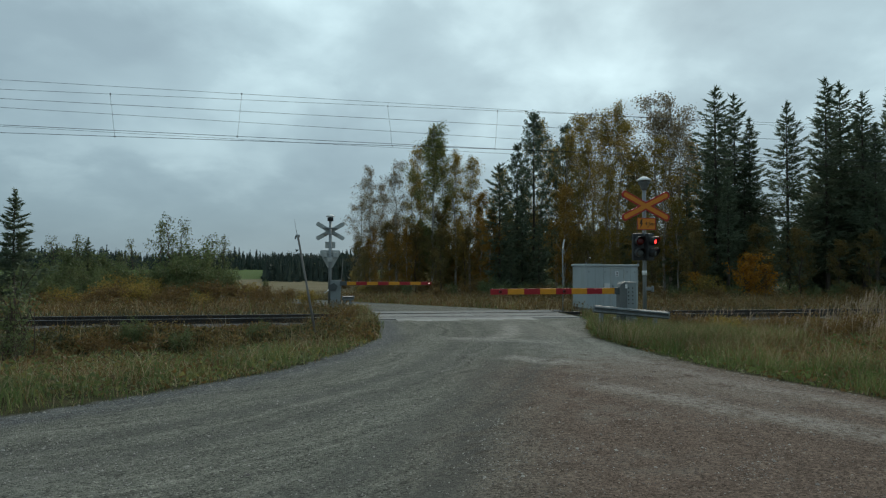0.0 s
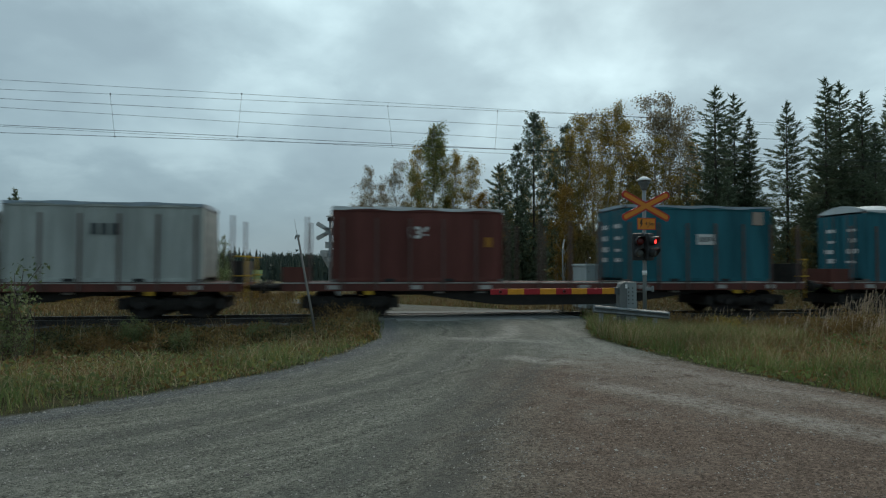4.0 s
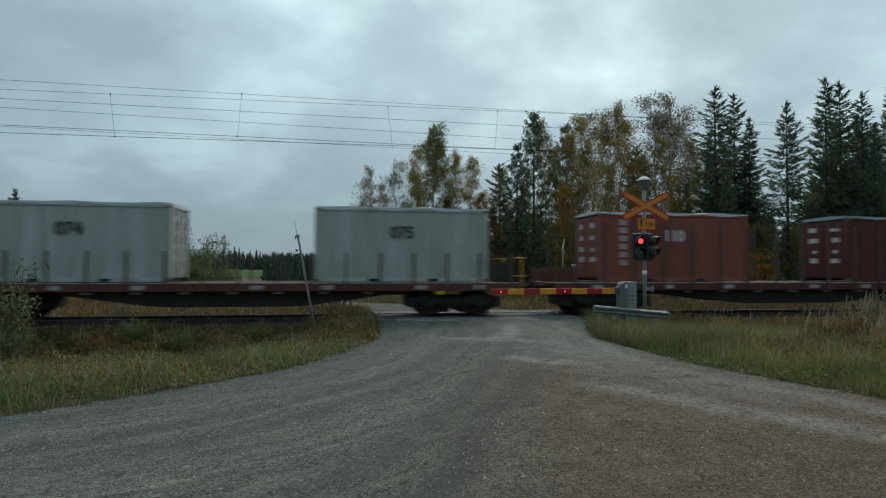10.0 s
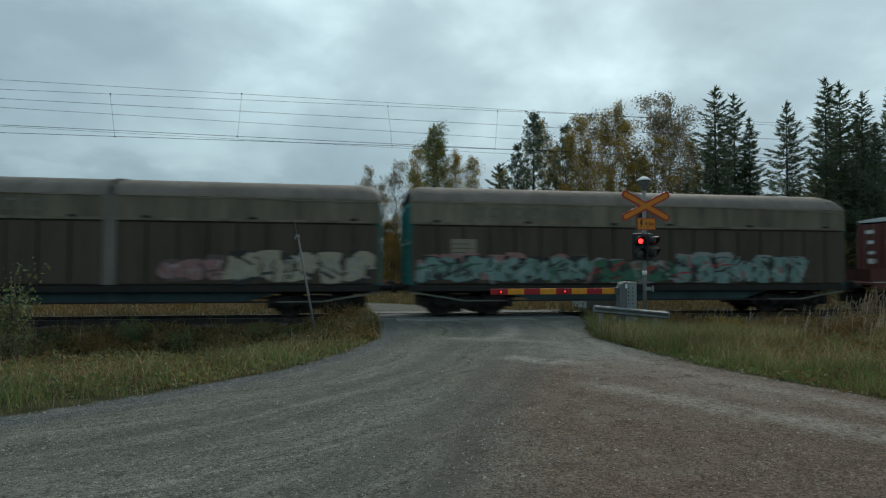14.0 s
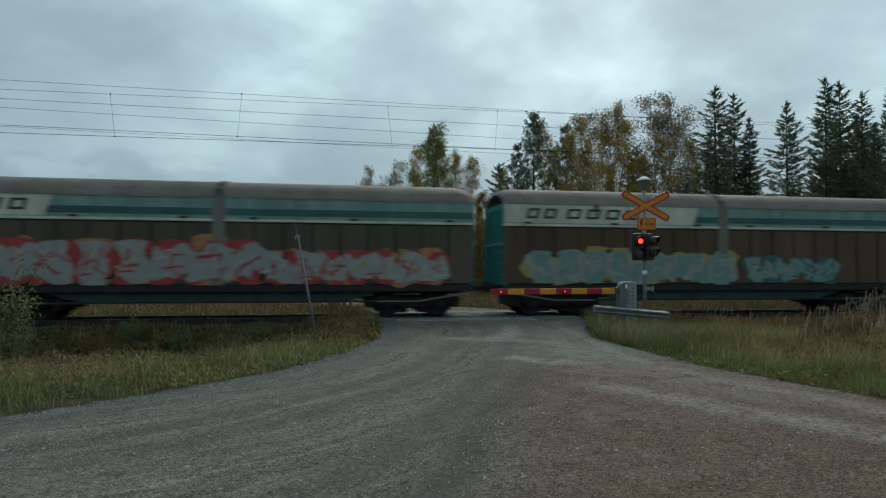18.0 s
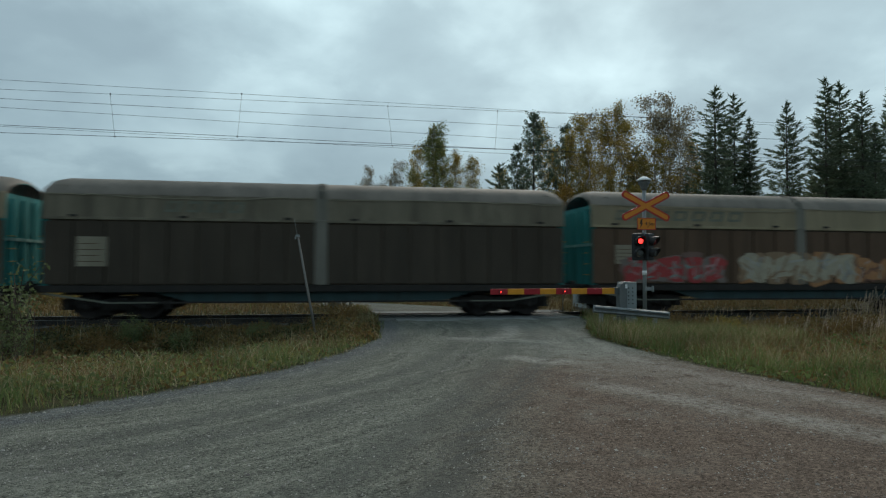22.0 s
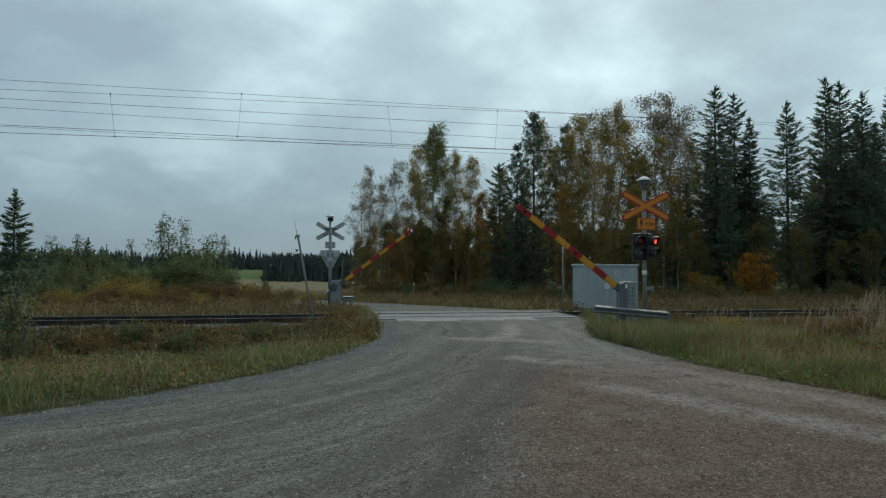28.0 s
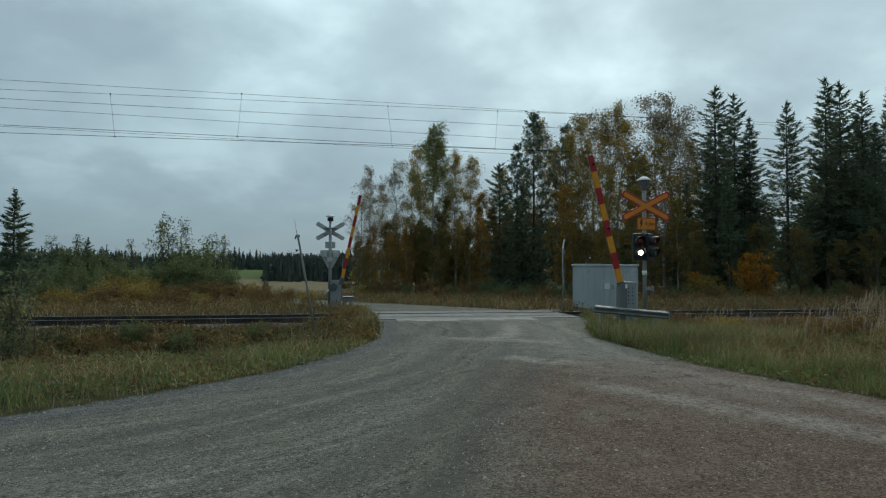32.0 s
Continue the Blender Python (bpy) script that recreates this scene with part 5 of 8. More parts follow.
    at_yellow = ((-12.4, 32.6, 0.69), (-13.0, 31.7, 0.95), (-11.4, 33.4, 1.23), (-9.5, 32.1, 1.17), (-6.5, 30.5, 0.73), (-5.3, 37.4, 0.86), (-1.5, 30.7, 0.64),
                (-10.1, 35.2, 1.34), (-11.7, 36.5, 1.48), (22.7, 34.7, 1.61), (1.6, 42.3, 0.8))
    at_orange = ((25.2, 34.1, 2.8), (24.5, 33.6, 2.2), (26.0, 33.6, 2.2), (22.3, 35.2, 1.7))
    spots = {"sapling": at_sapling, "green": at_green, "willow": at_willow, "rust": at_rust, "yellow": at_yellow, "orange": at_orange}
    names = {"green": "shrub", "willow": "willow_shrub", "rust": "low_shrub", "orange": "orange_shrub", "sapling": "sapling", "yellow": "low_shrub"}
    for kind, places in spots.items():
        meshes, label, h = kinds[kind]
        for k, (x, y, top) in enumerate(places):
            plant(names[kind], meshes, x, y, label, "shrub" if kind != "sapling" else "sapling", "shrubs beyond the track", (k * 53) % 360, top / h, ("stem", "crown"))
    # low shrubs and leafy willow in the ditch before the track
    m = shrub_meshes(1.75, 0.55, 950, 47, L_WILLOW, 0.036, 6)
    for k, (x, y, tall, kind) in enumerate(((-6.1, 17.5, 0.6, "rust"), (-5.0, 16.3, 0.5, "rust"), (-2.9, 16.3, 0.55, "yellow"), (0.0, 18.1, 0.75, "rust"), (-3.3, 15.4, 0.45, "rust"), (-4.2, 17.6, 0.75, "green"), (-2.3, 18.2, 0.7, "green"), (-5.7, 18.4, 0.8, "green"), (-1.3, 17.2, 0.5, "green"),
            (10.0, 16.3, 0.7, "rust"), (11.1, 15.9, 0.7, "yellow"), (12.0, 15.2, 0.7, "rust"), (13.6, 14.5, 0.8, "rust"))):
        meshes, label, h = kinds[kind]
        plant("low_shrub", meshes, x, y, "low autumn shrub in the weeds before the track", "shrub", "shrubs in the ditch", k * 71 % 360, tall / h, ("stem", "crown"))
    for k, (x, y, tall) in enumerate(((-7.0, 14.0, 2.7), (-7.5, 14.2, 3.1), (-6.75, 13.8, 2.0), (-6.3, 13.4, 1.2))):
        plant("willow_shrub", m, x, y, "leafy willow shrub in the ditch before the track", "shrub", "shrubs in the ditch", k * 97 % 360, tall / 1.75, ("stem", "crown"))



make_shrubs()


def far_woods():
    """Distant conifer forest closing the fields: each tree a loose cone of small boughs."""
    rng = np.random.default_rng(61)

    def stand(x, y, h, wide, boughs, size):
        k = len(x)
        f = rng.uniform(0, 1, (k, boughs)) ** 1.25
        a = rng.uniform(0, math.tau, (k, boughs))
        r = (1.02 - f) * (wide * h)[:, None] * np.sqrt(rng.uniform(0.1, 1, (k, boughs)))
        c = np.stack([x[:, None] + r * np.cos(a), y[:, None] + r * np.sin(a), f * h[:, None] - 0.2], -1).reshape(-1, 3)
        s = size * np.repeat(h, boughs) * (1.15 - 0.75 * f.reshape(-1)) / 13.0
        return c, s

    # the edge of the forest lies some 450 m to the north and closes round the fields
    k = 2600
    a = rng.uniform(radians(-66), radians(22), k)
    r = rng.uniform(410, 640, k)
    x, y = r * np.sin(a) * 1.05, r * np.cos(a)
    h = rng.uniform(8.0, 14.5, k) * (1 + 0.10 * np.sin(a * 31) + 0.06 * np.sin(a * 77))
    c1, s1 = stand(x, y, h, 0.17, 34, 1.9)
    # a young plantation nearer by
    k = 700
    y2 = rng.uniform(85, 200, k)
    x2 = y2 * rng.uniform(-0.115, 0.032, k)
    h2 = 1.75 + y2 * rng.uniform(0.011, 0.024, k)
    c2, s2 = stand(x2, y2, h2, 0.18, 24, 1.9)
    k = 900
    a = rng.uniform(0, math.tau, k)
    r = rng.uniform(450, 700, k)
    c3, s3 = stand(r * np.cos(a), r * np.sin(a) * 0.9 + 100, rng.uniform(11, 17, k), 0.25, 8, 5.0)
    c, s = np.concatenate([c1, c2, c3]), np.concatenate([s1, s2, s3])
    tone = np.where(rng.uniform(0, 1, len(c)) < 0.012, 1, 0)
    # the dense heart of each tree, a rough five-sided cone
    cx, cy, ch = np.concatenate([x, x2]), np.concatenate([y, y2]), np.concatenate([h, h2])
    t = np.arange(5) * math.tau / 5
    rim = np.stack([cx[:, None] + 0.15 * ch[:, None] * np.cos(t), cy[:, None] + 0.15 * ch[:, None] * np.sin(t), np.full((len(cx), 5), -0.3)], -1)
    tip = np.repeat(np.stack([cx, cy, ch * 0.97], -1)[:, None], 5, 1)
    heart = np.stack([rim, np.roll(rim, -1, 1), tip], 2).reshape(-1, 3, 3)
    tris = np.concatenate([quads_at(c, None, s, rng, 1.5), heart])
    ob = new("far_woods", leaf_mesh("far_woods", tris, [L_FAR, L_BUSH], np.concatenate([tone, np.zeros(len(heart), int)])))
    tagged(ob, "dark distant conifer forest behind the fields", "forest", kind="stuff")


far_woods()


def deep_wood():
    """The closed wood behind the first rows of trees."""
    rng = np.random.default_rng(66)
    cent = []
    for k in range(230):
        y = rng.uniform(52, 92)
        x = y * rng.uniform(0.035, 1.35)
        h = rng.uniform(4.0, 7.5) * (0.75 if x < 0.27 * y else 1.0)
        m = 260
        f = rng.uniform(0, 1, m) ** 0.8
        a = rng.uniform(0, math.tau, m)
        r = (1 - f * 0.9) * 1.9 * np.sqrt(rng.uniform(0, 1, m))
        cent.append(np.stack([x + r * np.cos(a), y + r * np.sin(a), f * h], -1))
    c = np.concatenate(cent)
    leafy = np.where(c[:, 0] + rng.normal(size=len(c)) * 2.0 < 0.30 * c[:, 1], 1, 0)
    ob = new("deep_wood", leaf_mesh("deep_wood", quads_at(c, None, np.where(leafy, 0.42, 0.62), rng, 1.5), [L_SPRUCE, L_UNDER], leafy))
    tagged(ob, "dark closed wood behind the birches and spruces", "forest", kind="stuff")


deep_wood()


def grass_mesh(name, x, y, h, lean, width, mats, idx, rng):
    """Blades of two joints each."""
    k = len(x)
    z = np.maximum(land_height(x, y), np.interp(np.abs(y - TRACK), [1.3, 1.95, 2.7, 2.75], [-0.215, -0.30, -0.75, -9.0])) - 0.02
    a = rng.uniform(0, math.tau, k)
    b = rng.uniform(0, math.tau, k)
    ux, uy = np.cos(a) * width / 2, np.sin(a) * width / 2
    lx, ly = np.cos(b) * lean * h, np.sin(b) * lean * h
    p = np.stack([x, y, z], -1)
    u = np.stack([ux, uy, 0 * ux], -1)
    m = p + np.stack([lx * 0.3, ly * 0.3, h * 0.6], -1)
    t = p + np.stack([lx, ly, h], -1)
    v = np.stack([p - u, p + u, m + u * 0.75, m - u * 0.75, t], 1).reshape(-1, 3)
    o = np.arange(k)[:, None] * 5
    f = np.concatenate([o + np.array([[0, 1, 2, 3]]), o + np.array([[3, 2, 4]])], 1).reshape(-1)
    counts = np.tile([4, 3], k)
    return fast_mesh(name, v, f, counts, mats, np.repeat(idx, 2))


def make_grass():
    rng = np.random.default_rng(71)
    mats = [L_GRASS, L_STRAW, L_WEED]

    def sow(name, label, count, x0, x1, y0, y1, hmin, hmax, width, shares, edge=0.05, clump=0.5, reach=99.0):
        x, y = rng.uniform(x0, x1, count), rng.uniform(y0, y1, count)
        c = np.clip(0.5 + 0.32 * wobble(x * 2.2, y * 2.2) + 0.38 * wobble(x * 5.3 + 1.7, y * 5.3), 0, 1)
        d = road_distance(x, y)
        keep = (d < -edge - 0.25 * wobble(x, y, 2.0) * 0.4) & ((np.abs(y - TRACK) > 2.15) | ((np.abs(y - TRACK) > 1.3) & (x > -0.6) & (x < 10.2))) & (rng.uniform(0, 1, count) < 1 - clump + clump * c)
        keep &= rng.uniform(0, 1, count) < 1 - soft(reach * 0.6, reach * 1.3, -d + 0.4 * wobble(x, y, 1.3))
        x, y, d, c = x[keep], y[keep], d[keep], c[keep]
        near = 0.4 + 0.6 * soft(0.0, 0.9, -d)
        h = rng.uniform(hmin, hmax, len(x)) * near * (0.4 + 0.9 * c)
        tone = shares[0] + 0.5 * (0.5 - soft(0.2, 2.2, -d)) + 0.4 * wobble(x, y, 0.6)
        r = rng.uniform(0, 1, len(x))
        idx = np.where(r < tone, 0, np.where(r < tone + (1 - tone) * shares[1], 1, 2))
        ob = new(name, grass_mesh(name, x, y, h, rng.uniform(0.2, 1.1, len(x)), rng.uniform(0.6, 1.3, len(x)) * width, mats, idx, rng))
        tagged(ob, label, "grass", kind="stuff")

    sow("verge_grass", "long green and straw-coloured grass beside the road", 90000, -18, 1.6, 3.5, 19, 0.18, 0.54, 0.009, (0.40, 0.66), reach=3.0, clump=0.75, edge=-0.08)
    sow("ditch_weeds", "brown weeds and low grass in the ditch", 24000, -18, 1.8, 10, 21.2, 0.08, 0.34, 0.012, (0.25, 0.3), clump=0.95)
    sow("verge_grass", "long green grass with straw heads beside the road", 100000, 6, 18, 4, 19.5, 0.2, 0.55, 0.009, (0.76, 0.55), reach=3.2, clump=0.75)
    sow("rough_grass", "rough brown and straw grass with rusty stalks", 38000, 7, 28, 6, 21.0, 0.2, 0.6, 0.012, (0.25, 0.35), clump=0.8)
    sow("far_verge_grass", "dry autumn grass beyond the track", 60000, -24, 46, 23.6, 44, 0.25, 0.65, 0.020, (0.22, 0.45))

    # broad low weeds between the blades
    def weeds(name, label, count, x0, x1, y0, y1, top, size, mats3):
        x, y = rng.uniform(x0, x1, count), rng.uniform(y0, y1, count)
        c = wobble(x * 1.7, y * 1.7)
        d = road_distance(x, y)
        keep = (d < -0.03) & (np.abs(y - TRACK) > 1.5) & (rng.uniform(-1, 1, count) < 0.4 + c)
        x, y, c, d = x[keep], y[keep], c[keep], d[keep]
        top = top * (1 - 0.5 * soft(17.2, 19.4, y) * (y < TRACK))
        floor = np.maximum(land_height(x, y), np.interp(np.abs(y - TRACK), [1.3, 1.95, 2.7, 2.75], [-0.215, -0.30, -0.75, -9.0]))
        z = floor + rng.uniform(0, 1, len(x)) ** 1.3 * top * (0.6 + 0.5 * c) * (0.3 + 0.7 * soft(0, 1.2, -d))
        tone = rng.uniform(0, 1, len(x)) + 0.5 * wobble(x, y, 0.7)
        ob = new(name, leaf_mesh(name, quads_at(np.stack([x, y, z], -1), None, size, rng, 1.8), mats3, np.where(tone < 0.45, 0, np.where(tone < 0.8, 1, 2))))
        tagged(ob, label, "weeds", kind="stuff")

    weeds("low_weeds", "low leafy weeds in the ditch", 70000, -16, 1.5, 9, 20.9, 0.34, 0.055, [L_BUSH, L_BIRCH_GREEN, L_WEED])
    weeds("ditch_scrub", "dark green and brown scrub on the bank below the track", 120000, -17, 1.2, 14.6, 20.75, 0.6, 0.06, [L_SCRUB, L_UNDER, L_WEED])
    weeds("ditch_scrub", "rusty scrub on the bank below the track", 45000, 8.6, 30, 16.5, 20.4, 0.6, 0.06, [L_UNDER, L_RUST, L_WEED])
    weeds("low_weeds", "low leafy weeds and clover by the road", 70000, 6.2, 26, 5, 20.6, 0.34, 0.055, [L_GRASS, L_WEED, L_RUST])
    weeds("autumn_weeds", "rusty autumn weeds beyond the track", 85000, -22, 42, 24.2, 38, 0.75, 0.065, [L_WEED, L_UNDER, L_RUST])

    # weeds grown over the ends of the crossing deck
    for x0, x1, y0, y1 in ((-1.0, 1.3, 19.3, 21.3), (-0.9, 1.25, 23.5, 24.6), (8.75, 10.0, 19.2, 21.3)):
        k = 1500
        x, y = rng.uniform(x0, x1, k), rng.uniform(y0, y1, k)
        idx = rng.integers(0, 3, k)
        m = grass_mesh("deck_weeds", x, y, rng.uniform(0.15, 0.45, k), rng.uniform(0.2, 0.9, k), np.full(k, 0.012), [L_WEED, L_STRAW, L_GRASS], idx, rng)
        tagged(new("deck_weeds", m), "rusty weeds and grass at the end of the crossing deck", "weeds", kind="stuff")

    # rusty tall tufts along the bank below the track
    k = 9000
    x, y = rng.uniform(-12, 1.0, k), rng.uniform(15.2, 20.4, k)
    keep = (road_distance(x, y) < -0.15) & (wobble(x * 1.1 + 3.0, y * 1.6) > 0.22)
    x, y = x[keep], y[keep]
    m = grass_mesh("bank_grass", x, y, rng.uniform(0.25, 0.8, len(x)), rng.uniform(0.1, 0.6, len(x)), np.full(len(x), 0.010), [L_WEED, L_STRAW, L_RUST], rng.choice(3, len(x), p=(0.4, 0.25, 0.35)), rng)
    tagged(new("bank_grass", m), "rusty tufts of tall grass on the bank below the track", "grass", kind="stuff")

    # thick grass round the feet of the guard rail and the barrier
    k = 14000
    x, y = rng.uniform(6.45, 11.0, k), rng.uniform(12.6, 16.6, k)
    keep = (road_distance(x, y) < -0.12) & ~((x > 7.5) & (x < 8.2) & (y > 15.4) & (y < 16.0))
    x, y = x[keep], y[keep]
    m = grass_mesh("guard_rail_grass", x, y, rng.uniform(0.25, 0.66, len(x)), rng.uniform(0.2, 0.8, len(x)), np.full(len(x), 0.009), [L_GRASS, L_STRAW, L_WEED], rng.choice(3, len(x), p=(0.5, 0.36, 0.14)), rng)
    tagged(new("guard_rail_grass", m), "thick green grass round the guard rail posts", "grass", kind="stuff")

    # tall pale reed grass to the east: stalks that bow one way, each with a slender plume
    k = 9000
    x, y = rng.uniform(10.5, 25, k), rng.uniform(8.6, 19.5, k)
    keep = rng.uniform(0, 1, k) < np.clip((x - 9.0 - 0.62 * (y - 8)) / 5, 0.035, 0.42) * (0.5 + 0.5 * soft(-0.3, 0.4, wobble(x * 1.5, y * 1.5)))
    x, y = x[keep], y[keep]
    k = len(x)
    h = rng.uniform(0.75, 1.45, k) * (0.55 + 0.45 * soft(0.0, 3.0, x - 9.6 - 0.62 * (y - 8)))
    z = land_height(x, y) - 0.02
    lean, veer = rng.uniform(0.03, 0.34, k), rng.normal(0.0, 0.7, k)
    foot = np.stack([x, y, z], -1)

    def stalk(t):
        bow = (lean * h * t ** 2)[:, None]
        return foot + np.stack([np.cos(veer), np.sin(veer), 0 * x], -1) * bow + np.stack([0 * x, 0 * x, h * t * (1 - 0.12 * lean * t)], -1)
    ring = [stalk(np.full(k, t)) for t in (0.0, 0.35, 0.7, 1.0)]
    thin = np.stack([np.full(k, 0.005), np.zeros(k), np.zeros(k)], -1)
    strips = np.concatenate([np.stack([a - thin, a + thin, b + thin, b - thin], 1) for a, b in zip(ring, ring[1:])])
    ob = new("reed_grass", leaf_mesh("reed_grass", strips, [L_STRAW]))
    tagged(ob, "tall pale reed grass bowing with feathery heads", "grass", kind="stuff")
    plume = []
    for t in np.linspace(0.74, 1.04, 9):
        c = stalk(np.full(k, t)) + rng.normal(size=(k, 3)) * 0.012
        w = 0.085 * (1.12 - t) / 0.38 + 0.02
        d = np.stack([np.cos(veer) * 0.5, np.sin(veer) * 0.5, np.full(k, 0.8)], -1) + rng.normal(size=(k, 3)) * 0.35
        u = np.cross(d, rng.normal(size=(k, 3)))
        u /= np.linalg.norm(u, axis=1)[:, None]
        plume.append(np.stack([c - u * 0.008, c + u * 0.008, c + d * w], 1))
    ob = new("reed_heads", leaf_mesh("reed_heads", np.concatenate(plume), [L_REED]))
    tagged(ob, "feathery pale seed heads of reed grass", "grass", kind="stuff")

    # loose gravel on the road, thrown into drifts beside the wheel tracks
    k = 190000
    x, y = rng.uniform(-7, 9, k), 3.5 + rng.uniform(0, 1, k) ** 1.4 * 14
    d = road_distance(x, y)
    drift = 0.5 + 0.5 * np.sin(np.hypot(x + 8, y - 17) * 7.0 + 2.0 * wobble(x, y, 0.8)) * wobble(x, y, 1.4)
    share = 0.10 + 0.36 * soft(0.62, 0.85, drift) + 0.35 * np.exp(-((d - 0.18) / 0.18) ** 2) + 0.25 * soft(0.15, 0.6, wobble(x * 1.2, y * 1.2, 1.1))
    keep = (d > 0.02) & (rng.uniform(0, 1, k) < share) & (np.abs(y - TRACK) > 2.4)
    x, y = x[keep], y[keep]
    r = rng.uniform(0.004, 0.012, len(x)) * (1 + 1.0 * (rng.uniform(0, 1, len(x)) > 0.94))
    ob = new("loose_gravel", stones(x, y, land_height(x, y) - 0.001, r, rng)(M_GRAVEL))
    tagged(ob, "loose grey gravel stones on the road", "gravel", kind="stuff")



make_grass()

# ---- the train ----
def paint(name, colour, dirt=(0.09, 0.07, 0.055), amount=0.55, rough=0.7, vary=0.24):
    return material(name, colour, rough, 0, vary, 1.3, 30, 0.08, dirt, amount, 0.16, each=0.12, gloss=0.18)


M_CREAM = paint("pale_cream_paint", (0.475, 0.475, 0.415), (0.25, 0.225, 0.18), 0.5)
M_BEIGE = paint("dirty_beige_paint", (0.54, 0.48, 0.34), (0.25, 0.2, 0.14), 0.4)
M_LOCORED = paint("bright_red_paint", (0.44, 0.022, 0.032), (0.2, 0.03, 0.03), 0.4)
M_LOCOGREY = paint("dark_blue_grey_paint", (0.060, 0.072, 0.076), (0.04, 0.036, 0.03), 0.5)
M_DULLRED = paint("dulled_red_paint", (0.16, 0.030, 0.034), (0.08, 0.03, 0.03), 0.5)
M_ROOFGREY = paint("silver_grey_roof_paint", (0.30, 0.32, 0.325), (0.14, 0.13, 0.12), 0.5)
M_GLASS_DARK = material("dark_cab_glass", (0.012, 0.018, 0.02), 0.08, 0, 0.1, 2, 10, 0.0)
M_GLASS_PALE = material("reflecting_cab_glass", (0.05, 0.07, 0.075), 0.06, 0, 0.1, 2, 10, 0.0, gloss=0.9)
M_GRILLE = material("black_grille_and_shade", (0.012, 0.014, 0.015), 0.7, 0, 0.2, 5, 80, 0.2)
M_GREEN = paint("green_front_paint", (0.03, 0.22, 0.09))
M_HAZARD = paint("yellow_hazard_paint", (0.50, 0.29, 0.03), (0.05, 0.05, 0.045), 0.7)
M_UNDER = material("brake_dusted_steel", (0.026, 0.024, 0.022), 0.85, 0.1, 0.3, 4, 40, 0.2, (0.055, 0.042, 0.032), 0.5)
M_WHEEL = material("wheel_steel", (0.035, 0.03, 0.028), 0.6, 0.5, 0.25, 8, 40, 0.1)
M_HEADLIGHT = material("lit_headlamp", (1.0, 0.45, 0.16), 0.3, 0, 0.02, 5, 20, 0.0, glow=1.8)
M_BRASS = material("pantograph_steel", (0.13, 0.14, 0.145), 0.5, 0.5, 0.1)


def wheel_mesh(r, gauge=1.524, hub=0.09):
    bm = bmesh.new()
    for s in (-1, 1):
        y = s * gauge / 2
        a = [(hub, -0.07), (r - 0.10, -0.045), (r - 0.09, -0.065), (r, -0.065), (r + 0.004, 0.04), (r + 0.028, 0.045), (r + 0.028, 0.07), (r - 0.09, 0.07), (r - 0.1, 0.03), (hub, 0.07)]
        lathe(bm, [(rr, y - s * h) for rr, h in a] if s > 0 else [(rr, y + h) for rr, h in a], 24, 0, axis="Y")
    tube(bm, (0, -gauge / 2 - 0.22, 0), (0, gauge / 2 + 0.22, 0), 0.075, seg=12)
    return finish("wheelset", bm, M_WHEEL)


W_FREIGHT, W_LOCO = wheel_mesh(0.46), wheel_mesh(0.625)


def bogie_mesh(half, r, depth=1.02):
    """Side frames, bolster, axle boxes and springs of a two-axle bogie, centred."""
    bm = bmesh.new()
    for s in (-1, 1):
        y = s * depth
        prism(bm, [(-half - 0.45, r + 0.10), (-half - 0.40, r + 0.28), (-half + 0.35, r + 0.30), (-0.5, r + 0.20), (0.5, r + 0.20), (half - 0.35, r + 0.30), (half + 0.40, r + 0.28), (half + 0.45, r + 0.10),
                   (half + 0.22, r - 0.06), (half - 0.25, r - 0.05), (half - 0.45, r + 0.05), (0.42, r - 0.14), (-0.42, r - 0.14), (-half + 0.45, r + 0.05), (-half + 0.25, r - 0.05), (-half - 0.22, r - 0.06)], y - 0.06, y + 0.06)
        for x in (-half, half):
            lathe(bm, [(0.05, -0.10), (0.13, -0.09), (0.14, 0.06)], 14, 0, (x, y + s * 0.12, r), "Y")
        for x in (-0.26, 0.0, 0.26):
            tube(bm, (x, y + s * 0.07, r - 0.12), (x, y + s * 0.07, r + 0.22), 0.075, seg=10)
    box(bm, -0.35, 0.35, -depth, depth, r + 0.02, r + 0.26, 0.02)
    for e in (-1, 1):
        box(bm, *sorted((e * (half + 0.50), e * (half + 0.78))), -depth, depth, r - 0.12, r + 0.24, 0.02)
        box(bm, *sorted((e * 0.18, e * (half - 0.36))), -depth + 0.1, depth - 0.1, r - 0.30, r - 0.02, 0.02)
        for y in (-0.76, 0.76):
            box(bm, *sorted((e * (half + r * 0.86), e * (half + r * 1.12))), y - 0.07, y + 0.07, r - 0.22, r + 0.2, 0.02)
    return finish("bogie", bm, M_UNDER)


B_FREIGHT, B_LOCO = bogie_mesh(0.9, 0.46), bogie_mesh(1.45, 0.56, 1.2)


def running_gear(root, centres, half, r, s):
    """Bogies and wheelsets under a vehicle that stands at s at the start."""
    wheels, frame_mesh = (W_LOCO, B_LOCO) if r > 0.5 else (W_FREIGHT, B_FREIGHT)
    for c in centres:
        part("bogie", frame_mesh, None, root, at=pose(c, 0, 0))
        for x in (c - half, c + half):
            part("wheelset", wheels, None, root, at=pose(x, 0, r))


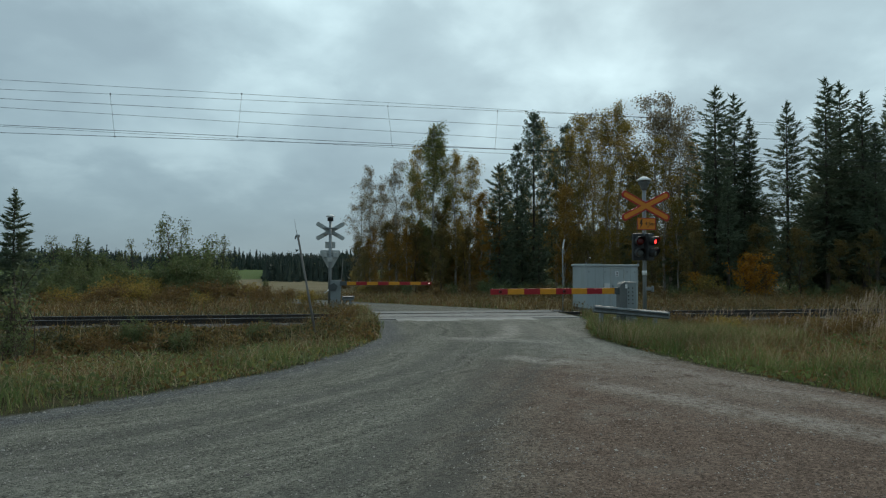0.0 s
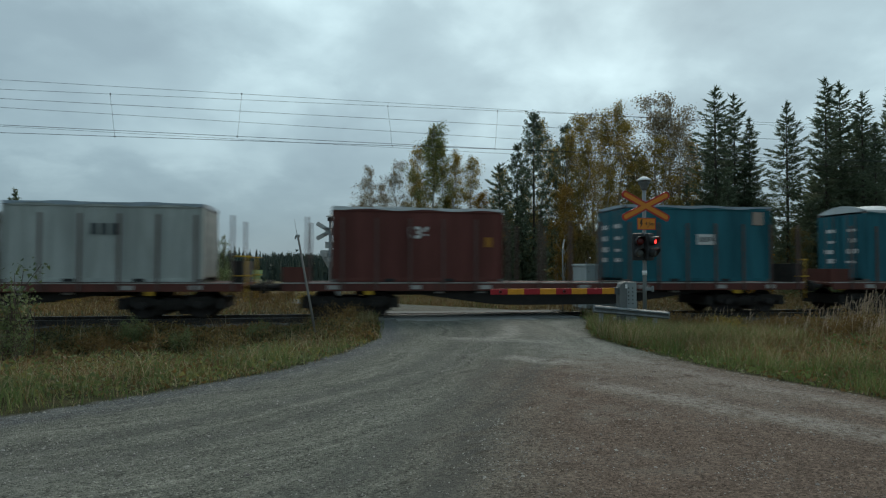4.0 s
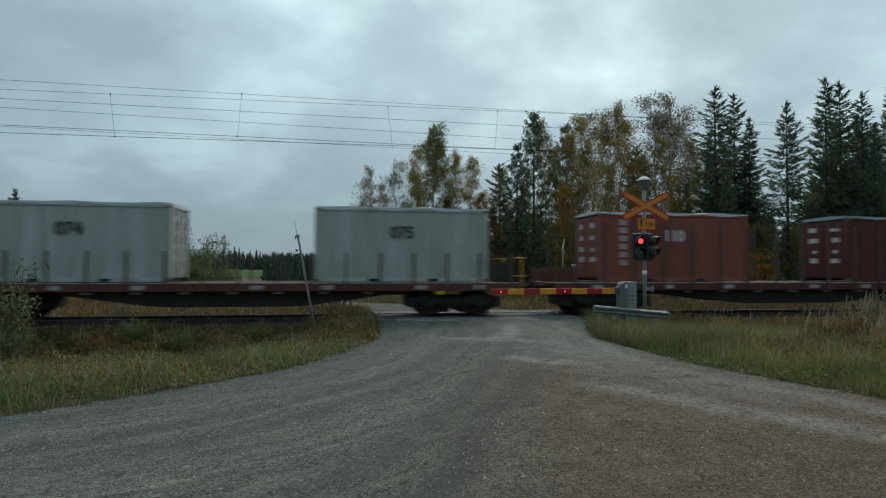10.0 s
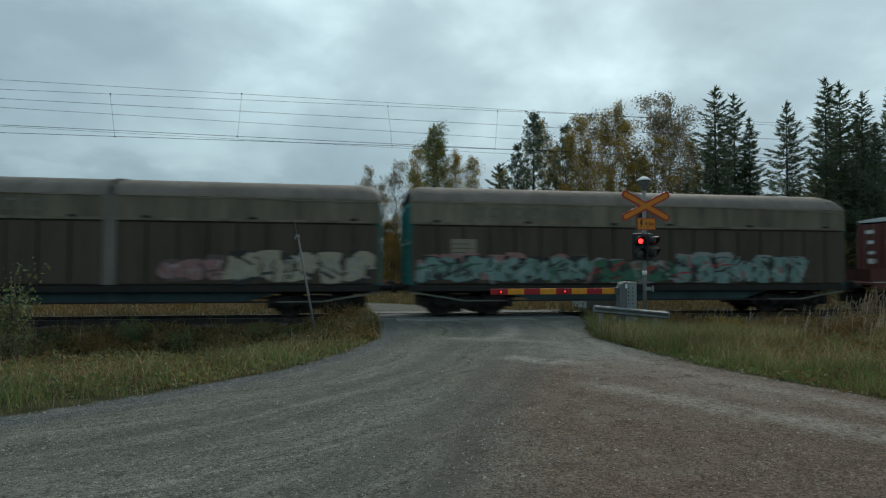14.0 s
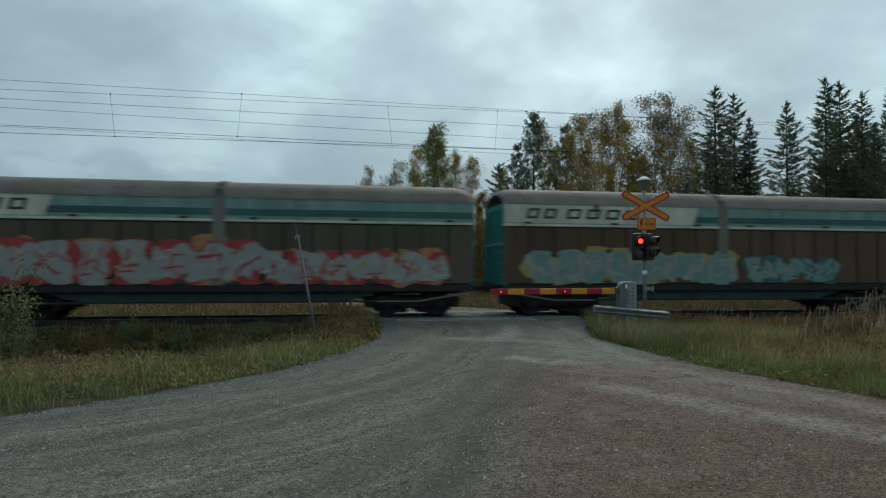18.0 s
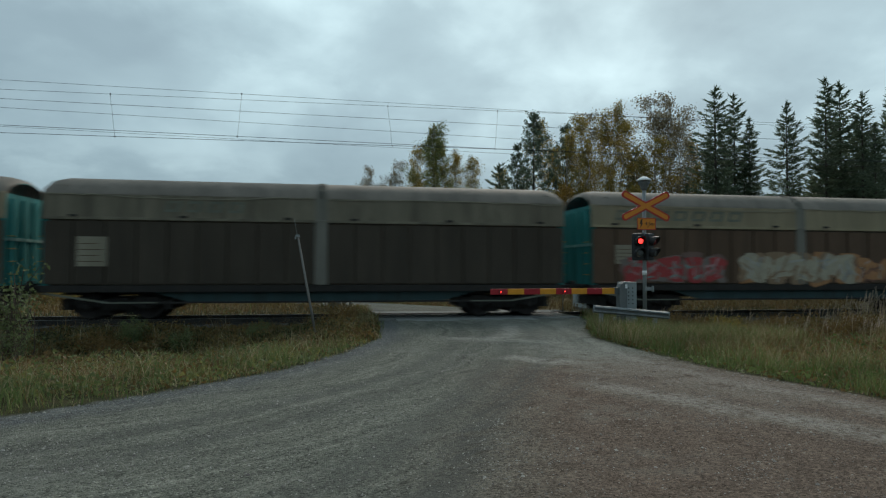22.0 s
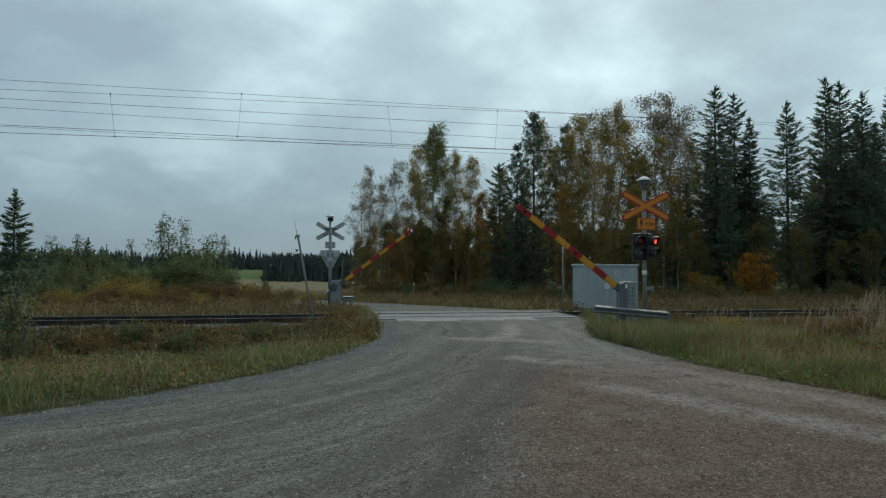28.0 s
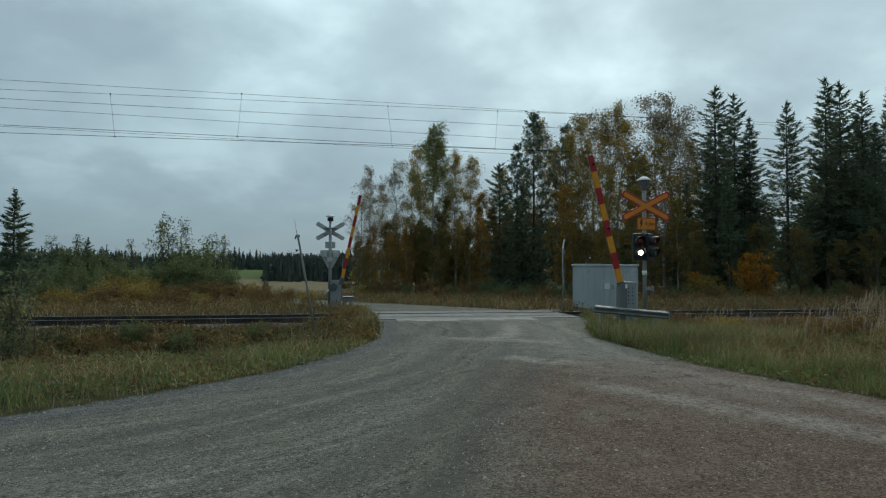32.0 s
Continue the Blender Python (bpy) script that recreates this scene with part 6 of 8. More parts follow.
def buffers(root, x, z=1.06):
    for sx in (-1, 1):
        for y in (-0.88, 0.88):
            bm = bmesh.new()
            tube(bm, (sx * (x - 0.5), y, z), (sx * (x - 0.08), y, z), 0.09, 0.08, 12)
            tube(bm, (sx * (x - 0.08), y, z), (sx * x, y, z), 0.22, 0.21, 16)
            part("buffer", bm, M_UNDER, root)
        bm = bmesh.new()
        box(bm, sx * (x - 0.55), sx * (x + 0.02), -0.09, 0.09, z - 0.16, z + 0.06, 0.02)
        part("coupler", bm, M_UNDER, root)


def make_locomotive(s):
    root = thing("locomotive", "cream and red electric locomotive with one raised pantograph", "locomotive", at=pose(s, TRACK, 0))
    MOVING.append((root, s, TRACK, 0.0))
    W = 1.54
    bm = bmesh.new()
    prism(bm, [(-9.0, 0.95), (9.0, 0.95), (9.03, 1.7), (9.0, 2.55), (8.74, 3.62), (8.5, 3.76), (-8.5, 3.76), (-8.74, 3.62), (-9.0, 2.55), (-9.03, 1.7)], -W, W)
    bmesh.ops.bevel(bm, geom=[e for e in bm.edges if abs(e.verts[0].co.x - e.verts[1].co.x) < 0.9 and abs(e.verts[0].co.y - e.verts[1].co.y) < 0.01 and abs(e.verts[0].co.x) > 8], offset=0.14, segments=3, affect="EDGES")
    part("body", bm, M_CREAM, root)
    bm = bmesh.new()
    profile(bm, [(-W + 0.02, 3.70), (-1.42, 3.82), (-1.1, 3.93), (-0.5, 3.99), (0.5, 3.99), (1.1, 3.93), (1.42, 3.82), (W - 0.02, 3.70)], -8.3, 8.3)
    part("roof", bm, M_ROOFGREY, root)
    for y in (-1, 1):
        def side(name, outline, mat, proud=0.006, label="", parent=root):
            bm = bmesh.new()
            prism(bm, outline if y < 0 else [(-a, b) for a, b in outline], min(y * W, y * (W + proud)), max(y * W, y * (W + proud)))
            return part(name, bm, mat, parent, label)
        side("skirt", [(-8.95, 0.92), (8.95, 0.92), (8.95, 1.62), (-8.95, 1.62)], M_LOCOGREY, 0.008, "dark blue-grey skirt")
        side("red_band", [(-8.96, 1.74), (-3.28, 1.74), (-2.88, 2.17), (-8.96, 2.17)], M_LOCORED, 0.006, "bright red side band")
        side("red_band", [(4.6, 1.74), (8.96, 1.74), (8.96, 2.17), (4.1, 2.17)], M_LOCORED, 0.006, "bright red side band")
        side("red_flash", [(-5.58, 2.21), (-2.86, 2.21), (-2.45, 2.62), (3.4, 2.62), (3.4, 3.09), (-1.9, 3.09), (-1.62, 3.30), (-1.6, 3.60), (-4.15, 3.60)], M_LOCORED, 0.006, "slanted red flash")
        side("red_flash", [(-6.7, 1.11), (-3.88, 1.11), (-3.3, 1.58), (-6.35, 1.58)], M_DULLRED, 0.012, "dulled red flash on the skirt")
        side("beige_panel", [(-3.18, 1.74), (3.2, 1.74), (2.7, 2.60), (-2.42, 2.60), (-2.85, 2.19)], M_BEIGE, 0.005, "dirty beige side panel")
        for k, x in enumerate((-4.23, -2.81, -1.27, 0.08, 1.45, 2.82)):
            for z in (2.72, 3.17):
                side("grille", [(x, z), (x + 1.15, z), (x + 1.15, z + 0.31), (x, z + 0.31)], M_GRILLE, 0.010)
        for z in (1.95, 2.32, 2.47, 3.56):
            side("rib", [(-6.3, z), (6.3, z), (6.3, z + 0.025), (-6.3, z + 0.025)], M_ROOFGREY, 0.012)
        for x in (-6.35, 5.9):
            for z in (2.55, 2.75, 2.95, 3.15, 3.35):
                side("step", [(x, z), (x + 0.42, z), (x + 0.42, z + 0.03), (x, z + 0.03)], M_LOCOGREY, 0.04)
        for x in (-5.72, 5.72):
            bm = bmesh.new()
            lathe(bm, [(0.34, y * W), (0.34, y * (W + 0.015))], 28, 0, (x, 0, 3.16), "Y")
            rim = part("round_window", bm, M_ROOFGREY, root)
            bm = bmesh.new()
            lathe(bm, [(0.30, y * (W + 0.015)), (0.30, y * (W + 0.02))], 28, 0, (x, 0, 3.16), "Y")
            part("pane", bm, M_GLASS_DARK, rim)
        for sx in (-1, 1):
            side("cab_window", [(sx * 8.86, 2.72), (sx * 7.44, 2.72), (sx * 7.44, 3.58), (sx * 8.66, 3.58)], M_GRILLE, 0.008)
            side("cab_pane", [(sx * 8.62, 2.80), (sx * 7.54, 2.80), (sx * 7.54, 3.50), (sx * 8.50, 3.50)], M_GLASS_PALE, 0.011)
            door = side("cab_door", [(sx * 7.34, 1.78), (sx * 6.62, 1.78), (sx * 6.62, 3.60), (sx * 7.34, 3.60)], M_CREAM, 0.014)
            side("handle", [(sx * 7.36, 2.5), (sx * 7.22, 2.5), (sx * 7.22, 2.54), (sx * 7.36, 2.54)], M_GRILLE, 0.03, parent=door)
            side("hazard_panel", [(sx * 8.93, 0.95), (sx * 8.36, 0.95), (sx * 8.36, 1.6), (sx * 8.93, 1.6)], M_HAZARD, 0.013, "yellow and black hazard panel")
            for z in (1.0, 1.3):
                side("hazard_stripe", [(sx * 8.92, z), (sx * 8.92, z + 0.13), (sx * 8.37, z + 0.27), (sx * 8.37, z + 0.14)], M_GRILLE, 0.016)
            side("red_band", [(sx * 8.96, 2.175), (sx * 8.6, 2.175), (sx * 8.6, 2.58), (sx * 8.93, 2.58)], M_LOCORED, 0.0065, "red corner of the front band")
        # emblem: a doubled chevron and a doubled hooked band
        for a, b in ((0.0, 0.17), (0.27, 0.44)):
            side("emblem_bar", [(2.62 + a, 2.66), (2.62 + b, 2.66), (3.5 + b * 0.4, 1.78), (3.5 + a * 0.4 - 0.1, 1.78)], M_LOCORED, 0.018, "red emblem stripe")
            side("emblem_bar", [(3.55 + a * 0.4, 1.78), (3.72 + a * 0.4, 1.78), (4.36 + a, 2.62), (4.19 + a, 2.62)], M_LOCORED, 0.019, "red emblem stripe")
        for z0, z1, x1 in ((2.92, 3.10, 5.1), (2.66, 2.84, 4.95)):
            side("emblem_bar", [(3.95, z0), (x1, z0), (x1 + 0.22, z0 + 0.06), (x1 + 0.1, z1), (4.05, z1)], M_LOCORED, 0.018, "red emblem stripe")
        side("emblem_bar", [(5.1, 3.09), (5.45, 2.97), (5.6, 2.72), (5.6, 2.5), (5.42, 2.3), (5.1, 2.24), (5.1, 2.42), (5.3, 2.48), (5.4, 2.6), (5.38, 2.74), (5.25, 2.86), (5.1, 2.92)], M_LOCORED, 0.02, "red emblem stripe")
        side("emblem_bar", [(4.3, 2.24), (5.12, 2.24), (5.12, 2.42), (4.45, 2.42)], M_LOCORED, 0.0195, "red emblem stripe")
        for x in (4.55, 4.85):
            side("emblem_bar", [(x, 2.24), (x + 0.17, 2.24), (x + 0.62, 1.76), (x + 0.45, 1.76)], M_LOCORED, 0.0185, "red emblem stripe")
    # fronts
    for sx in (-1, 1):
        def front(name, y0, y1, z0, z1, mat, proud=0.02, label=""):
            bm = bmesh.new()
            def xe(z):
                return 9.03 if z < 1.8 else (9.03 - (z - 1.7) * 0.035 if z < 2.55 else 9.0 - (z - 2.55) * 0.243)
            vs = []
            for dx in (-0.02, proud):
                vs.append([bm.verts.new((sx * (xe(z) + dx), y, z)) for y, z in ((y0, z0), (y1, z0), (y1, z1), (y0, z1))])
            a, b = vs
            bm.faces.new(b)
            bm.faces.new(a[::-1])
            for i in range(4):
                bm.faces.new((a[i], a[(i + 1) % 4], b[(i + 1) % 4], b[i]))
            bmesh.ops.recalc_face_normals(bm, faces=bm.faces[:])
            return part(name, bm, mat, root, label)
        front("front_band", -1.5, 1.5, 1.95, 2.5, M_LOCORED, 0.012, "red front band")
        front("front_band", -1.5, 1.5, 1.52, 1.92, M_GREEN, 0.012, "green front band")
        front("front_band", -1.5, 1.5, 1.0, 1.45, M_HAZARD, 0.012, "yellow and black hazard front")
        for y0, y1 in ((-1.32, -0.04), (0.04, 1.32)):
            front("windscreen", y0, y1, 2.72, 3.52, M_GLASS_DARK, 0.015)
        for y in (-1.05, 1.05):
            bm = bmesh.new()
            tube(bm, (sx * 9.0, y, 1.78), (sx * 9.09, y, 1.78), 0.15, seg=16)
            lamp_ob = part("headlamp", bm, M_ROOFGREY, root)
            bm = bmesh.new()
            tube(bm, (sx * 9.09, y, 1.78), (sx * 9.105, y, 1.78), 0.12, seg=16)
            part("lens", bm, M_HEADLIGHT if sx > 0 else M_GLASS_DARK, lamp_ob, "lit warm headlamp lens" if sx > 0 else "")
        bm = bmesh.new()
        profile(bm, [(-1.0, 3.85), (-0.92, 4.08), (-0.7, 4.16), (0.7, 4.16), (0.92, 4.08), (1.0, 3.85)], min(sx * 7.0, sx * 8.35), max(sx * 7.0, sx * 8.35))
        part("cooling_unit", bm, M_LOCOGREY, root)
        bm = bmesh.new()
        box(bm, sx * 8.3 - 0.1, sx * 8.3 + 0.1, -0.16, 0.16, 3.8, 4.12, 0.03)
        lamp_ob = part("top_lamp", bm, M_GRILLE, root)
        if sx > 0:
            bm = bmesh.new()
            tube(bm, (8.4, 0, 3.98), (8.42, 0, 3.98), 0.11, seg=14)
            part("lens", bm, M_HEADLIGHT, lamp_ob, "lit warm top lamp lens")
        bm = bmesh.new()
        tube(bm, (sx * 8.2, 0.5, 4.15), (sx * 8.2, 0.5, 4.4), 0.05, seg=8)
        part("horn", bm, M_GRILLE, root)
        bm = bmesh.new()
        prism(bm, [(sx * 8.9, 0.2), (sx * 9.2, 0.2), (sx * 9.1, 0.5), (sx * 8.9, 0.95)], -1.2, 1.2)
        part("snow_plough", bm, M_UNDER, root)
    # roof gear
    bm = bmesh.new()
    box(bm, -1.35, 1.3, -1.3, 1.3, 3.75, 4.1, 0.04)
    deck = part("raised_roof", bm, M_ROOFGREY, root)
    for y in (-1.302, 1.302):
        for x in (-1.25, 0.1):
            bm = bmesh.new()
            box(bm, x, x + 1.1, min(y, y * 1.005), max(y, y * 1.005), 3.80, 4.03)
            part("grille", bm, M_GRILLE, deck)
    for x in (-2.69, 1.5):
        bm = bmesh.new()
        profile(bm, [(-1.15, 3.8), (-1.1, 4.38), (-0.9, 4.5), (0.9, 4.5), (1.1, 4.38), (1.15, 3.8)], x, x + 1.2)
        unit = part("ventilator", bm, M_ROOFGREY, root)
        for k in range(6):
            bm = bmesh.new()
            box(bm, x + 0.06, x + 1.14, -1.2, -1.09, 4.0 + k * 0.065, 4.03 + k * 0.065)
            part("louvre", bm, M_CREAM, unit, "pale louvre slat")
    # frames of bar over the ventilators and posts between
    for x0, x1 in ((-3.3, -0.6), (0.95, 3.3)):
        bm = bmesh.new()
        tube(bm, (x0, -0.75, 4.70), (x1, -0.75, 4.66), 0.022, seg=6)
        for x in (x0, x1):
            tube(bm, (x, -0.75, 3.9), (x, -0.75, 4.70), 0.05, seg=8)
        part("bus_bar", bm, M_BRASS, root, "grey bar on two posts")
    for x in (-4.25, 0.35):
        bm = bmesh.new()
        tube(bm, (x, -0.6, 3.95), (x, -0.6, 4.42), 0.06, seg=8)
        box(bm, x - 0.24, x + 0.24, -0.8, -0.4, 4.38, 4.55, 0.03)
        part("switch_gear", bm, M_GRILLE, root, "dark roof switch on a post")
    for x in (-4.0, -3.2, -0.3, 0.6, 3.0, 3.6):
        bm = bmesh.new()
        for k in range(5):
            lathe(bm, [(0.05, 0), (0.095, 0.02), (0.05, 0.06)], 12, 0, (x, -0.4, 3.95 + k * 0.075))
        part("insulator", bm, M_DULLRED, root)
    bm = bmesh.new()
    for a, b in (((-4.0, -0.4, 4.34), (-3.2, -0.4, 4.34)), ((-3.2, -0.4, 4.34), (-2.9, -0.4, 4.62)), ((-2.9, -0.4, 4.62), (-0.3, -0.4, 4.62)), ((-0.3, -0.4, 4.34), (0.6, -0.4, 4.34)), ((0.6, -0.4, 4.34), (1.0, -0.4, 4.6)), ((1.0, -0.4, 4.6), (3.0, -0.4, 4.56)), ((3.0, -0.4, 4.34), (3.6, -0.4, 4.34))):
        tube(bm, a, b, 0.02, seg=6)
    part("roof_conductor", bm, M_BRASS, root)
    for c, knee, top in ((-5.06, 4.95, 6.18), (4.6, 4.32, 4.42)):
        bm = bmesh.new()
        for y in (-0.55, 0.55):
            box(bm, c - 0.72, c + 0.72, y - 0.05, y + 0.05, 4.2, 4.32, 0.01)
        for x in (-0.7, 0.7):
            box(bm, c + x - 0.05, c + x + 0.05, -0.6, 0.6, 4.2, 4.3, 0.01)
            for y in (-0.5, 0.5):
                tube(bm, (c + x, y, 3.9), (c + x, y, 4.2), 0.06, seg=10)
        panto = part("pantograph", bm, M_GRILLE, root, "raised diamond pantograph" if top > 5 else "folded pantograph")
        reach = 1.25 if top > 5 else 1.9
        for sx in (-1, 1):
            for y in (-0.45, 0.45):
                bm = bmesh.new()
                tube(bm, (c + sx * 0.6, y, 4.3), (c + sx * reach, y * 0.9, knee), 0.03, seg=8)
                part("lower_arm", bm, M_BRASS, panto)
                bm = bmesh.new()
                tube(bm, (c + sx * reach, y * 0.9, knee), (c + sx * 0.12, y * 1.2, top), 0.022, seg=8)
                part("upper_arm", bm, M_BRASS, panto)
            bm = bmesh.new()
            tube(bm, (c + sx * reach, -0.45, knee), (c + sx * reach, 0.45, knee), 0.03, seg=8)
            part("knee_bar", bm, M_BRASS, panto)
        for sx in (-0.22, 0.22):
            bm = bmesh.new()
            for a, b in (((-0.95, top - 0.12), (-0.7, top + 0.03)), ((-0.7, top + 0.03), (0.7, top + 0.03)), ((0.7, top + 0.03), (0.95, top - 0.12))):
                tube(bm, (c + sx, a[0], a[1]), (c + sx, b[0], b[1]), 0.03, seg=8)
            part("contact_strip", bm, M_GRILLE, panto)
    bm = bmesh.new()
    box(bm, -2.75, -0.4, -1.3, 1.3, 0.28, 0.93, 0.04)
    part("equipment_box", bm, M_UNDER, root)
    bm = bmesh.new()
    box(bm, -0.2, 2.75, -1.3, 1.3, 0.36, 0.93, 0.04)
    part("equipment_box", bm, M_UNDER, root)
    buffers(root, 9.48)
    running_gear(root, (-5.0, 5.0), 1.45, 0.625, s)
    return root


make_locomotive(-27.47)

M_WAGRED = paint("oxide_red_wagon_paint", (0.137, 0.052, 0.042), (0.065, 0.046, 0.035), 0.5)
M_DECK = material("worn_pale_deck_edge", (0.40, 0.39, 0.37), 0.8, 0, 0.25, 2, 40, 0.1, (0.2, 0.16, 0.13), 0.5)
M_STAKE = material("dull_steel_stake", (0.15, 0.135, 0.128), 0.7, 0.2, 0.2, 4, 40, 0.05)
M_STAKE_RUST = material("rusty_steel_stake", (0.125, 0.080, 0.070), 0.75, 0.1, 0.25, 4, 40, 0.05)
M_YELLOW = paint("yellow_handrail_paint", (0.55, 0.33, 0.03))


def make_flat_wagon(stake_top):
    """A bogie flat wagon with a fish-belly beam, side stakes and end gear, built at the origin."""
    root = thing("flat_wagon", "oxide-red bogie flat wagon with dark side stakes", "railway wagon", "wagons of the train")
    for y in (-1, 1):
        bm = bmesh.new()
        box(bm, -9.9, 9.9, min(y * 1.28, y * 1.36), max(y * 1.28, y * 1.36), 0.93, 1.19, 0.01)
        sill = part("side_sill", bm, M_WAGRED, root)
        bm = bmesh.new()
        box(bm, -9.9, 9.9, min(y * 1.25, y * 1.37), max(y * 1.25, y * 1.37), 1.19, 1.225)
        part("deck_edge", bm, M_DECK, sill, "pale worn deck edge")
        for x in (-8.4, -5.6, -3.1, 0.6, 2.9, 6.1, 8.2):
            bm = bmesh.new()
            box(bm, x, x + 0.42, min(y * 1.36, y * 1.366), max(y * 1.36, y * 1.366), 0.99, 1.13)
            part("marking_plate", bm, M_DECK, sill, "pale marking panel")
        for x in (-7.0, 7.0):
            bm = bmesh.new()
            box(bm, x - 0.15, x + 0.15, min(y * 1.30, y * 1.40), max(y * 1.30, y * 1.40), 0.80, 0.93, 0.01)
            part("tie_hook", bm, M_YELLOW, root, "yellow lashing bracket")
        bm = bmesh.new()
        prism(bm, [(-6.6, 0.93), (-5.7, 0.86), (-2.6, 0.44), (-1.8, 0.40), (1.8, 0.40), (2.6, 0.44), (5.7, 0.86), (6.6, 0.93)], y * 1.0 - 0.05, y * 1.0 + 0.05)
        beam = part("belly_beam", bm, M_UNDER, root, "black fish-belly beam")
        for x in (-4.5, -3.0, -1.5, 0.0, 1.5, 3.0, 4.5):
            bm = bmesh.new()
            box(bm, x - 0.16, x + 0.16, min(y * 1.05, y * 1.2), max(y * 1.05, y * 1.2), 0.84, 0.90, 0.01)
            part("cleat", bm, M_DECK, beam)
        for k in range(-8, 9):
            bm = bmesh.new()
            x = k * 1.165 + 0.25
            box(bm, x - 0.036, x + 0.036, min(y * 1.37, y * 1.44), max(y * 1.37, y * 1.44), 0.95, stake_top, 0.01)
            part("stake", bm, M_STAKE_RUST, root)
    bm = bmesh.new()
    box(bm, -9.9, 9.9, -1.26, 1.26, 1.10, 1.20)
    part("deck", bm, M_WAGRED, root, "worn wooden wagon deck")
    bm = bmesh.new()
    box(bm, -7.4, 7.4, -0.25, 0.25, 0.75, 1.10)
    box(bm, -0.4, 0.4, -0.95, 0.95, 0.55, 1.0)
    part("centre_sill", bm, M_UNDER, root)
    bm = bmesh.new()
    tube(bm, (2.4, 0.3, 0.72), (3.6, 0.3, 0.72), 0.2, seg=14)
    part("air_tank", bm, M_UNDER, root)
    # end board at one end, brake platform with yellow rails at the other
    bm = bmesh.new()
    box(bm, -9.9, -9.0, -1.2, -1.14, 1.22, 1.75, 0.01)
    box(bm, -9.9, -9.84, -1.2, 1.2, 1.22, 1.75, 0.01)
    part("end_board", bm, M_WAGRED, root, "low oxide-red end board")
    bm = bmesh.new()
    box(bm, 9.55, 9.9, -1.2, 1.2, 1.22, 1.95, 0.01)
    part("brake_stand", bm, M_UNDER, root, "dark brake stand")
    for y in (-1.25, 1.25):
        for z in (1.45, 2.1):
            bm = bmesh.new()
            tube(bm, (9.6, y, z), (10.15, y, z), 0.025, seg=8)
            part("handrail", bm, M_YELLOW, root, "yellow handrail")
        bm = bmesh.new()
        tube(bm, (10.0, y, 0.6), (10.0, y, 2.12), 0.03, seg=8)
        part("handrail", bm, M_YELLOW, root, "yellow handrail")
    buffers(root, 10.5)
    running_gear(root, (-7.6, 7.6), 0.9, 0.46, 0)
    return root


def place_flat_wagons():
    tall, short = make_flat_wagon(3.45), make_flat_wagon(2.25)
    tagged(short, "oxide-red bogie flat wagon with short dark stakes")
    first = {True: tall, False: short}
    used = set()
    for k in range(10):
        s = -47.45 - 21.05 * k
        kind = k not in (4, 7)
        ob = first[kind] if kind not in used else copy_thing(first[kind], pose(s, TRACK, 0))
        ob.matrix_basis = pose(s, TRACK, 0)
        used.add(kind)
        MOVING.append((ob, s, TRACK, 0.0))


place_flat_wagons()

C_BLUE = paint("teal_blue_container_paint", (0.029, 0.150, 0.189), (0.016, 0.072, 0.088), 0.5)
C_RED = paint("faded_red_container_paint", (0.305, 0.105, 0.080), (0.162, 0.068, 0.049), 0.5)
C_MAROON = paint("maroon_container_paint", (0.140, 0.050, 0.043), (0.095, 0.038, 0.029), 0.5)
C_GREY = paint("pale_grey_container_paint", (0.445, 0.485, 0.462), (0.255, 0.270, 0.236), 0.4)
C_TARP_W = material("pale_tarpaulin", (0.62, 0.66, 0.67), 0.6, 0, 0.1, 2, 30, 0.3)
C_TARP_B = material("grey_blue_tarpaulin", (0.33, 0.41, 0.47), 0.6, 0, 0.15, 2, 30, 0.3)
C_TARP_BLUE = material("faded_blue_tarpaulin", (0.13, 0.22, 0.36), 0.6, 0, 0.2, 2, 30, 0.3)
C_MARK = material("white_stencil_paint", (0.68, 0.69, 0.67), 0.6, 0, 0.12, 6, 40, 0.0)
C_FADED = material("faded_stencil_paint", (0.46, 0.40, 0.37), 0.6, 0, 0.2, 6, 40, 0.0, (0.3, 0.2, 0.17), 0.6)
C_DARKMARK = material("dark_stencil_paint", (0.06, 0.075, 0.08), 0.6, 0, 0.12, 6, 40, 0.0)
C_ORANGE = paint("orange_yellow_strip", (0.46, 0.20, 0.03))
C_PALE_STRIP = paint("pale_worn_strip", (0.50, 0.40, 0.33))
C_POST_RED = paint("red_corner_post", (0.42, 0.03, 0.035))
C_LOGO = material("pale_panel_print", (0.10, 0.11, 0.12), 0.6)


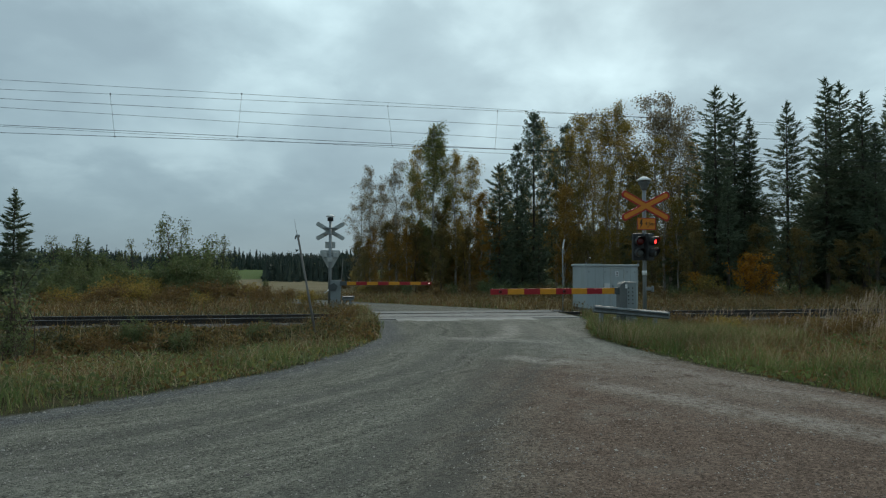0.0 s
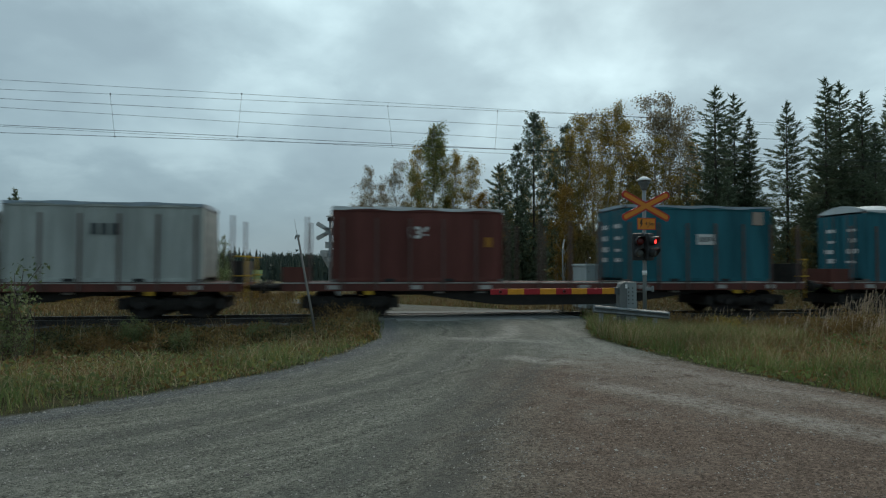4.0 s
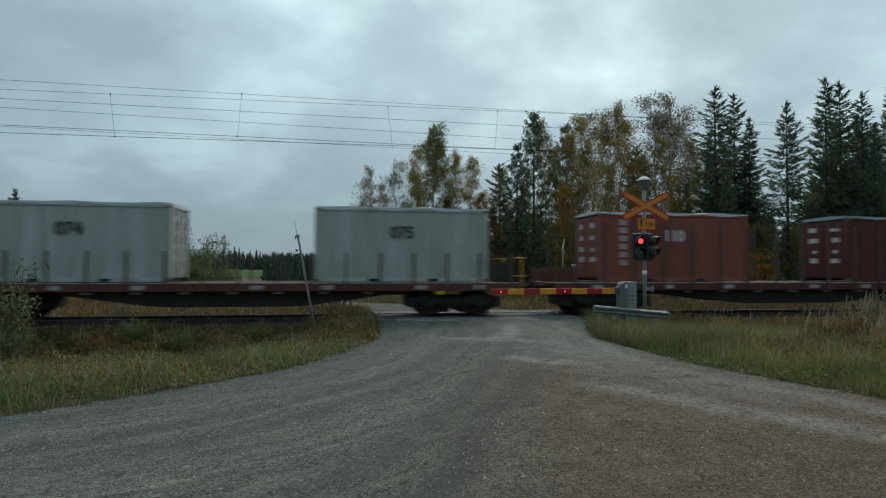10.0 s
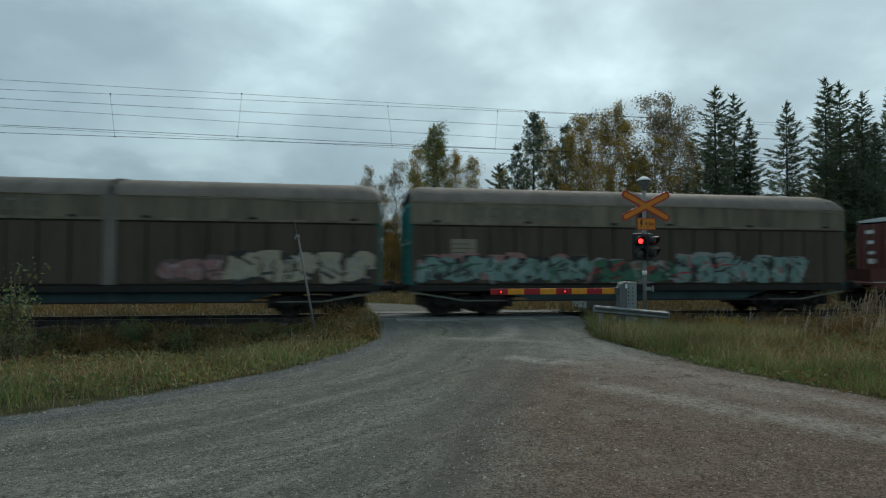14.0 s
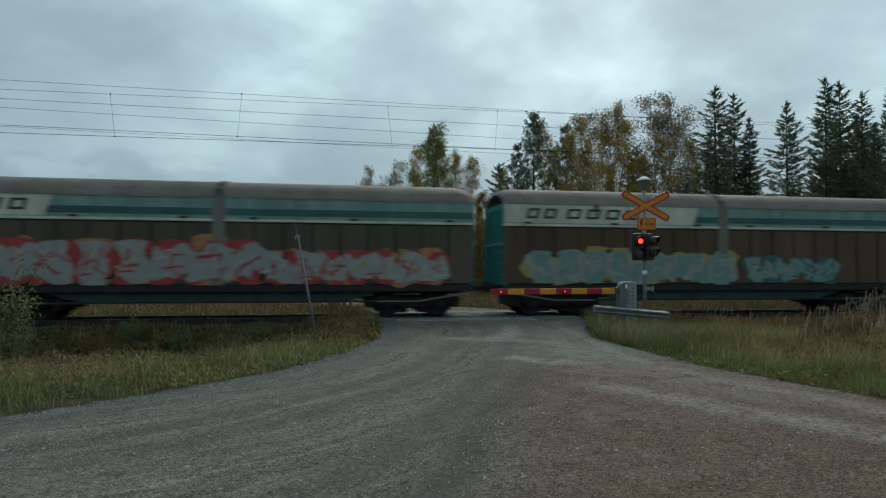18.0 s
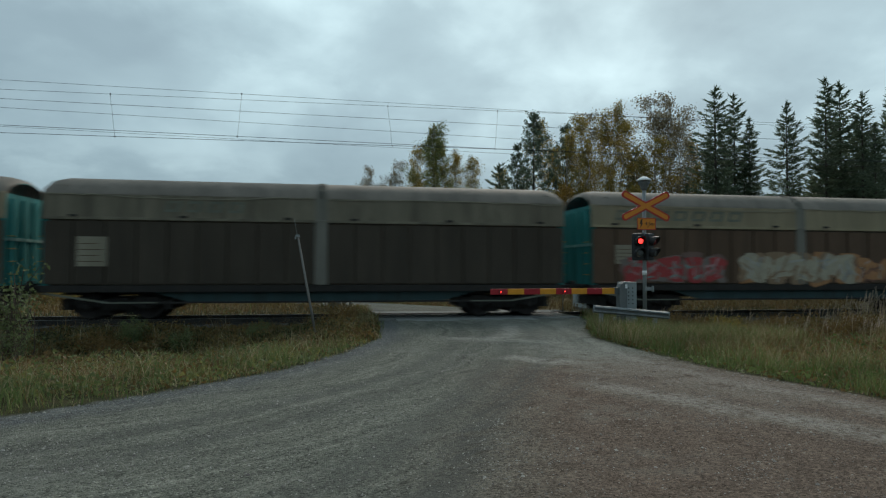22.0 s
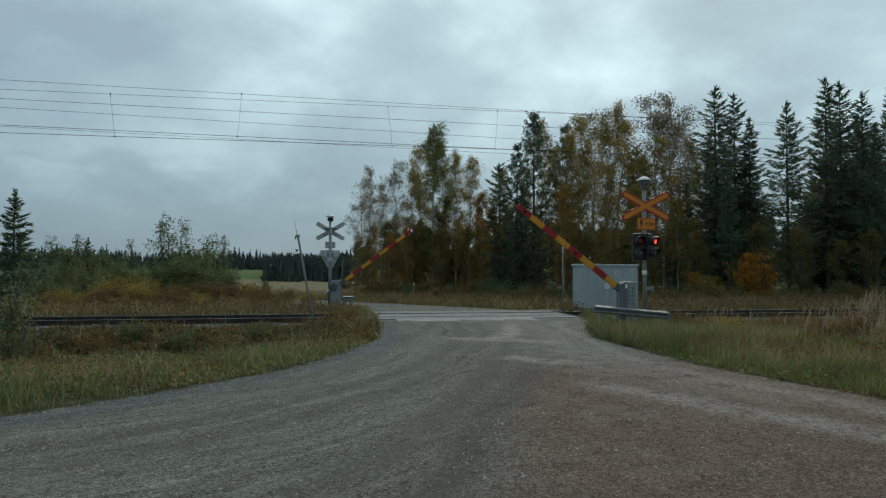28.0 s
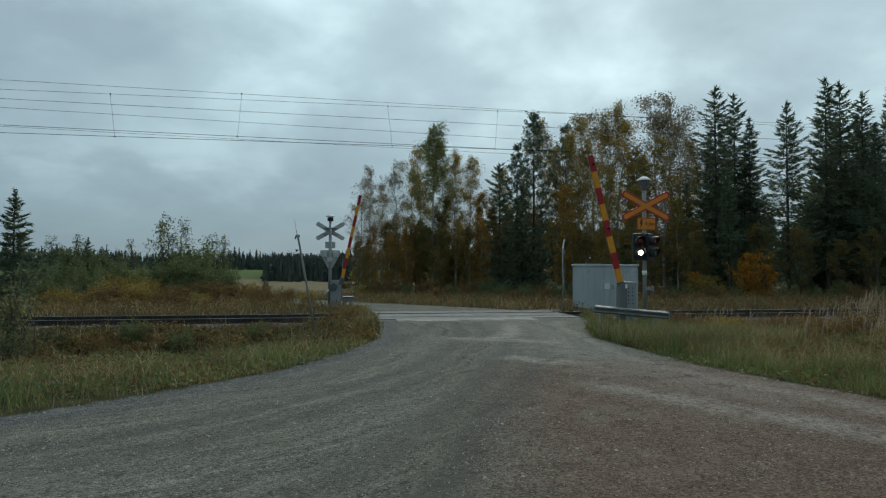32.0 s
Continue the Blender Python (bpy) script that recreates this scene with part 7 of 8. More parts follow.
def make_container(s, paint_mat, tarp, label, marks=(), text="", text_mat=None, strip=None, panel=False, post=None, bars=0, hump=0.1, seed=0):
    """A twenty-foot open-top box with a tarpaulin, corner posts, rails, door gear and stencils."""
    L, W, H = 3.03, 1.22, 2.88 if paint_mat is C_BLUE else 2.59
    rng = random.Random(seed)
    z = 1.228
    root = thing("container", label, "container", "containers on the train", at=pose(s + L, TRACK, z))
    MOVING.append((root, s + L, TRACK, z))

    def add(name, args, mat, parent=root, lab="", bevel=0.0):
        bm = bmesh.new()
        box(bm, *args, bevel)
        return part(name, bm, mat, parent, lab)
    bm = bmesh.new()
    box(bm, -L + 0.06, L - 0.06, -W + 0.035, W - 0.035, 0.12, H - 0.12)
    part("body", bm, paint_mat, root)
    for sx in (-1, 1):
        for sy in (-1, 1):
            x0, y0 = sx * L, sy * W
            mat = post if post and sx > 0 else paint_mat
            p = add("corner_post", (min(x0, x0 - sx * 0.14), max(x0, x0 - sx * 0.14), min(y0, y0 - sy * 0.12), max(y0, y0 - sy * 0.12), 0.1, H - 0.1), mat, bevel=0.01, lab="red corner post" if post and sx > 0 else "")
            for zz in (0.0, H - 0.12):
                add("corner_casting", (min(x0 + sx * 0.004, x0 - sx * 0.17), max(x0 + sx * 0.004, x0 - sx * 0.17), min(y0 + sy * 0.004, y0 - sy * 0.16), max(y0 + sy * 0.004, y0 - sy * 0.16), zz, zz + 0.12), M_STAKE, p, bevel=0.012)
    for sy in (-1, 1):
        y0, y1 = sorted((sy * W, sy * (W - 0.09)))
        add("top_rail", (-L + 0.14, L - 0.14, y0, y1, H - 0.13, H - 0.01), paint_mat, bevel=0.012)
        add("bottom_rail", (-L + 0.14, L - 0.14, y0, y1, 0.02, 0.15), paint_mat, bevel=0.012)
        for x in (-1.05, 1.05):
            y2, y3 = sorted((sy * (W + 0.003), sy * (W - 0.02)))
            # black plate painted for the shade inside the fork pocket; no hole is cut
            add("fork_pocket", (x - 0.18, x + 0.18, y2, y3, 0.03, 0.13), M_GRILLE)
        for k in range(7 if paint_mat is C_GREY else 0):
            x = -2.4 + k * 0.8
            y2, y3 = sorted((sy * (W - 0.035), sy * (W - 0.012)))
            add("side_rib", (x - 0.05, x + 0.05, y2, y3, 0.15, H - 0.13), paint_mat)
    # doors at both ends with lock rods
    for sx in (-1, 1):
        for y in (-0.56, 0.56):
            x0, x1 = sorted((sx * (L - 0.05), sx * (L - 0.015)))
            door = add("door_leaf", (x0, x1, y - 0.52, y + 0.52, 0.16, H - 0.14), paint_mat, bevel=0.01)
            for dy in (-0.2, 0.22):
                bm = bmesh.new()
                tube(bm, (sx * (L + 0.012), y + dy, 0.1), (sx * (L + 0.012), y + dy, H - 0.1), 0.018, seg=8)
                part("lock_rod", bm, M_STAKE, door)
            x0, x1 = sorted((sx * (L - 0.015), sx * (L - 0.008)))
            for zz in (0.75, 1.15, 1.6, 2.05):
                add("marking_plate", (x0, x1, y - 0.28 + rng.random() * 0.1, y + 0.05 + rng.random() * 0.3, zz, zz + 0.1 + rng.random() * 0.12), C_MARK, door, "pale stencilled marking")
    # tarpaulin, sagging between bows and folded over the rails
    n, m = 17, 7
    bm = bmesh.new()
    grid = []
    for i in range(n):
        x = -L + 0.02 + (2 * L - 0.04) * i / (n - 1)
        row = []
        for j in range(m):
            v = j / (m - 1) * 2 - 1
            lift = hump * (1 - v * v) + 0.02 * math.sin(i * 1.7 + seed) * (1 - abs(v)) + (0.03 * math.sin(i * 0.9 + seed * 2))
            row.append(bm.verts.new((x, v * (W + 0.012), H + 0.012 + max(0.0, lift))))
        grid.append(row)
    for i in range(n - 1):
        for j in range(m - 1):
            bm.faces.new((grid[i][j], grid[i + 1][j], grid[i + 1][j + 1], grid[i][j + 1]))
    edge = [e for e in bm.edges if e.is_boundary]
    drop = bmesh.ops.extrude_edge_only(bm, edges=edge)
    for v in drop["geom"]:
        if isinstance(v, bmesh.types.BMVert):
            v.co.z = H - 0.07 - 0.03 * math.sin(v.co.x * 3.1 + seed)
    bmesh.ops.recalc_face_normals(bm, faces=bm.faces[:])
    part("tarpaulin", bm, tarp, root, "faded blue tarpaulin cover" if tarp is C_TARP_BLUE else "pale tarpaulin cover with sagging folds")
    # stencils on both long sides
    for sy in (-1, 1):
        turn = pose(0, sy * (W - 0.005), 0, 0, 0, 0 if sy < 0 else 180)
        if text:
            part("number", lettering(text, 0.56, text_mat or C_MARK, bold=0.022), None, root, "stencilled number", at=turn @ pose(-0.05, -0.014, 1.72))
        for k in range(bars):
            x = -0.42 + k * 0.3
            y0, y1 = sorted((sy * (W - 0.012), sy * (W + 0.004)))
            add("number_bar", (x, x + 0.2, y0, y1, 1.55, 1.92) if sy < 0 else (-x - 0.2, -x, y0, y1, 1.55, 1.92), text_mat or C_MARK, lab="blurred stencilled number")
        for i, (x0, x1, z0, z1, mat) in enumerate(marks):
            y0, y1 = sorted((sy * (W - 0.034), sy * (W + 0.005 + 0.002 * i)))
            a, b = (x0, x1) if sy < 0 else (-x1, -x0)
            add("marking_plate", (a, b, y0, y1, z0, z1), mat, lab="small stencilled marking")
        if strip:
            y0, y1 = sorted((sy * (W - 0.034), sy * (W + 0.006)))
            a, b = (-2.40, -1.85) if sy < 0 else (1.85, 2.40)
            st = add("door_strip", (a, b, y0, y1, 0.28, 2.18), strip, lab="upright coloured strip")
            y0, y1 = sorted((sy * (W + 0.006), sy * (W + 0.010)))
            add("plate", (a + 0.15, b - 0.15, y0, y1, 1.15, 1.4), M_STAKE, st)
        if panel:
            y0, y1 = sorted((sy * (W - 0.034), sy * (W + 0.008)))
            a, b = (-2.55, -1.0) if sy < 0 else (1.0, 2.55)
            pl = add("panel", (a, b, y0, y1, 1.2, 2.2), C_TARP_W, lab="pale printed side panel")
            y0, y1 = sorted((sy * (W + 0.008), sy * (W + 0.012)))
            mid = (a + b) / 2
            for zz in (1.5, 1.68, 1.86):
                add("print_bar", (mid - 0.28, mid + 0.28, y0, y1, zz, zz + 0.1), C_LOGO, pl)
            bm = bmesh.new()
            lathe(bm, [(0.42, sy * (W + 0.0085)), (0.42, sy * (W + 0.0098))], 28, 0, (mid, 0, 1.72), "Y")
            part("print_disc", bm, C_ORANGE, pl, "pale orange printed ring")
            bm = bmesh.new()
            lathe(bm, [(0.37, sy * (W + 0.0098)), (0.37, sy * (W + 0.0110))], 28, 0, (mid, 0, 1.72), "Y")
            part("print_disc", bm, C_TARP_W, pl)
    return root


def place_containers():
    plate = [(-0.1, 0.62, 1.42, 1.82, C_MARK), (0.0, 0.14, 1.52, 1.72, C_DARKMARK), (0.22, 0.34, 1.52, 1.72, C_DARKMARK), (0.42, 0.53, 1.56, 1.72, C_DARKMARK), (2.25, 2.7, 2.2, 2.7, C_PALE_STRIP)]
    small = [(1.55, 1.9, 1.55, 1.72, C_MARK), (1.3, 2.1, 2.15, 2.24, C_MARK), (1.75, 1.98, 1.75, 1.85, C_MARK)]
    blue = "teal-blue open-top container with a pale tarpaulin on a flat wagon"
    maroon = "maroon container with a stencilled number on a flat wagon"
    red = "faded red container with white stencils on a flat wagon"
    grey = "pale grey ribbed container on a flat wagon"
    w, b = C_TARP_W, C_TARP_B
    rows = [(-45.25, C_BLUE, w, blue, dict(marks=plate, hump=0.16)), (-55.7, C_BLUE, w, blue, dict(marks=plate, hump=0.26)), (-66.0, C_BLUE, b, blue, dict(marks=plate, hump=0.05)),
            (-76.76, C_MAROON, w, maroon, dict(text="136", hump=0.06, marks=[(2.35, 2.62, 1.25, 1.6, C_ORANGE)])), (-87.0, C_GREY, b, grey, dict(bars=3, text_mat=C_DARKMARK, hump=0.05)), (-97.25, C_GREY, b, grey, dict(bars=3, text_mat=C_DARKMARK, hump=0.05)),
            (-108.0, C_MAROON, b, "maroon container with a yellow door strip on a flat wagon", dict(text="003", strip=C_ORANGE, hump=0.07, marks=[(1.75, 2.1, 0.3, 0.45, C_ORANGE), (1.75, 2.15, 1.75, 2.05, C_ORANGE)])),
            (-118.45, C_RED, b, red, dict(bars=3, marks=small, hump=0.06)), (-129.1, C_GREY, w, grey, dict(bars=3, text_mat=C_DARKMARK, hump=0.05)),
            (-139.3, C_RED, b, "faded red container with a pale upright strip on a flat wagon", dict(text="123", strip=C_PALE_STRIP, marks=small, hump=0.13)),
            (-149.9, C_GREY, C_TARP_BLUE, "pale grey container with a printed panel and red corner posts", dict(panel=True, post=C_POST_RED, bars=2, text_mat=C_DARKMARK, hump=0.16)),
            (-160.9, C_MAROON, b, "maroon container with a yellow door strip on a flat wagon", dict(text="167", strip=C_ORANGE, hump=0.05, marks=[(1.75, 2.05, 0.2, 0.35, C_ORANGE)])),
            (-171.3, C_MAROON, b, maroon, dict(text="104", hump=0.05, marks=small)),
            (-181.8, C_RED, w, "faded red container with upright white stencils on a flat wagon", dict(text="110", hump=0.06, marks=[(-2.25, -1.93, 0.62 + 0.3 * k, 0.82 + 0.3 * k, C_FADED) for k in range(6)])),
            (-192.1, C_GREY, w, grey, dict(text="075", text_mat=C_DARKMARK, hump=0.08)), (-202.8, C_GREY, w, grey, dict(text="074", text_mat=C_DARKMARK, hump=0.05)),
            (-213.7, C_GREY, b, "pale grey container with a printed panel and red corner posts", dict(panel=True, post=C_POST_RED, bars=3, text_mat=C_DARKMARK, hump=0.07)),
            (-223.7, C_GREY, b, grey, dict(text="048", text_mat=C_DARKMARK, hump=0.04)), (-234.75, C_GREY, b, grey, dict(bars=3, text_mat=C_DARKMARK, hump=0.04)),
            (-245.0, C_MAROON, w, maroon, dict(text="119", hump=0.07, marks=small))]
    for k, (s, col, tarp, label, extra) in enumerate(rows):
        make_container(s, col, tarp, label, seed=k + 1, **extra)


place_containers()

M_TAN = paint("dirty_tan_paint", (0.315, 0.262, 0.175), (0.227, 0.199, 0.134), 0.6)
M_BROWN = paint("sooty_brown_paint", (0.130, 0.084, 0.056), (0.072, 0.052, 0.037), 0.55)
M_SOOT = paint("sooty_grey_brown_paint", (0.106, 0.086, 0.066), (0.066, 0.055, 0.043), 0.5)
M_SOOT_DARK = paint("sooty_black_brown_paint", (0.074, 0.060, 0.046), (0.050, 0.042, 0.033), 0.5)
M_PALEWAG = paint("dirty_pale_grey_paint", (0.405, 0.405, 0.334), (0.230, 0.216, 0.170), 0.5)
M_ROOFDUST = paint("dusty_grey_roof", (0.205, 0.178, 0.150), (0.13, 0.115, 0.10), 0.5)
M_TEAL = paint("teal_end_paint", (0.044, 0.240, 0.233), (0.026, 0.111, 0.107), 0.5)
M_TEAL_LIGHT = paint("light_teal_stripe", (0.221, 0.358, 0.328), (0.169, 0.208, 0.181), 0.4)
M_TEAL_BEAM = paint("grimy_teal_beam_paint", (0.050, 0.088, 0.092), (0.04, 0.045, 0.042), 0.6)
M_TEAL_DARK = paint("dark_teal_stripe", (0.062, 0.144, 0.141), (0.062, 0.094, 0.090), 0.4)
M_TEAL_FADED = paint("faded_teal_mark", (0.175, 0.185, 0.150), (0.19, 0.17, 0.12), 0.5)
M_MARK_DARK = paint("dark_teal_mark", (0.045, 0.075, 0.080), (0.08, 0.09, 0.085), 0.3)
M_GRIME = paint("grimy_end_wall_paint", (0.17, 0.20, 0.175), (0.085, 0.055, 0.042), 0.85, vary=0.35)
M_OFFWHITE = paint("off_white_panel_paint", (0.625, 0.625, 0.518), (0.375, 0.350, 0.270), 0.45)
M_CARD = paint("pale_label_panel", (0.30, 0.27, 0.205), (0.234, 0.208, 0.152), 0.4)
M_TAN_DARK = paint("sooty_tan_paint", (0.215, 0.190, 0.140), (0.120, 0.105, 0.080), 0.7, vary=0.35)
M_POST = paint("dull_grey_post_paint", (0.215, 0.205, 0.175), (0.13, 0.12, 0.10), 0.5)
SPRAY = {}


def spray(colour):
    """Spray paint of one colour."""
    if colour not in SPRAY:
        SPRAY[colour] = material("spray_paint", tuple(min(0.8, c * 0.92) for c in colour), 0.6, 0, 0.12, 3, 30, 0.0, tuple(c * 0.45 for c in colour), 0.35)
    return SPRAY[colour]


def blob(bm, cx, cz, rx, rz, rng, y0, y1, n=14, rough=0.22):
    """A lumpy rounded patch."""
    ph = rng.random() * 6.28
    pts = []
    for i in range(n):
        a = i * math.tau / n
        k = 1 + rough * math.sin(2 * a + ph) + rough * 0.6 * math.sin(5 * a + ph * 2) + rng.uniform(-rough, rough) * 0.4
        c, s2 = math.cos(a), math.sin(a)
        c, s2 = math.copysign(abs(c) ** 0.6, c), math.copysign(abs(s2) ** 0.6, s2)
        pts.append((cx + rx * c * k, cz + rz * s2 * min(k, 1.12)))
    prism(bm, pts, y0, y1)


def graffiti(root, x0, x1, z0, z1, palette, seed):
    """Sprayed lettering that cannot be read: rounded patches with darker edges and strokes across them."""
    rng = random.Random(seed)
    back, fill, edge, accent = palette
    y = -1.452
    light = tuple(min(0.55, c * 0.5 + 0.24) for c in fill)
    count = max(1, round((x1 - x0) / ((z1 - z0) * 0.8)))
    w = (x1 - x0) / count
    zc, hz = (z0 + z1) / 2, (z1 - z0) / 2
    if back:
        for k in range(count):
            bm = bmesh.new()
            blob(bm, x0 + (k + 0.5) * w + rng.uniform(-0.1, 0.1), zc + rng.uniform(-0.1, 0.12), w * 0.6, hz * rng.uniform(0.85, 1.08), rng, y - 0.004, y)
            part("sprayed_patch", bm, spray(back), root)
    for k in range(count):
        cx = x0 + (k + 0.5) * w
        tilt = rng.uniform(-0.12, 0.12)
        bm = bmesh.new()
        blob(bm, cx, zc + tilt * 0.3, w * 0.52, hz * 0.94, rng, y - 0.008, y - 0.004, 20, 0.3)
        part("sprayed_patch", bm, spray(edge), root)
        bm = bmesh.new()
        blob(bm, cx, zc + tilt * 0.3, w * 0.485, hz * 0.88, rng, y - 0.012, y - 0.008, 20, 0.3)
        patch = part("sprayed_patch", bm, spray(fill), root)
        for j in range(7):
            bm = bmesh.new()
            sx, sz = cx + rng.uniform(-0.35, 0.35) * w, zc + rng.uniform(-0.6, 0.6) * hz
            ln, th, a = rng.uniform(0.14, 0.36) * w, rng.uniform(0.025, 0.06), rng.choice((0.1, 0.5, 1.1, 1.4, 1.9, 2.6))
            c, s2 = math.cos(a), math.sin(a)
            prism(bm, [(sx + u * c - v * s2, sz + u * s2 + v * c) for u, v in ((-ln, -th), (ln * 0.9, -th * 0.6), (ln, th), (-ln * 0.9, th))], y - 0.016, y - 0.012)
            part("sprayed_stroke", bm, spray(rng.choice((edge, edge, accent, light))), patch)


def make_covered_wagon():
    """The shared frame of the sliding-wall wagons: underframe, bogies, ends and buffers."""
    root = thing("covered_wagon", "long sliding-wall goods wagon", "railway wagon", "wagons of the train")
    for y in (-1, 1):
        y0, y1 = sorted((y * 1.30, y * 1.44))
        bm = bmesh.new()
        box(bm, -8.65, 8.65, y0, y1, 0.92, 1.14, 0.01)
        part("sole_bar", bm, M_UNDER, root)
        bm = bmesh.new()
        prism(bm, [(-8.6, 0.93), (-8.6, 0.86), (-6.7, 0.56), (-5.2, 0.56), (-5.2, 0.60), (-6.65, 0.60)], y * 1.36 - 0.03, y * 1.36 + 0.03)
        part("step_rail", bm, M_TEAL_FADED, root, "dull teal step rail")
        bm = bmesh.new()
        prism(bm, [(8.6, 0.93), (8.6, 0.86), (6.7, 0.56), (5.2, 0.56), (5.2, 0.60), (6.65, 0.60)], y * 1.36 - 0.03, y * 1.36 + 0.03)
        part("step_rail", bm, M_TEAL_FADED, root, "dull teal step rail")
        bm = bmesh.new()
        prism(bm, [(-5.4, 0.92), (-4.2, 0.58), (4.2, 0.58), (5.4, 0.92)], y * 1.2 - 0.04, y * 1.2 + 0.04)
        part("truss_beam", bm, M_TEAL_BEAM, root, "dark teal truss beam")
        bm = bmesh.new()
        box(bm, -5.2, 5.2, min(y * 1.33, y * 1.4), max(y * 1.33, y * 1.4), 0.55, 0.61)
        part("foot_board", bm, M_UNDER, root)
    bm = bmesh.new()
    box(bm, -8.4, 8.4, -0.4, 0.4, 0.8, 1.14)
    for x in (-3.4, -1.2, 1.2, 3.4):
        box(bm, x - 0.3, x + 0.3, -0.9, 0.9, 0.62, 0.95)
    part("centre_sill", bm, M_UNDER, root)
    for sx in (-1, 1):
        bm = bmesh.new()
        x0, x1 = sorted((sx * 8.45, sx * 8.62))
        profile(bm, [(-1.40, 1.14), (-1.40, 3.9), (-1.15, 4.22), (-0.6, 4.43), (0, 4.50), (0.6, 4.43), (1.15, 4.22), (1.40, 3.9), (1.40, 1.14)], x0, x1)
        end = part("end_wall", bm, M_TEAL, root, "teal end wall")
        for y in (-1.0, -0.35, 0.35, 1.0):
            bm = bmesh.new()
            x2, x3 = sorted((sx * 8.62, sx * 8.70))
            box(bm, x2, x3, y - 0.05, y + 0.05, 1.14, 3.9, 0.01)
            part("end_post", bm, M_TEAL, end)
        bm = bmesh.new()
        box(bm, *sorted((sx * 8.62, sx * 8.68)), -1.35, 1.35, 2.55, 2.65, 0.01)
        part("end_beam", bm, M_TEAL_LIGHT, end)
        bm = bmesh.new()
        for z in (1.5, 1.9, 2.3, 2.7):
            tube(bm, (sx * 8.72, -1.32, z), (sx * 8.72, -1.0, z), 0.015, seg=6)
        part("ladder", bm, M_YELLOW, end, "yellow end ladder")
    buffers(root, 9.15)
    running_gear(root, (-6.5, 6.5), 0.9, 0.46, 0)
    return root


def dress_covered_wagon(root, k, band, lower, striped, tags, cards, brand):
    """Sliding walls, roof and markings of one wagon. tags: sprayed areas; cards: label panels; brand: bars of the faded company mark."""
    # sliding walls with upright corrugations
    for y in (-1, 1):
        for half in (0, 1):
            a, b = (-8.62, -0.2) if half == 0 else (0.2, 8.62)
            y0, y1 = sorted((y * 1.26, y * 1.37))
            bm = bmesh.new()
            box(bm, a, b, y0, y1, 1.15, 3.24, 0.015)
            wall = part("sliding_wall", bm, M_SOOT if lower is not M_PALEWAG else lower, root, "corrugated lower sliding wall")
            step = (b - a) / 9
            bm = bmesh.new()
            for j in range(9):
                c = a + (j + 0.5) * step
                prism(bm, [(c - step * 0.455, 1.2), (c + step * 0.455, 1.2), (c + step * 0.455, 3.18), (c - step * 0.455, 3.18)], min(y * 1.37, y * 1.445), max(y * 1.37, y * 1.445))
            ribs = part("corrugation", bm, lower, wall)
            tagged(ribs, kind="stuff")
            bm = bmesh.new()
            box(bm, a, b, *sorted((y * 1.36, y * 1.47)), 3.24, 3.33, 0.01)
            part("wall_rail", bm, M_OFFWHITE if striped else band, wall, "pale rail along the wall")
            bm = bmesh.new()
            outline = [(y * 1.44, 3.33), (y * 1.44, 4.03), (y * 1.40, 4.10), (y * 1.34, 4.10), (y * 1.34, 3.33)]
            profile(bm, outline, a, b)
            part("wall_band", bm, band if not striped else M_TEAL_LIGHT, wall, "upper wall band")
            if striped and y < 0:
                bm = bmesh.new()
                box(bm, a + 0.01, b - 0.01, y * 1.447, y * 1.441, 3.45, 3.68)
                part("stripe", bm, M_TEAL_DARK, wall, "dark teal stripe")
            for x in (a + 0.9, (a + b) / 2, b - 0.9):
                bm = bmesh.new()
                box(bm, x - 0.12, x + 0.12, *sorted((y * 1.44, y * 1.50)), 3.33, 3.40, 0.01)
                part("latch", bm, M_UNDER, wall)
        bm = bmesh.new()
        box(bm, -0.21, 0.21, *sorted((y * 1.36, y * 1.46)), 1.15, 3.33, 0.015)
        post = part("centre_post", bm, M_POST, root, "pale grey centre post")
        bm = bmesh.new()
        if k in (0, 6, 10):
            # solid black block: the slot's shade is put in as colour
            box(bm, -0.16, 0.16, *sorted((y * 1.30, y * 1.41)), 3.36, 4.06)
            part("recess", bm, M_GRILLE, post, "black block for the shade in the slot above the post")
        else:
            box(bm, -0.20, 0.20, *sorted((y * 1.30, y * 1.448)), 3.335, 4.06)
            part("upper_post", bm, M_POST, post, "pale upper end of the post")
    bm = bmesh.new()
    arch = [(-1.44, 4.06), (-1.30, 4.32), (-0.95, 4.55), (-0.5, 4.67), (0, 4.71), (0.5, 4.67), (0.95, 4.55), (1.30, 4.32), (1.44, 4.06)]
    rings = []
    for x, f in ((-8.62, 0.55), (-8.5, 0.86), (-8.2, 1.0), (-0.12, 1.0), (-0.1, 1.03), (0.1, 1.03), (0.12, 1.0), (8.1, 1.0), (8.45, 0.84), (8.62, 0.5)):
        rings.append([bm.verts.new((x, yy * (0.97 + 0.03 * min(f, 1)), 4.03 + (zz - 4.03) * (0.25 + 0.75 * f))) for yy, zz in arch])
    for p, q in zip(rings, rings[1:]):
        for i in range(len(arch) - 1):
            bm.faces.new((p[i], q[i], q[i + 1], p[i + 1])).smooth = True
    for ring in (rings[0], rings[-1]):
        bm.faces.new(ring)
    bmesh.ops.recalc_face_normals(bm, faces=bm.faces[:])
    roof = part("roof", bm, M_ROOFDUST, root, "dusty grey arched roof")
    # the pale strap over the middle of the roof, and the cover's scalloped pale lower edge
    bm = bmesh.new()
    for x in (-0.14, 0.14):
        row = [bm.verts.new((x, yy * 1.006, 4.03 + (zz - 4.03) * 1.045)) for yy, zz in arch]
        if x < 0:
            first = row
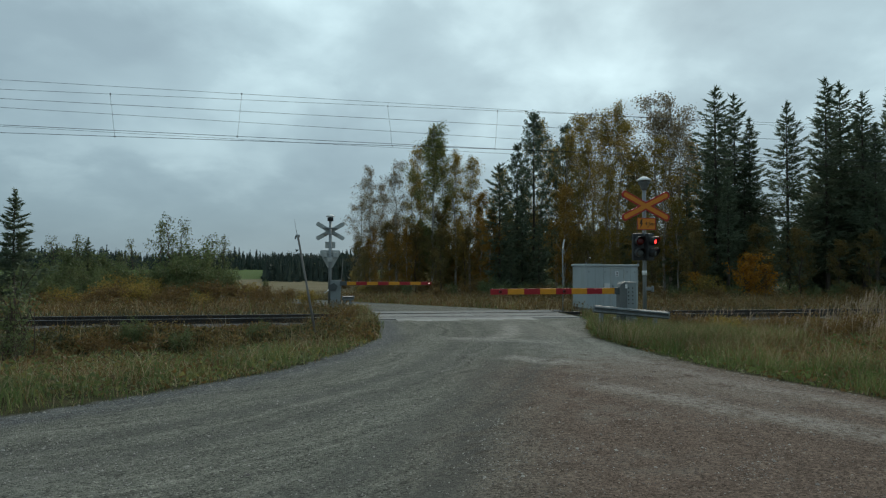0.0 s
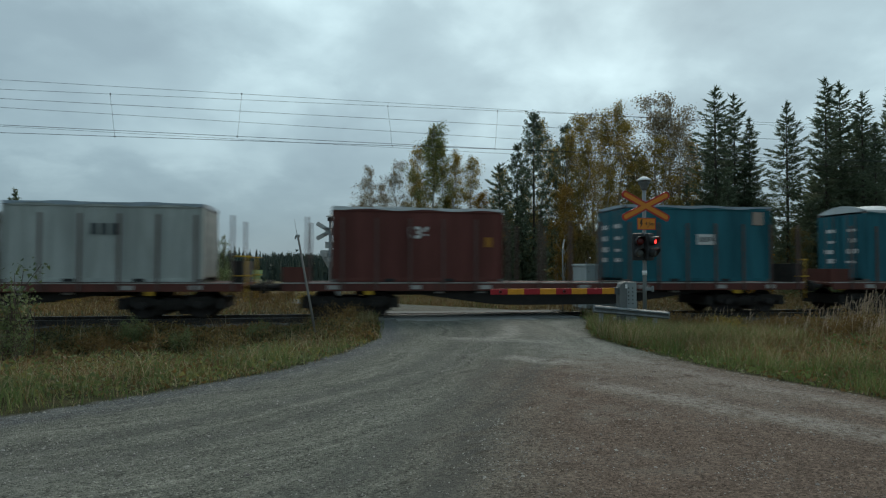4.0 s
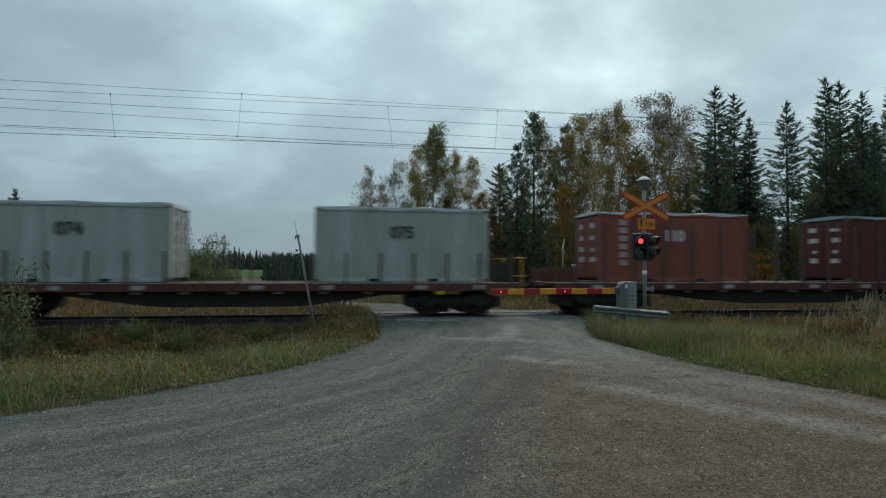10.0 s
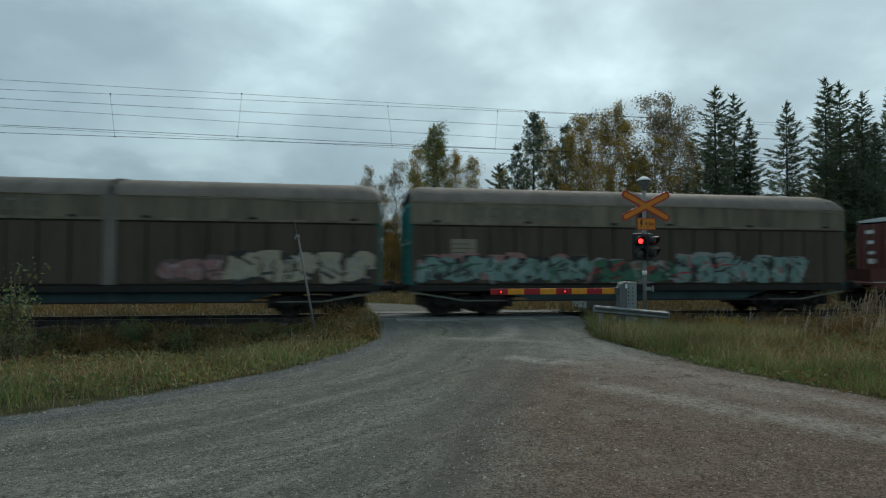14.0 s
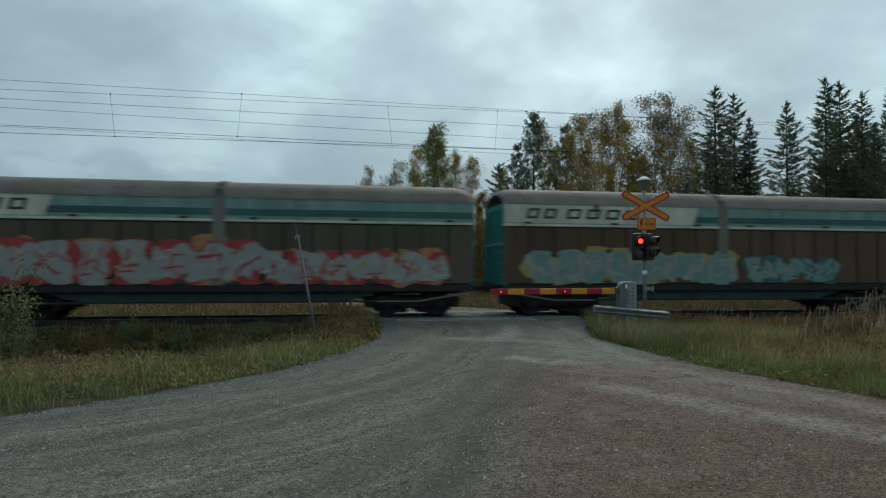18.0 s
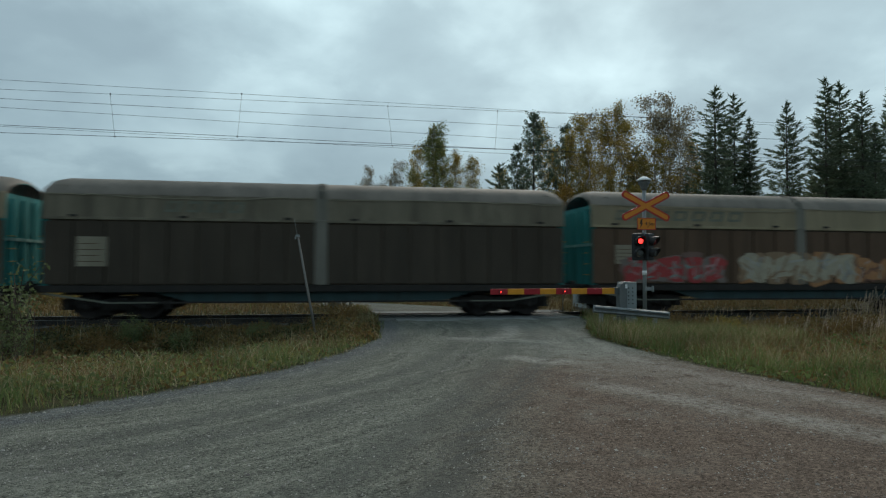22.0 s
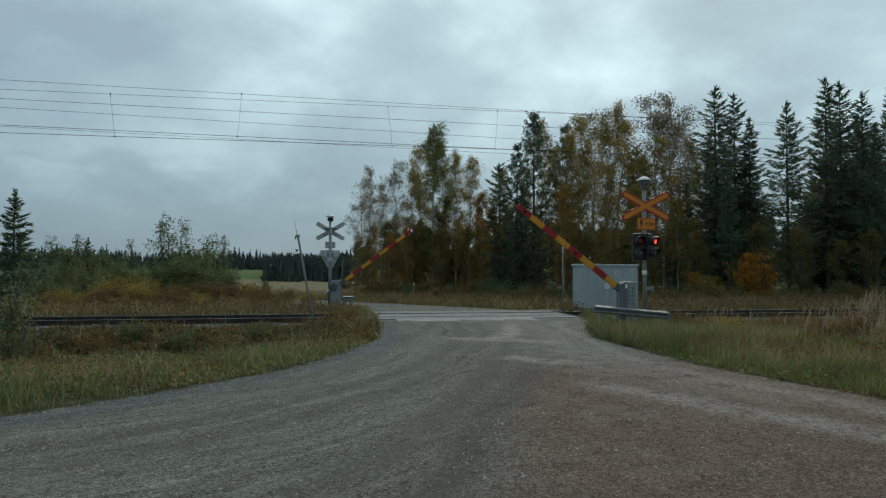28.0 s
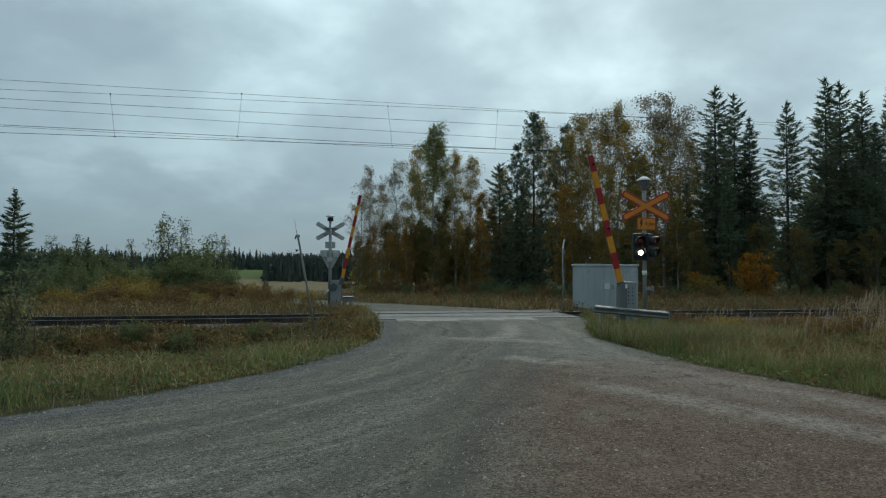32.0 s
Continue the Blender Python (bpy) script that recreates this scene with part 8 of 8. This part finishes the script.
    for i in range(len(arch) - 1):
        bm.faces.new((first[i], row[i], row[i + 1], first[i + 1]))
    bmesh.ops.solidify(bm, geom=bm.faces[:], thickness=0.012)
    part("roof_strap", bm, M_POST, roof, "pale strap over the roof")
    waves = random.Random(k * 7 + 1)
    for a, b in ((-8.5, -0.25), (0.25, 8.5)):
        pts = [a + (b - a) * i / 24 for i in range(25)]
        drop, line = 0.0, []
        for i, x in enumerate(pts):
            drop = max(0.0, min(0.13, drop + waves.uniform(-0.035, 0.035)))
            line.append((x, 4.045 - drop * (1 if k > 6 or k < 3 else 0.3)))
        bm = bmesh.new()
        prism(bm, line + [(x, z + 0.028) for x, z in line[::-1]], -1.462, -1.425)
        part("cover_edge", bm, M_CARD, roof, "pale frayed lower edge of the roof cover")
    for x in (-8.0, 8.0):
        bm = bmesh.new()
        box(bm, x - 0.05, x + 0.05, -1.3, 1.3, 4.3, 4.36)
        part("roof_seam", bm, M_ROOFDUST, roof)
    for x0, x1, z0, z1, palette in tags:
        graffiti(root, x0, x1, z0, z1, palette, k * 31 + int(x0 * 10))
    for x0, x1, z0, z1 in cards:
        bm = bmesh.new()
        box(bm, x0, x1, -1.452, -1.446, z0, z1)
        card = part("label_panel", bm, M_CARD, root, "pale label panel")
        for j in range(4):
            bm = bmesh.new()
            zz = z0 + (z1 - z0) * (0.15 + 0.2 * j)
            box(bm, x0 + 0.08, x1 - 0.12 - 0.15 * (j % 2), -1.455, -1.452, zz, zz + 0.025)
            part("print_bar", bm, M_BROWN, card)
    for kind, x0, x1 in brand:
        if kind == "panel":
            bm = bmesh.new()
            prism(bm, [(x0, 3.36), (x1 - 0.25, 3.36), (x1, 4.02), (x0, 4.02)], -1.449, -1.442)
            part("pale_panel", bm, M_OFFWHITE, root, "off-white slanted panel")
            continue
        # the mark: slanted hollow bars, a short pair first where the band carries an emblem
        mat = M_MARK_DARK if striped else M_TEAL_FADED
        count = max(2, round((x1 - x0) / 0.72))
        w = (x1 - x0) / count
        for j in range(count):
            a, t = x0 + j * w, 0.085
            b, lo, hi = a + w * 0.86, 3.52, 3.89
            for outline in ([(a, lo), (b - 0.1, lo), (b - 0.08, lo + t), (a + 0.02, lo + t)], [(a + 0.08, hi - t), (b - 0.02, hi - t), (b, hi), (a + 0.1, hi)],
                            [(a + 0.02, lo + t), (a + 0.02 + t * 1.4, lo + t), (a + 0.08 + t * 1.4, hi - t), (a + 0.08, hi - t)]) + ([(b - 0.08 - t * 1.4, lo + t), (b - 0.08, lo + t), (b - 0.02, hi - t), (b - 0.02 - t * 1.4, hi - t)],):
                bm = bmesh.new()
                prism(bm, outline, -1.453, -1.4495)
                part("mark_bar", bm, mat, root, "dark teal mark" if striped else "faded dark teal mark")


WHITE, BLACK, PINK = (0.33, 0.345, 0.33), (0.035, 0.035, 0.035), (0.36, 0.20, 0.19)
MINT, GREEN, ORANGE_S = (0.20, 0.33, 0.30), (0.05, 0.17, 0.10), (0.46, 0.22, 0.09)
BLUE_S, SKY, YELLOW_S = (0.040, 0.155, 0.23), (0.24, 0.37, 0.42), (0.42, 0.36, 0.11)
RED_S, GREY_S, CREAM_S = (0.42, 0.05, 0.05), (0.36, 0.36, 0.34), (0.45, 0.40, 0.30)


def place_covered_wagons():
    base = make_covered_wagon()
    tan, brown, soot, dim = M_TAN, M_BROWN, M_SOOT, M_TAN_DARK
    rows = [("grey-tan sliding-wall wagon with green and white graffiti", dim, soot, False, [(-8.4, -2.1, 1.2, 2.15, (PINK, MINT, BLACK, GREEN)), (-1.9, 1.2, 1.2, 2.05, (WHITE, GREEN, BLACK, RED_S)), (1.3, 6.9, 1.2, 2.2, (WHITE, MINT, BLACK, RED_S))], [(-7.2, -6.3, 2.0, 2.75)], [("bar", -6.6, -2.0)]),
            ("grey-tan sliding-wall wagon with pale outlined graffiti", dim, soot, False, [(1.6, 3.5, 1.3, 2.0, ((0.14, 0.10, 0.095), PINK, (0.14, 0.10, 0.095), PINK)), (3.6, 8.4, 1.2, 2.3, (None, CREAM_S, BLACK, GREY_S))], [(-7.4, -6.4, 1.7, 2.7)], [("bar", -7.2, -1.8)]),
            ("sliding-wall wagon with teal stripes and pink graffiti", tan, soot, True, [(-5.5, -1.2, 1.25, 1.95, (None, PINK, GREY_S, WHITE))], [(-7.2, -6.4, 1.6, 2.45)], [("panel", -8.6, -5.0), ("bar", -6.8, -5.4)]),
            ("sliding-wall wagon with teal stripes and blue graffiti", tan, soot, True, [(-7.3, -6.4, 1.2, 1.8, (None, YELLOW_S, (0.2, 0.15, 0.08), CREAM_S)), (-6.4, 3.3, 1.18, 2.5, (YELLOW_S, BLUE_S, SKY, WHITE)), (5.4, 6.7, 1.3, 2.0, (None, MINT, BLACK, GREEN))], [(-7.4, -6.5, 1.9, 2.6)], [("panel", -8.6, -5.3), ("bar", -7.4, -5.8)]),
            ("sliding-wall wagon with off-white band and teal graffiti", M_OFFWHITE, brown, True, [(-7.7, 0.4, 1.15, 2.35, (YELLOW_S, MINT, GREY_S, CREAM_S)), (0.9, 4.9, 1.2, 2.2, (None, MINT, (0.05, 0.14, 0.16), CREAM_S))], [], [("panel", -8.6, -5.0), ("panel", -5.2, -1.0), ("bar", -7.8, -6.5), ("bar", -6.3, -3.3)]),
            ("sliding-wall wagon with teal stripes and orange graffiti", tan, soot, True, [(-6.6, 1.4, 1.15, 2.6, (ORANGE_S, GREY_S, RED_S, CREAM_S)), (1.4, 7.6, 1.15, 2.3, (ORANGE_S, GREY_S, RED_S, YELLOW_S))], [(-7.6, -6.6, 1.7, 2.7)], [("panel", -8.6, -5.0), ("bar", -7.0, -5.6)]),
            ("brown sliding-wall wagon with pale teal graffiti", tan, brown, False, [(-6.8, -2.4, 1.15, 2.15, (PINK, MINT, (0.10, 0.13, 0.13), WHITE)), (-2.1, -1.0, 1.2, 2.05, (None, GREY_S, BLACK, MINT)), (0.2, 3.1, 1.2, 2.15, (None, SKY, (0.06, 0.08, 0.09), WHITE)), (3.7, 7.2, 1.2, 2.1, (None, GREY_S, (0.08, 0.09, 0.09), MINT))], [], [("bar", -7.3, -2.3)]),
            ("dirty pale grey sliding-wall wagon with yellow graffiti", dim, M_PALEWAG, False, [(-5.7, 4.2, 1.15, 2.4, ((0.12, 0.24, 0.25), YELLOW_S, (0.12, 0.26, 0.27), WHITE)), (4.3, 6.8, 1.2, 2.2, (None, (0.24, 0.29, 0.29), (0.27, 0.29, 0.28), SKY))], [(7.2, 8.0, 1.6, 2.1)], [("bar", -7.3, -2.5)]),
            ("brown sliding-wall wagon with red and cream graffiti", tan, brown, False, [(-7.4, -3.3, 1.2, 2.2, ((0.2, 0.12, 0.10), RED_S, (0.22, 0.18, 0.16), MINT)), (-2.6, 2.5, 1.15, 2.35, (ORANGE_S, CREAM_S, (0.3, 0.2, 0.12), WHITE)), (2.3, 7.2, 1.2, 2.2, (None, ORANGE_S, (0.20, 0.09, 0.06), CREAM_S))], [(-7.7, -6.8, 1.9, 2.6)], [("bar", -7.7, -2.4)]),
            ("sooty plain sliding-wall wagon with a tan upper band", dim, M_SOOT_DARK, False, [], [(-7.6, -6.7, 1.75, 2.7)], [("bar", -5.0, -2.4)]),
            ("brown sliding-wall wagon with white graffiti at the train's end", tan, brown, False, [(-8.3, -1.0, 1.15, 2.45, (PINK, WHITE, BLACK, RED_S)), (0.5, 1.1, 1.35, 1.75, (None, WHITE, GREY_S, WHITE)), (1.4, 7.4, 1.2, 2.0, (None, WHITE, GREY_S, BLACK))], [(-6.0, -4.2, 2.2, 2.75)], [("bar", -7.5, -2.1)])]

    bodies = [base] + [copy_thing(base, pose(0, 0, 0)) for _ in rows[1:]]
    for k, (ob, (label, band, lower, striped, tags, cards, brand)) in enumerate(zip(bodies, rows)):
        s = -265.4 - 18.3 * k + 8.65
        ob.matrix_basis = pose(s, TRACK, 0)
        tagged(ob, label)
        MOVING.append((ob, s, TRACK, 0.0))
        dress_covered_wagon(ob, k, band, lower, striped, tags, cards, brand)
    # the last wagon's tail is weathered to grey and rust
    for wall in [o for o in bodies[-1].children if o.name.startswith("end_wall") and o.data.vertices[0].co.x < 0]:
        wall.data = wall.data.copy()
        wall.data.materials[0] = M_GRIME
        tagged(wall, "grimy grey-green and rust end wall")
        for post in wall.children:
            post.data = post.data.copy()
            post.data.materials[0] = M_GRIME
        for z in (2.28, 3.08):
            bm = bmesh.new()
            box(bm, -8.80, -8.62, -1.38, 1.38, z, z + 0.07, 0.01)
            part("end_beam", bm, M_UNDER, wall, "dark cross beam")


place_covered_wagons()



# ---- everything that moves ----
RISE = ((0.0, 0.0), (24.4, 0.0), (24.6, 2.0), (25.0, 6.0), (25.5, 11.8), (26.5, 22.5), (27.5, 33.0), (28.0, 37.6), (29.0, 48.0), (30.0, 58.3), (31.0, 68.0), (32.0, 78.3))


def swing(arm_ob, pivot, sign, rate, skew):
    x, y, z = pivot
    walk(arm_ob, [(t, pose(x, y, z, 0, 0, skew) @ pose(0, 0, 0, 0, sign * a * rate, 0)) for t, a in RISE])


def flash(lens, place, times):
    """Turns a lens to its lit face and back at the given (second, lit) changes."""
    rows, angle = [(0.0, pose(*place, 0, 0, 180 if times[0][1] else 0))], 180.0 if times[0][1] else 0.0
    for t, lit in times[1:]:
        k = round(t * FPS)
        for step in range(4):
            rows.append(((k - 2 + step) / FPS, pose(*place, 0, 0, angle + 60 * step)))
        angle += 180
    rows.append((32.2, pose(*place, 0, 0, angle)))
    walk(lens, rows)


def flash_times(phase, kind):
    """Red lamps alternate until 30.7 s; then the clear lamps take over."""
    out = []
    if kind == "white":
        lit = {0: ((30.77, 30.9), (31.67, 33.0)), 1: ((30.9, 31.67),)}[phase]
        out = [(0.0, False)]
        for a, b in lit:
            out.append((a, True))
            if b < 32:
                out.append((b, False))
        return out
    # quick while the train passes, half as fast once the arms rise
    changes = [(5.715 + 0.3985 * k, k % 2 == 0) for k in range(-14, 47)] + [(24.5 + 0.8 * k, k % 2 == 1) for k in range(8)]
    on = (phase == 1)
    out = [(0.0, on)]
    for t, west in changes:
        if t > 0.06 and t < 30.6:
            on = west == (phase == 0)
            out.append((t, on))
    if on:
        out.append((30.66, False))
    return out


def roll(wheel, x, r, s):
    """Turns a wheelset while it passes before the camera."""
    t0, t1 = max(0.0, (-16 - s) / SPEED), min(32.0, (52 - s) / SPEED)
    a, b = math.ceil(t0 * FPS), math.floor(t1 * FPS)
    per = math.degrees(SPEED / FPS / r)
    rows = [(0.0, pose(x, 0, r))] if a > 0 else []
    rows += [(k / FPS, pose(x, 0, r, 0, per * (k - a), 0)) for k in range(a, b + 1)]
    if b < round(32 * FPS):
        rows.append((32.0, pose(x, 0, r, 0, per * (b - a), 0)))
    walk(wheel, rows)


def motions():
    for ob, s, y, z in MOVING:
        walk(ob, [(0.0, pose(s, y, z)), (16.0, pose(s + SPEED * 16, y, z)), (32.0, pose(s + SPEED * 32, y, z))])
        for child in ob.children:
            if child.name.startswith("wheelset"):
                x, r = child.location.x, child.location.z
                roll(child, x, r, s + x)
    swing(near_arm, NEAR_PIVOT, 1, 0.965, 5.0)
    swing(far_arm, FAR_PIVOT, -1, 1.0, 0.0)
    for lens, place, phase, kind in FLASHERS:
        flash(lens, place, flash_times(phase, kind))


motions()
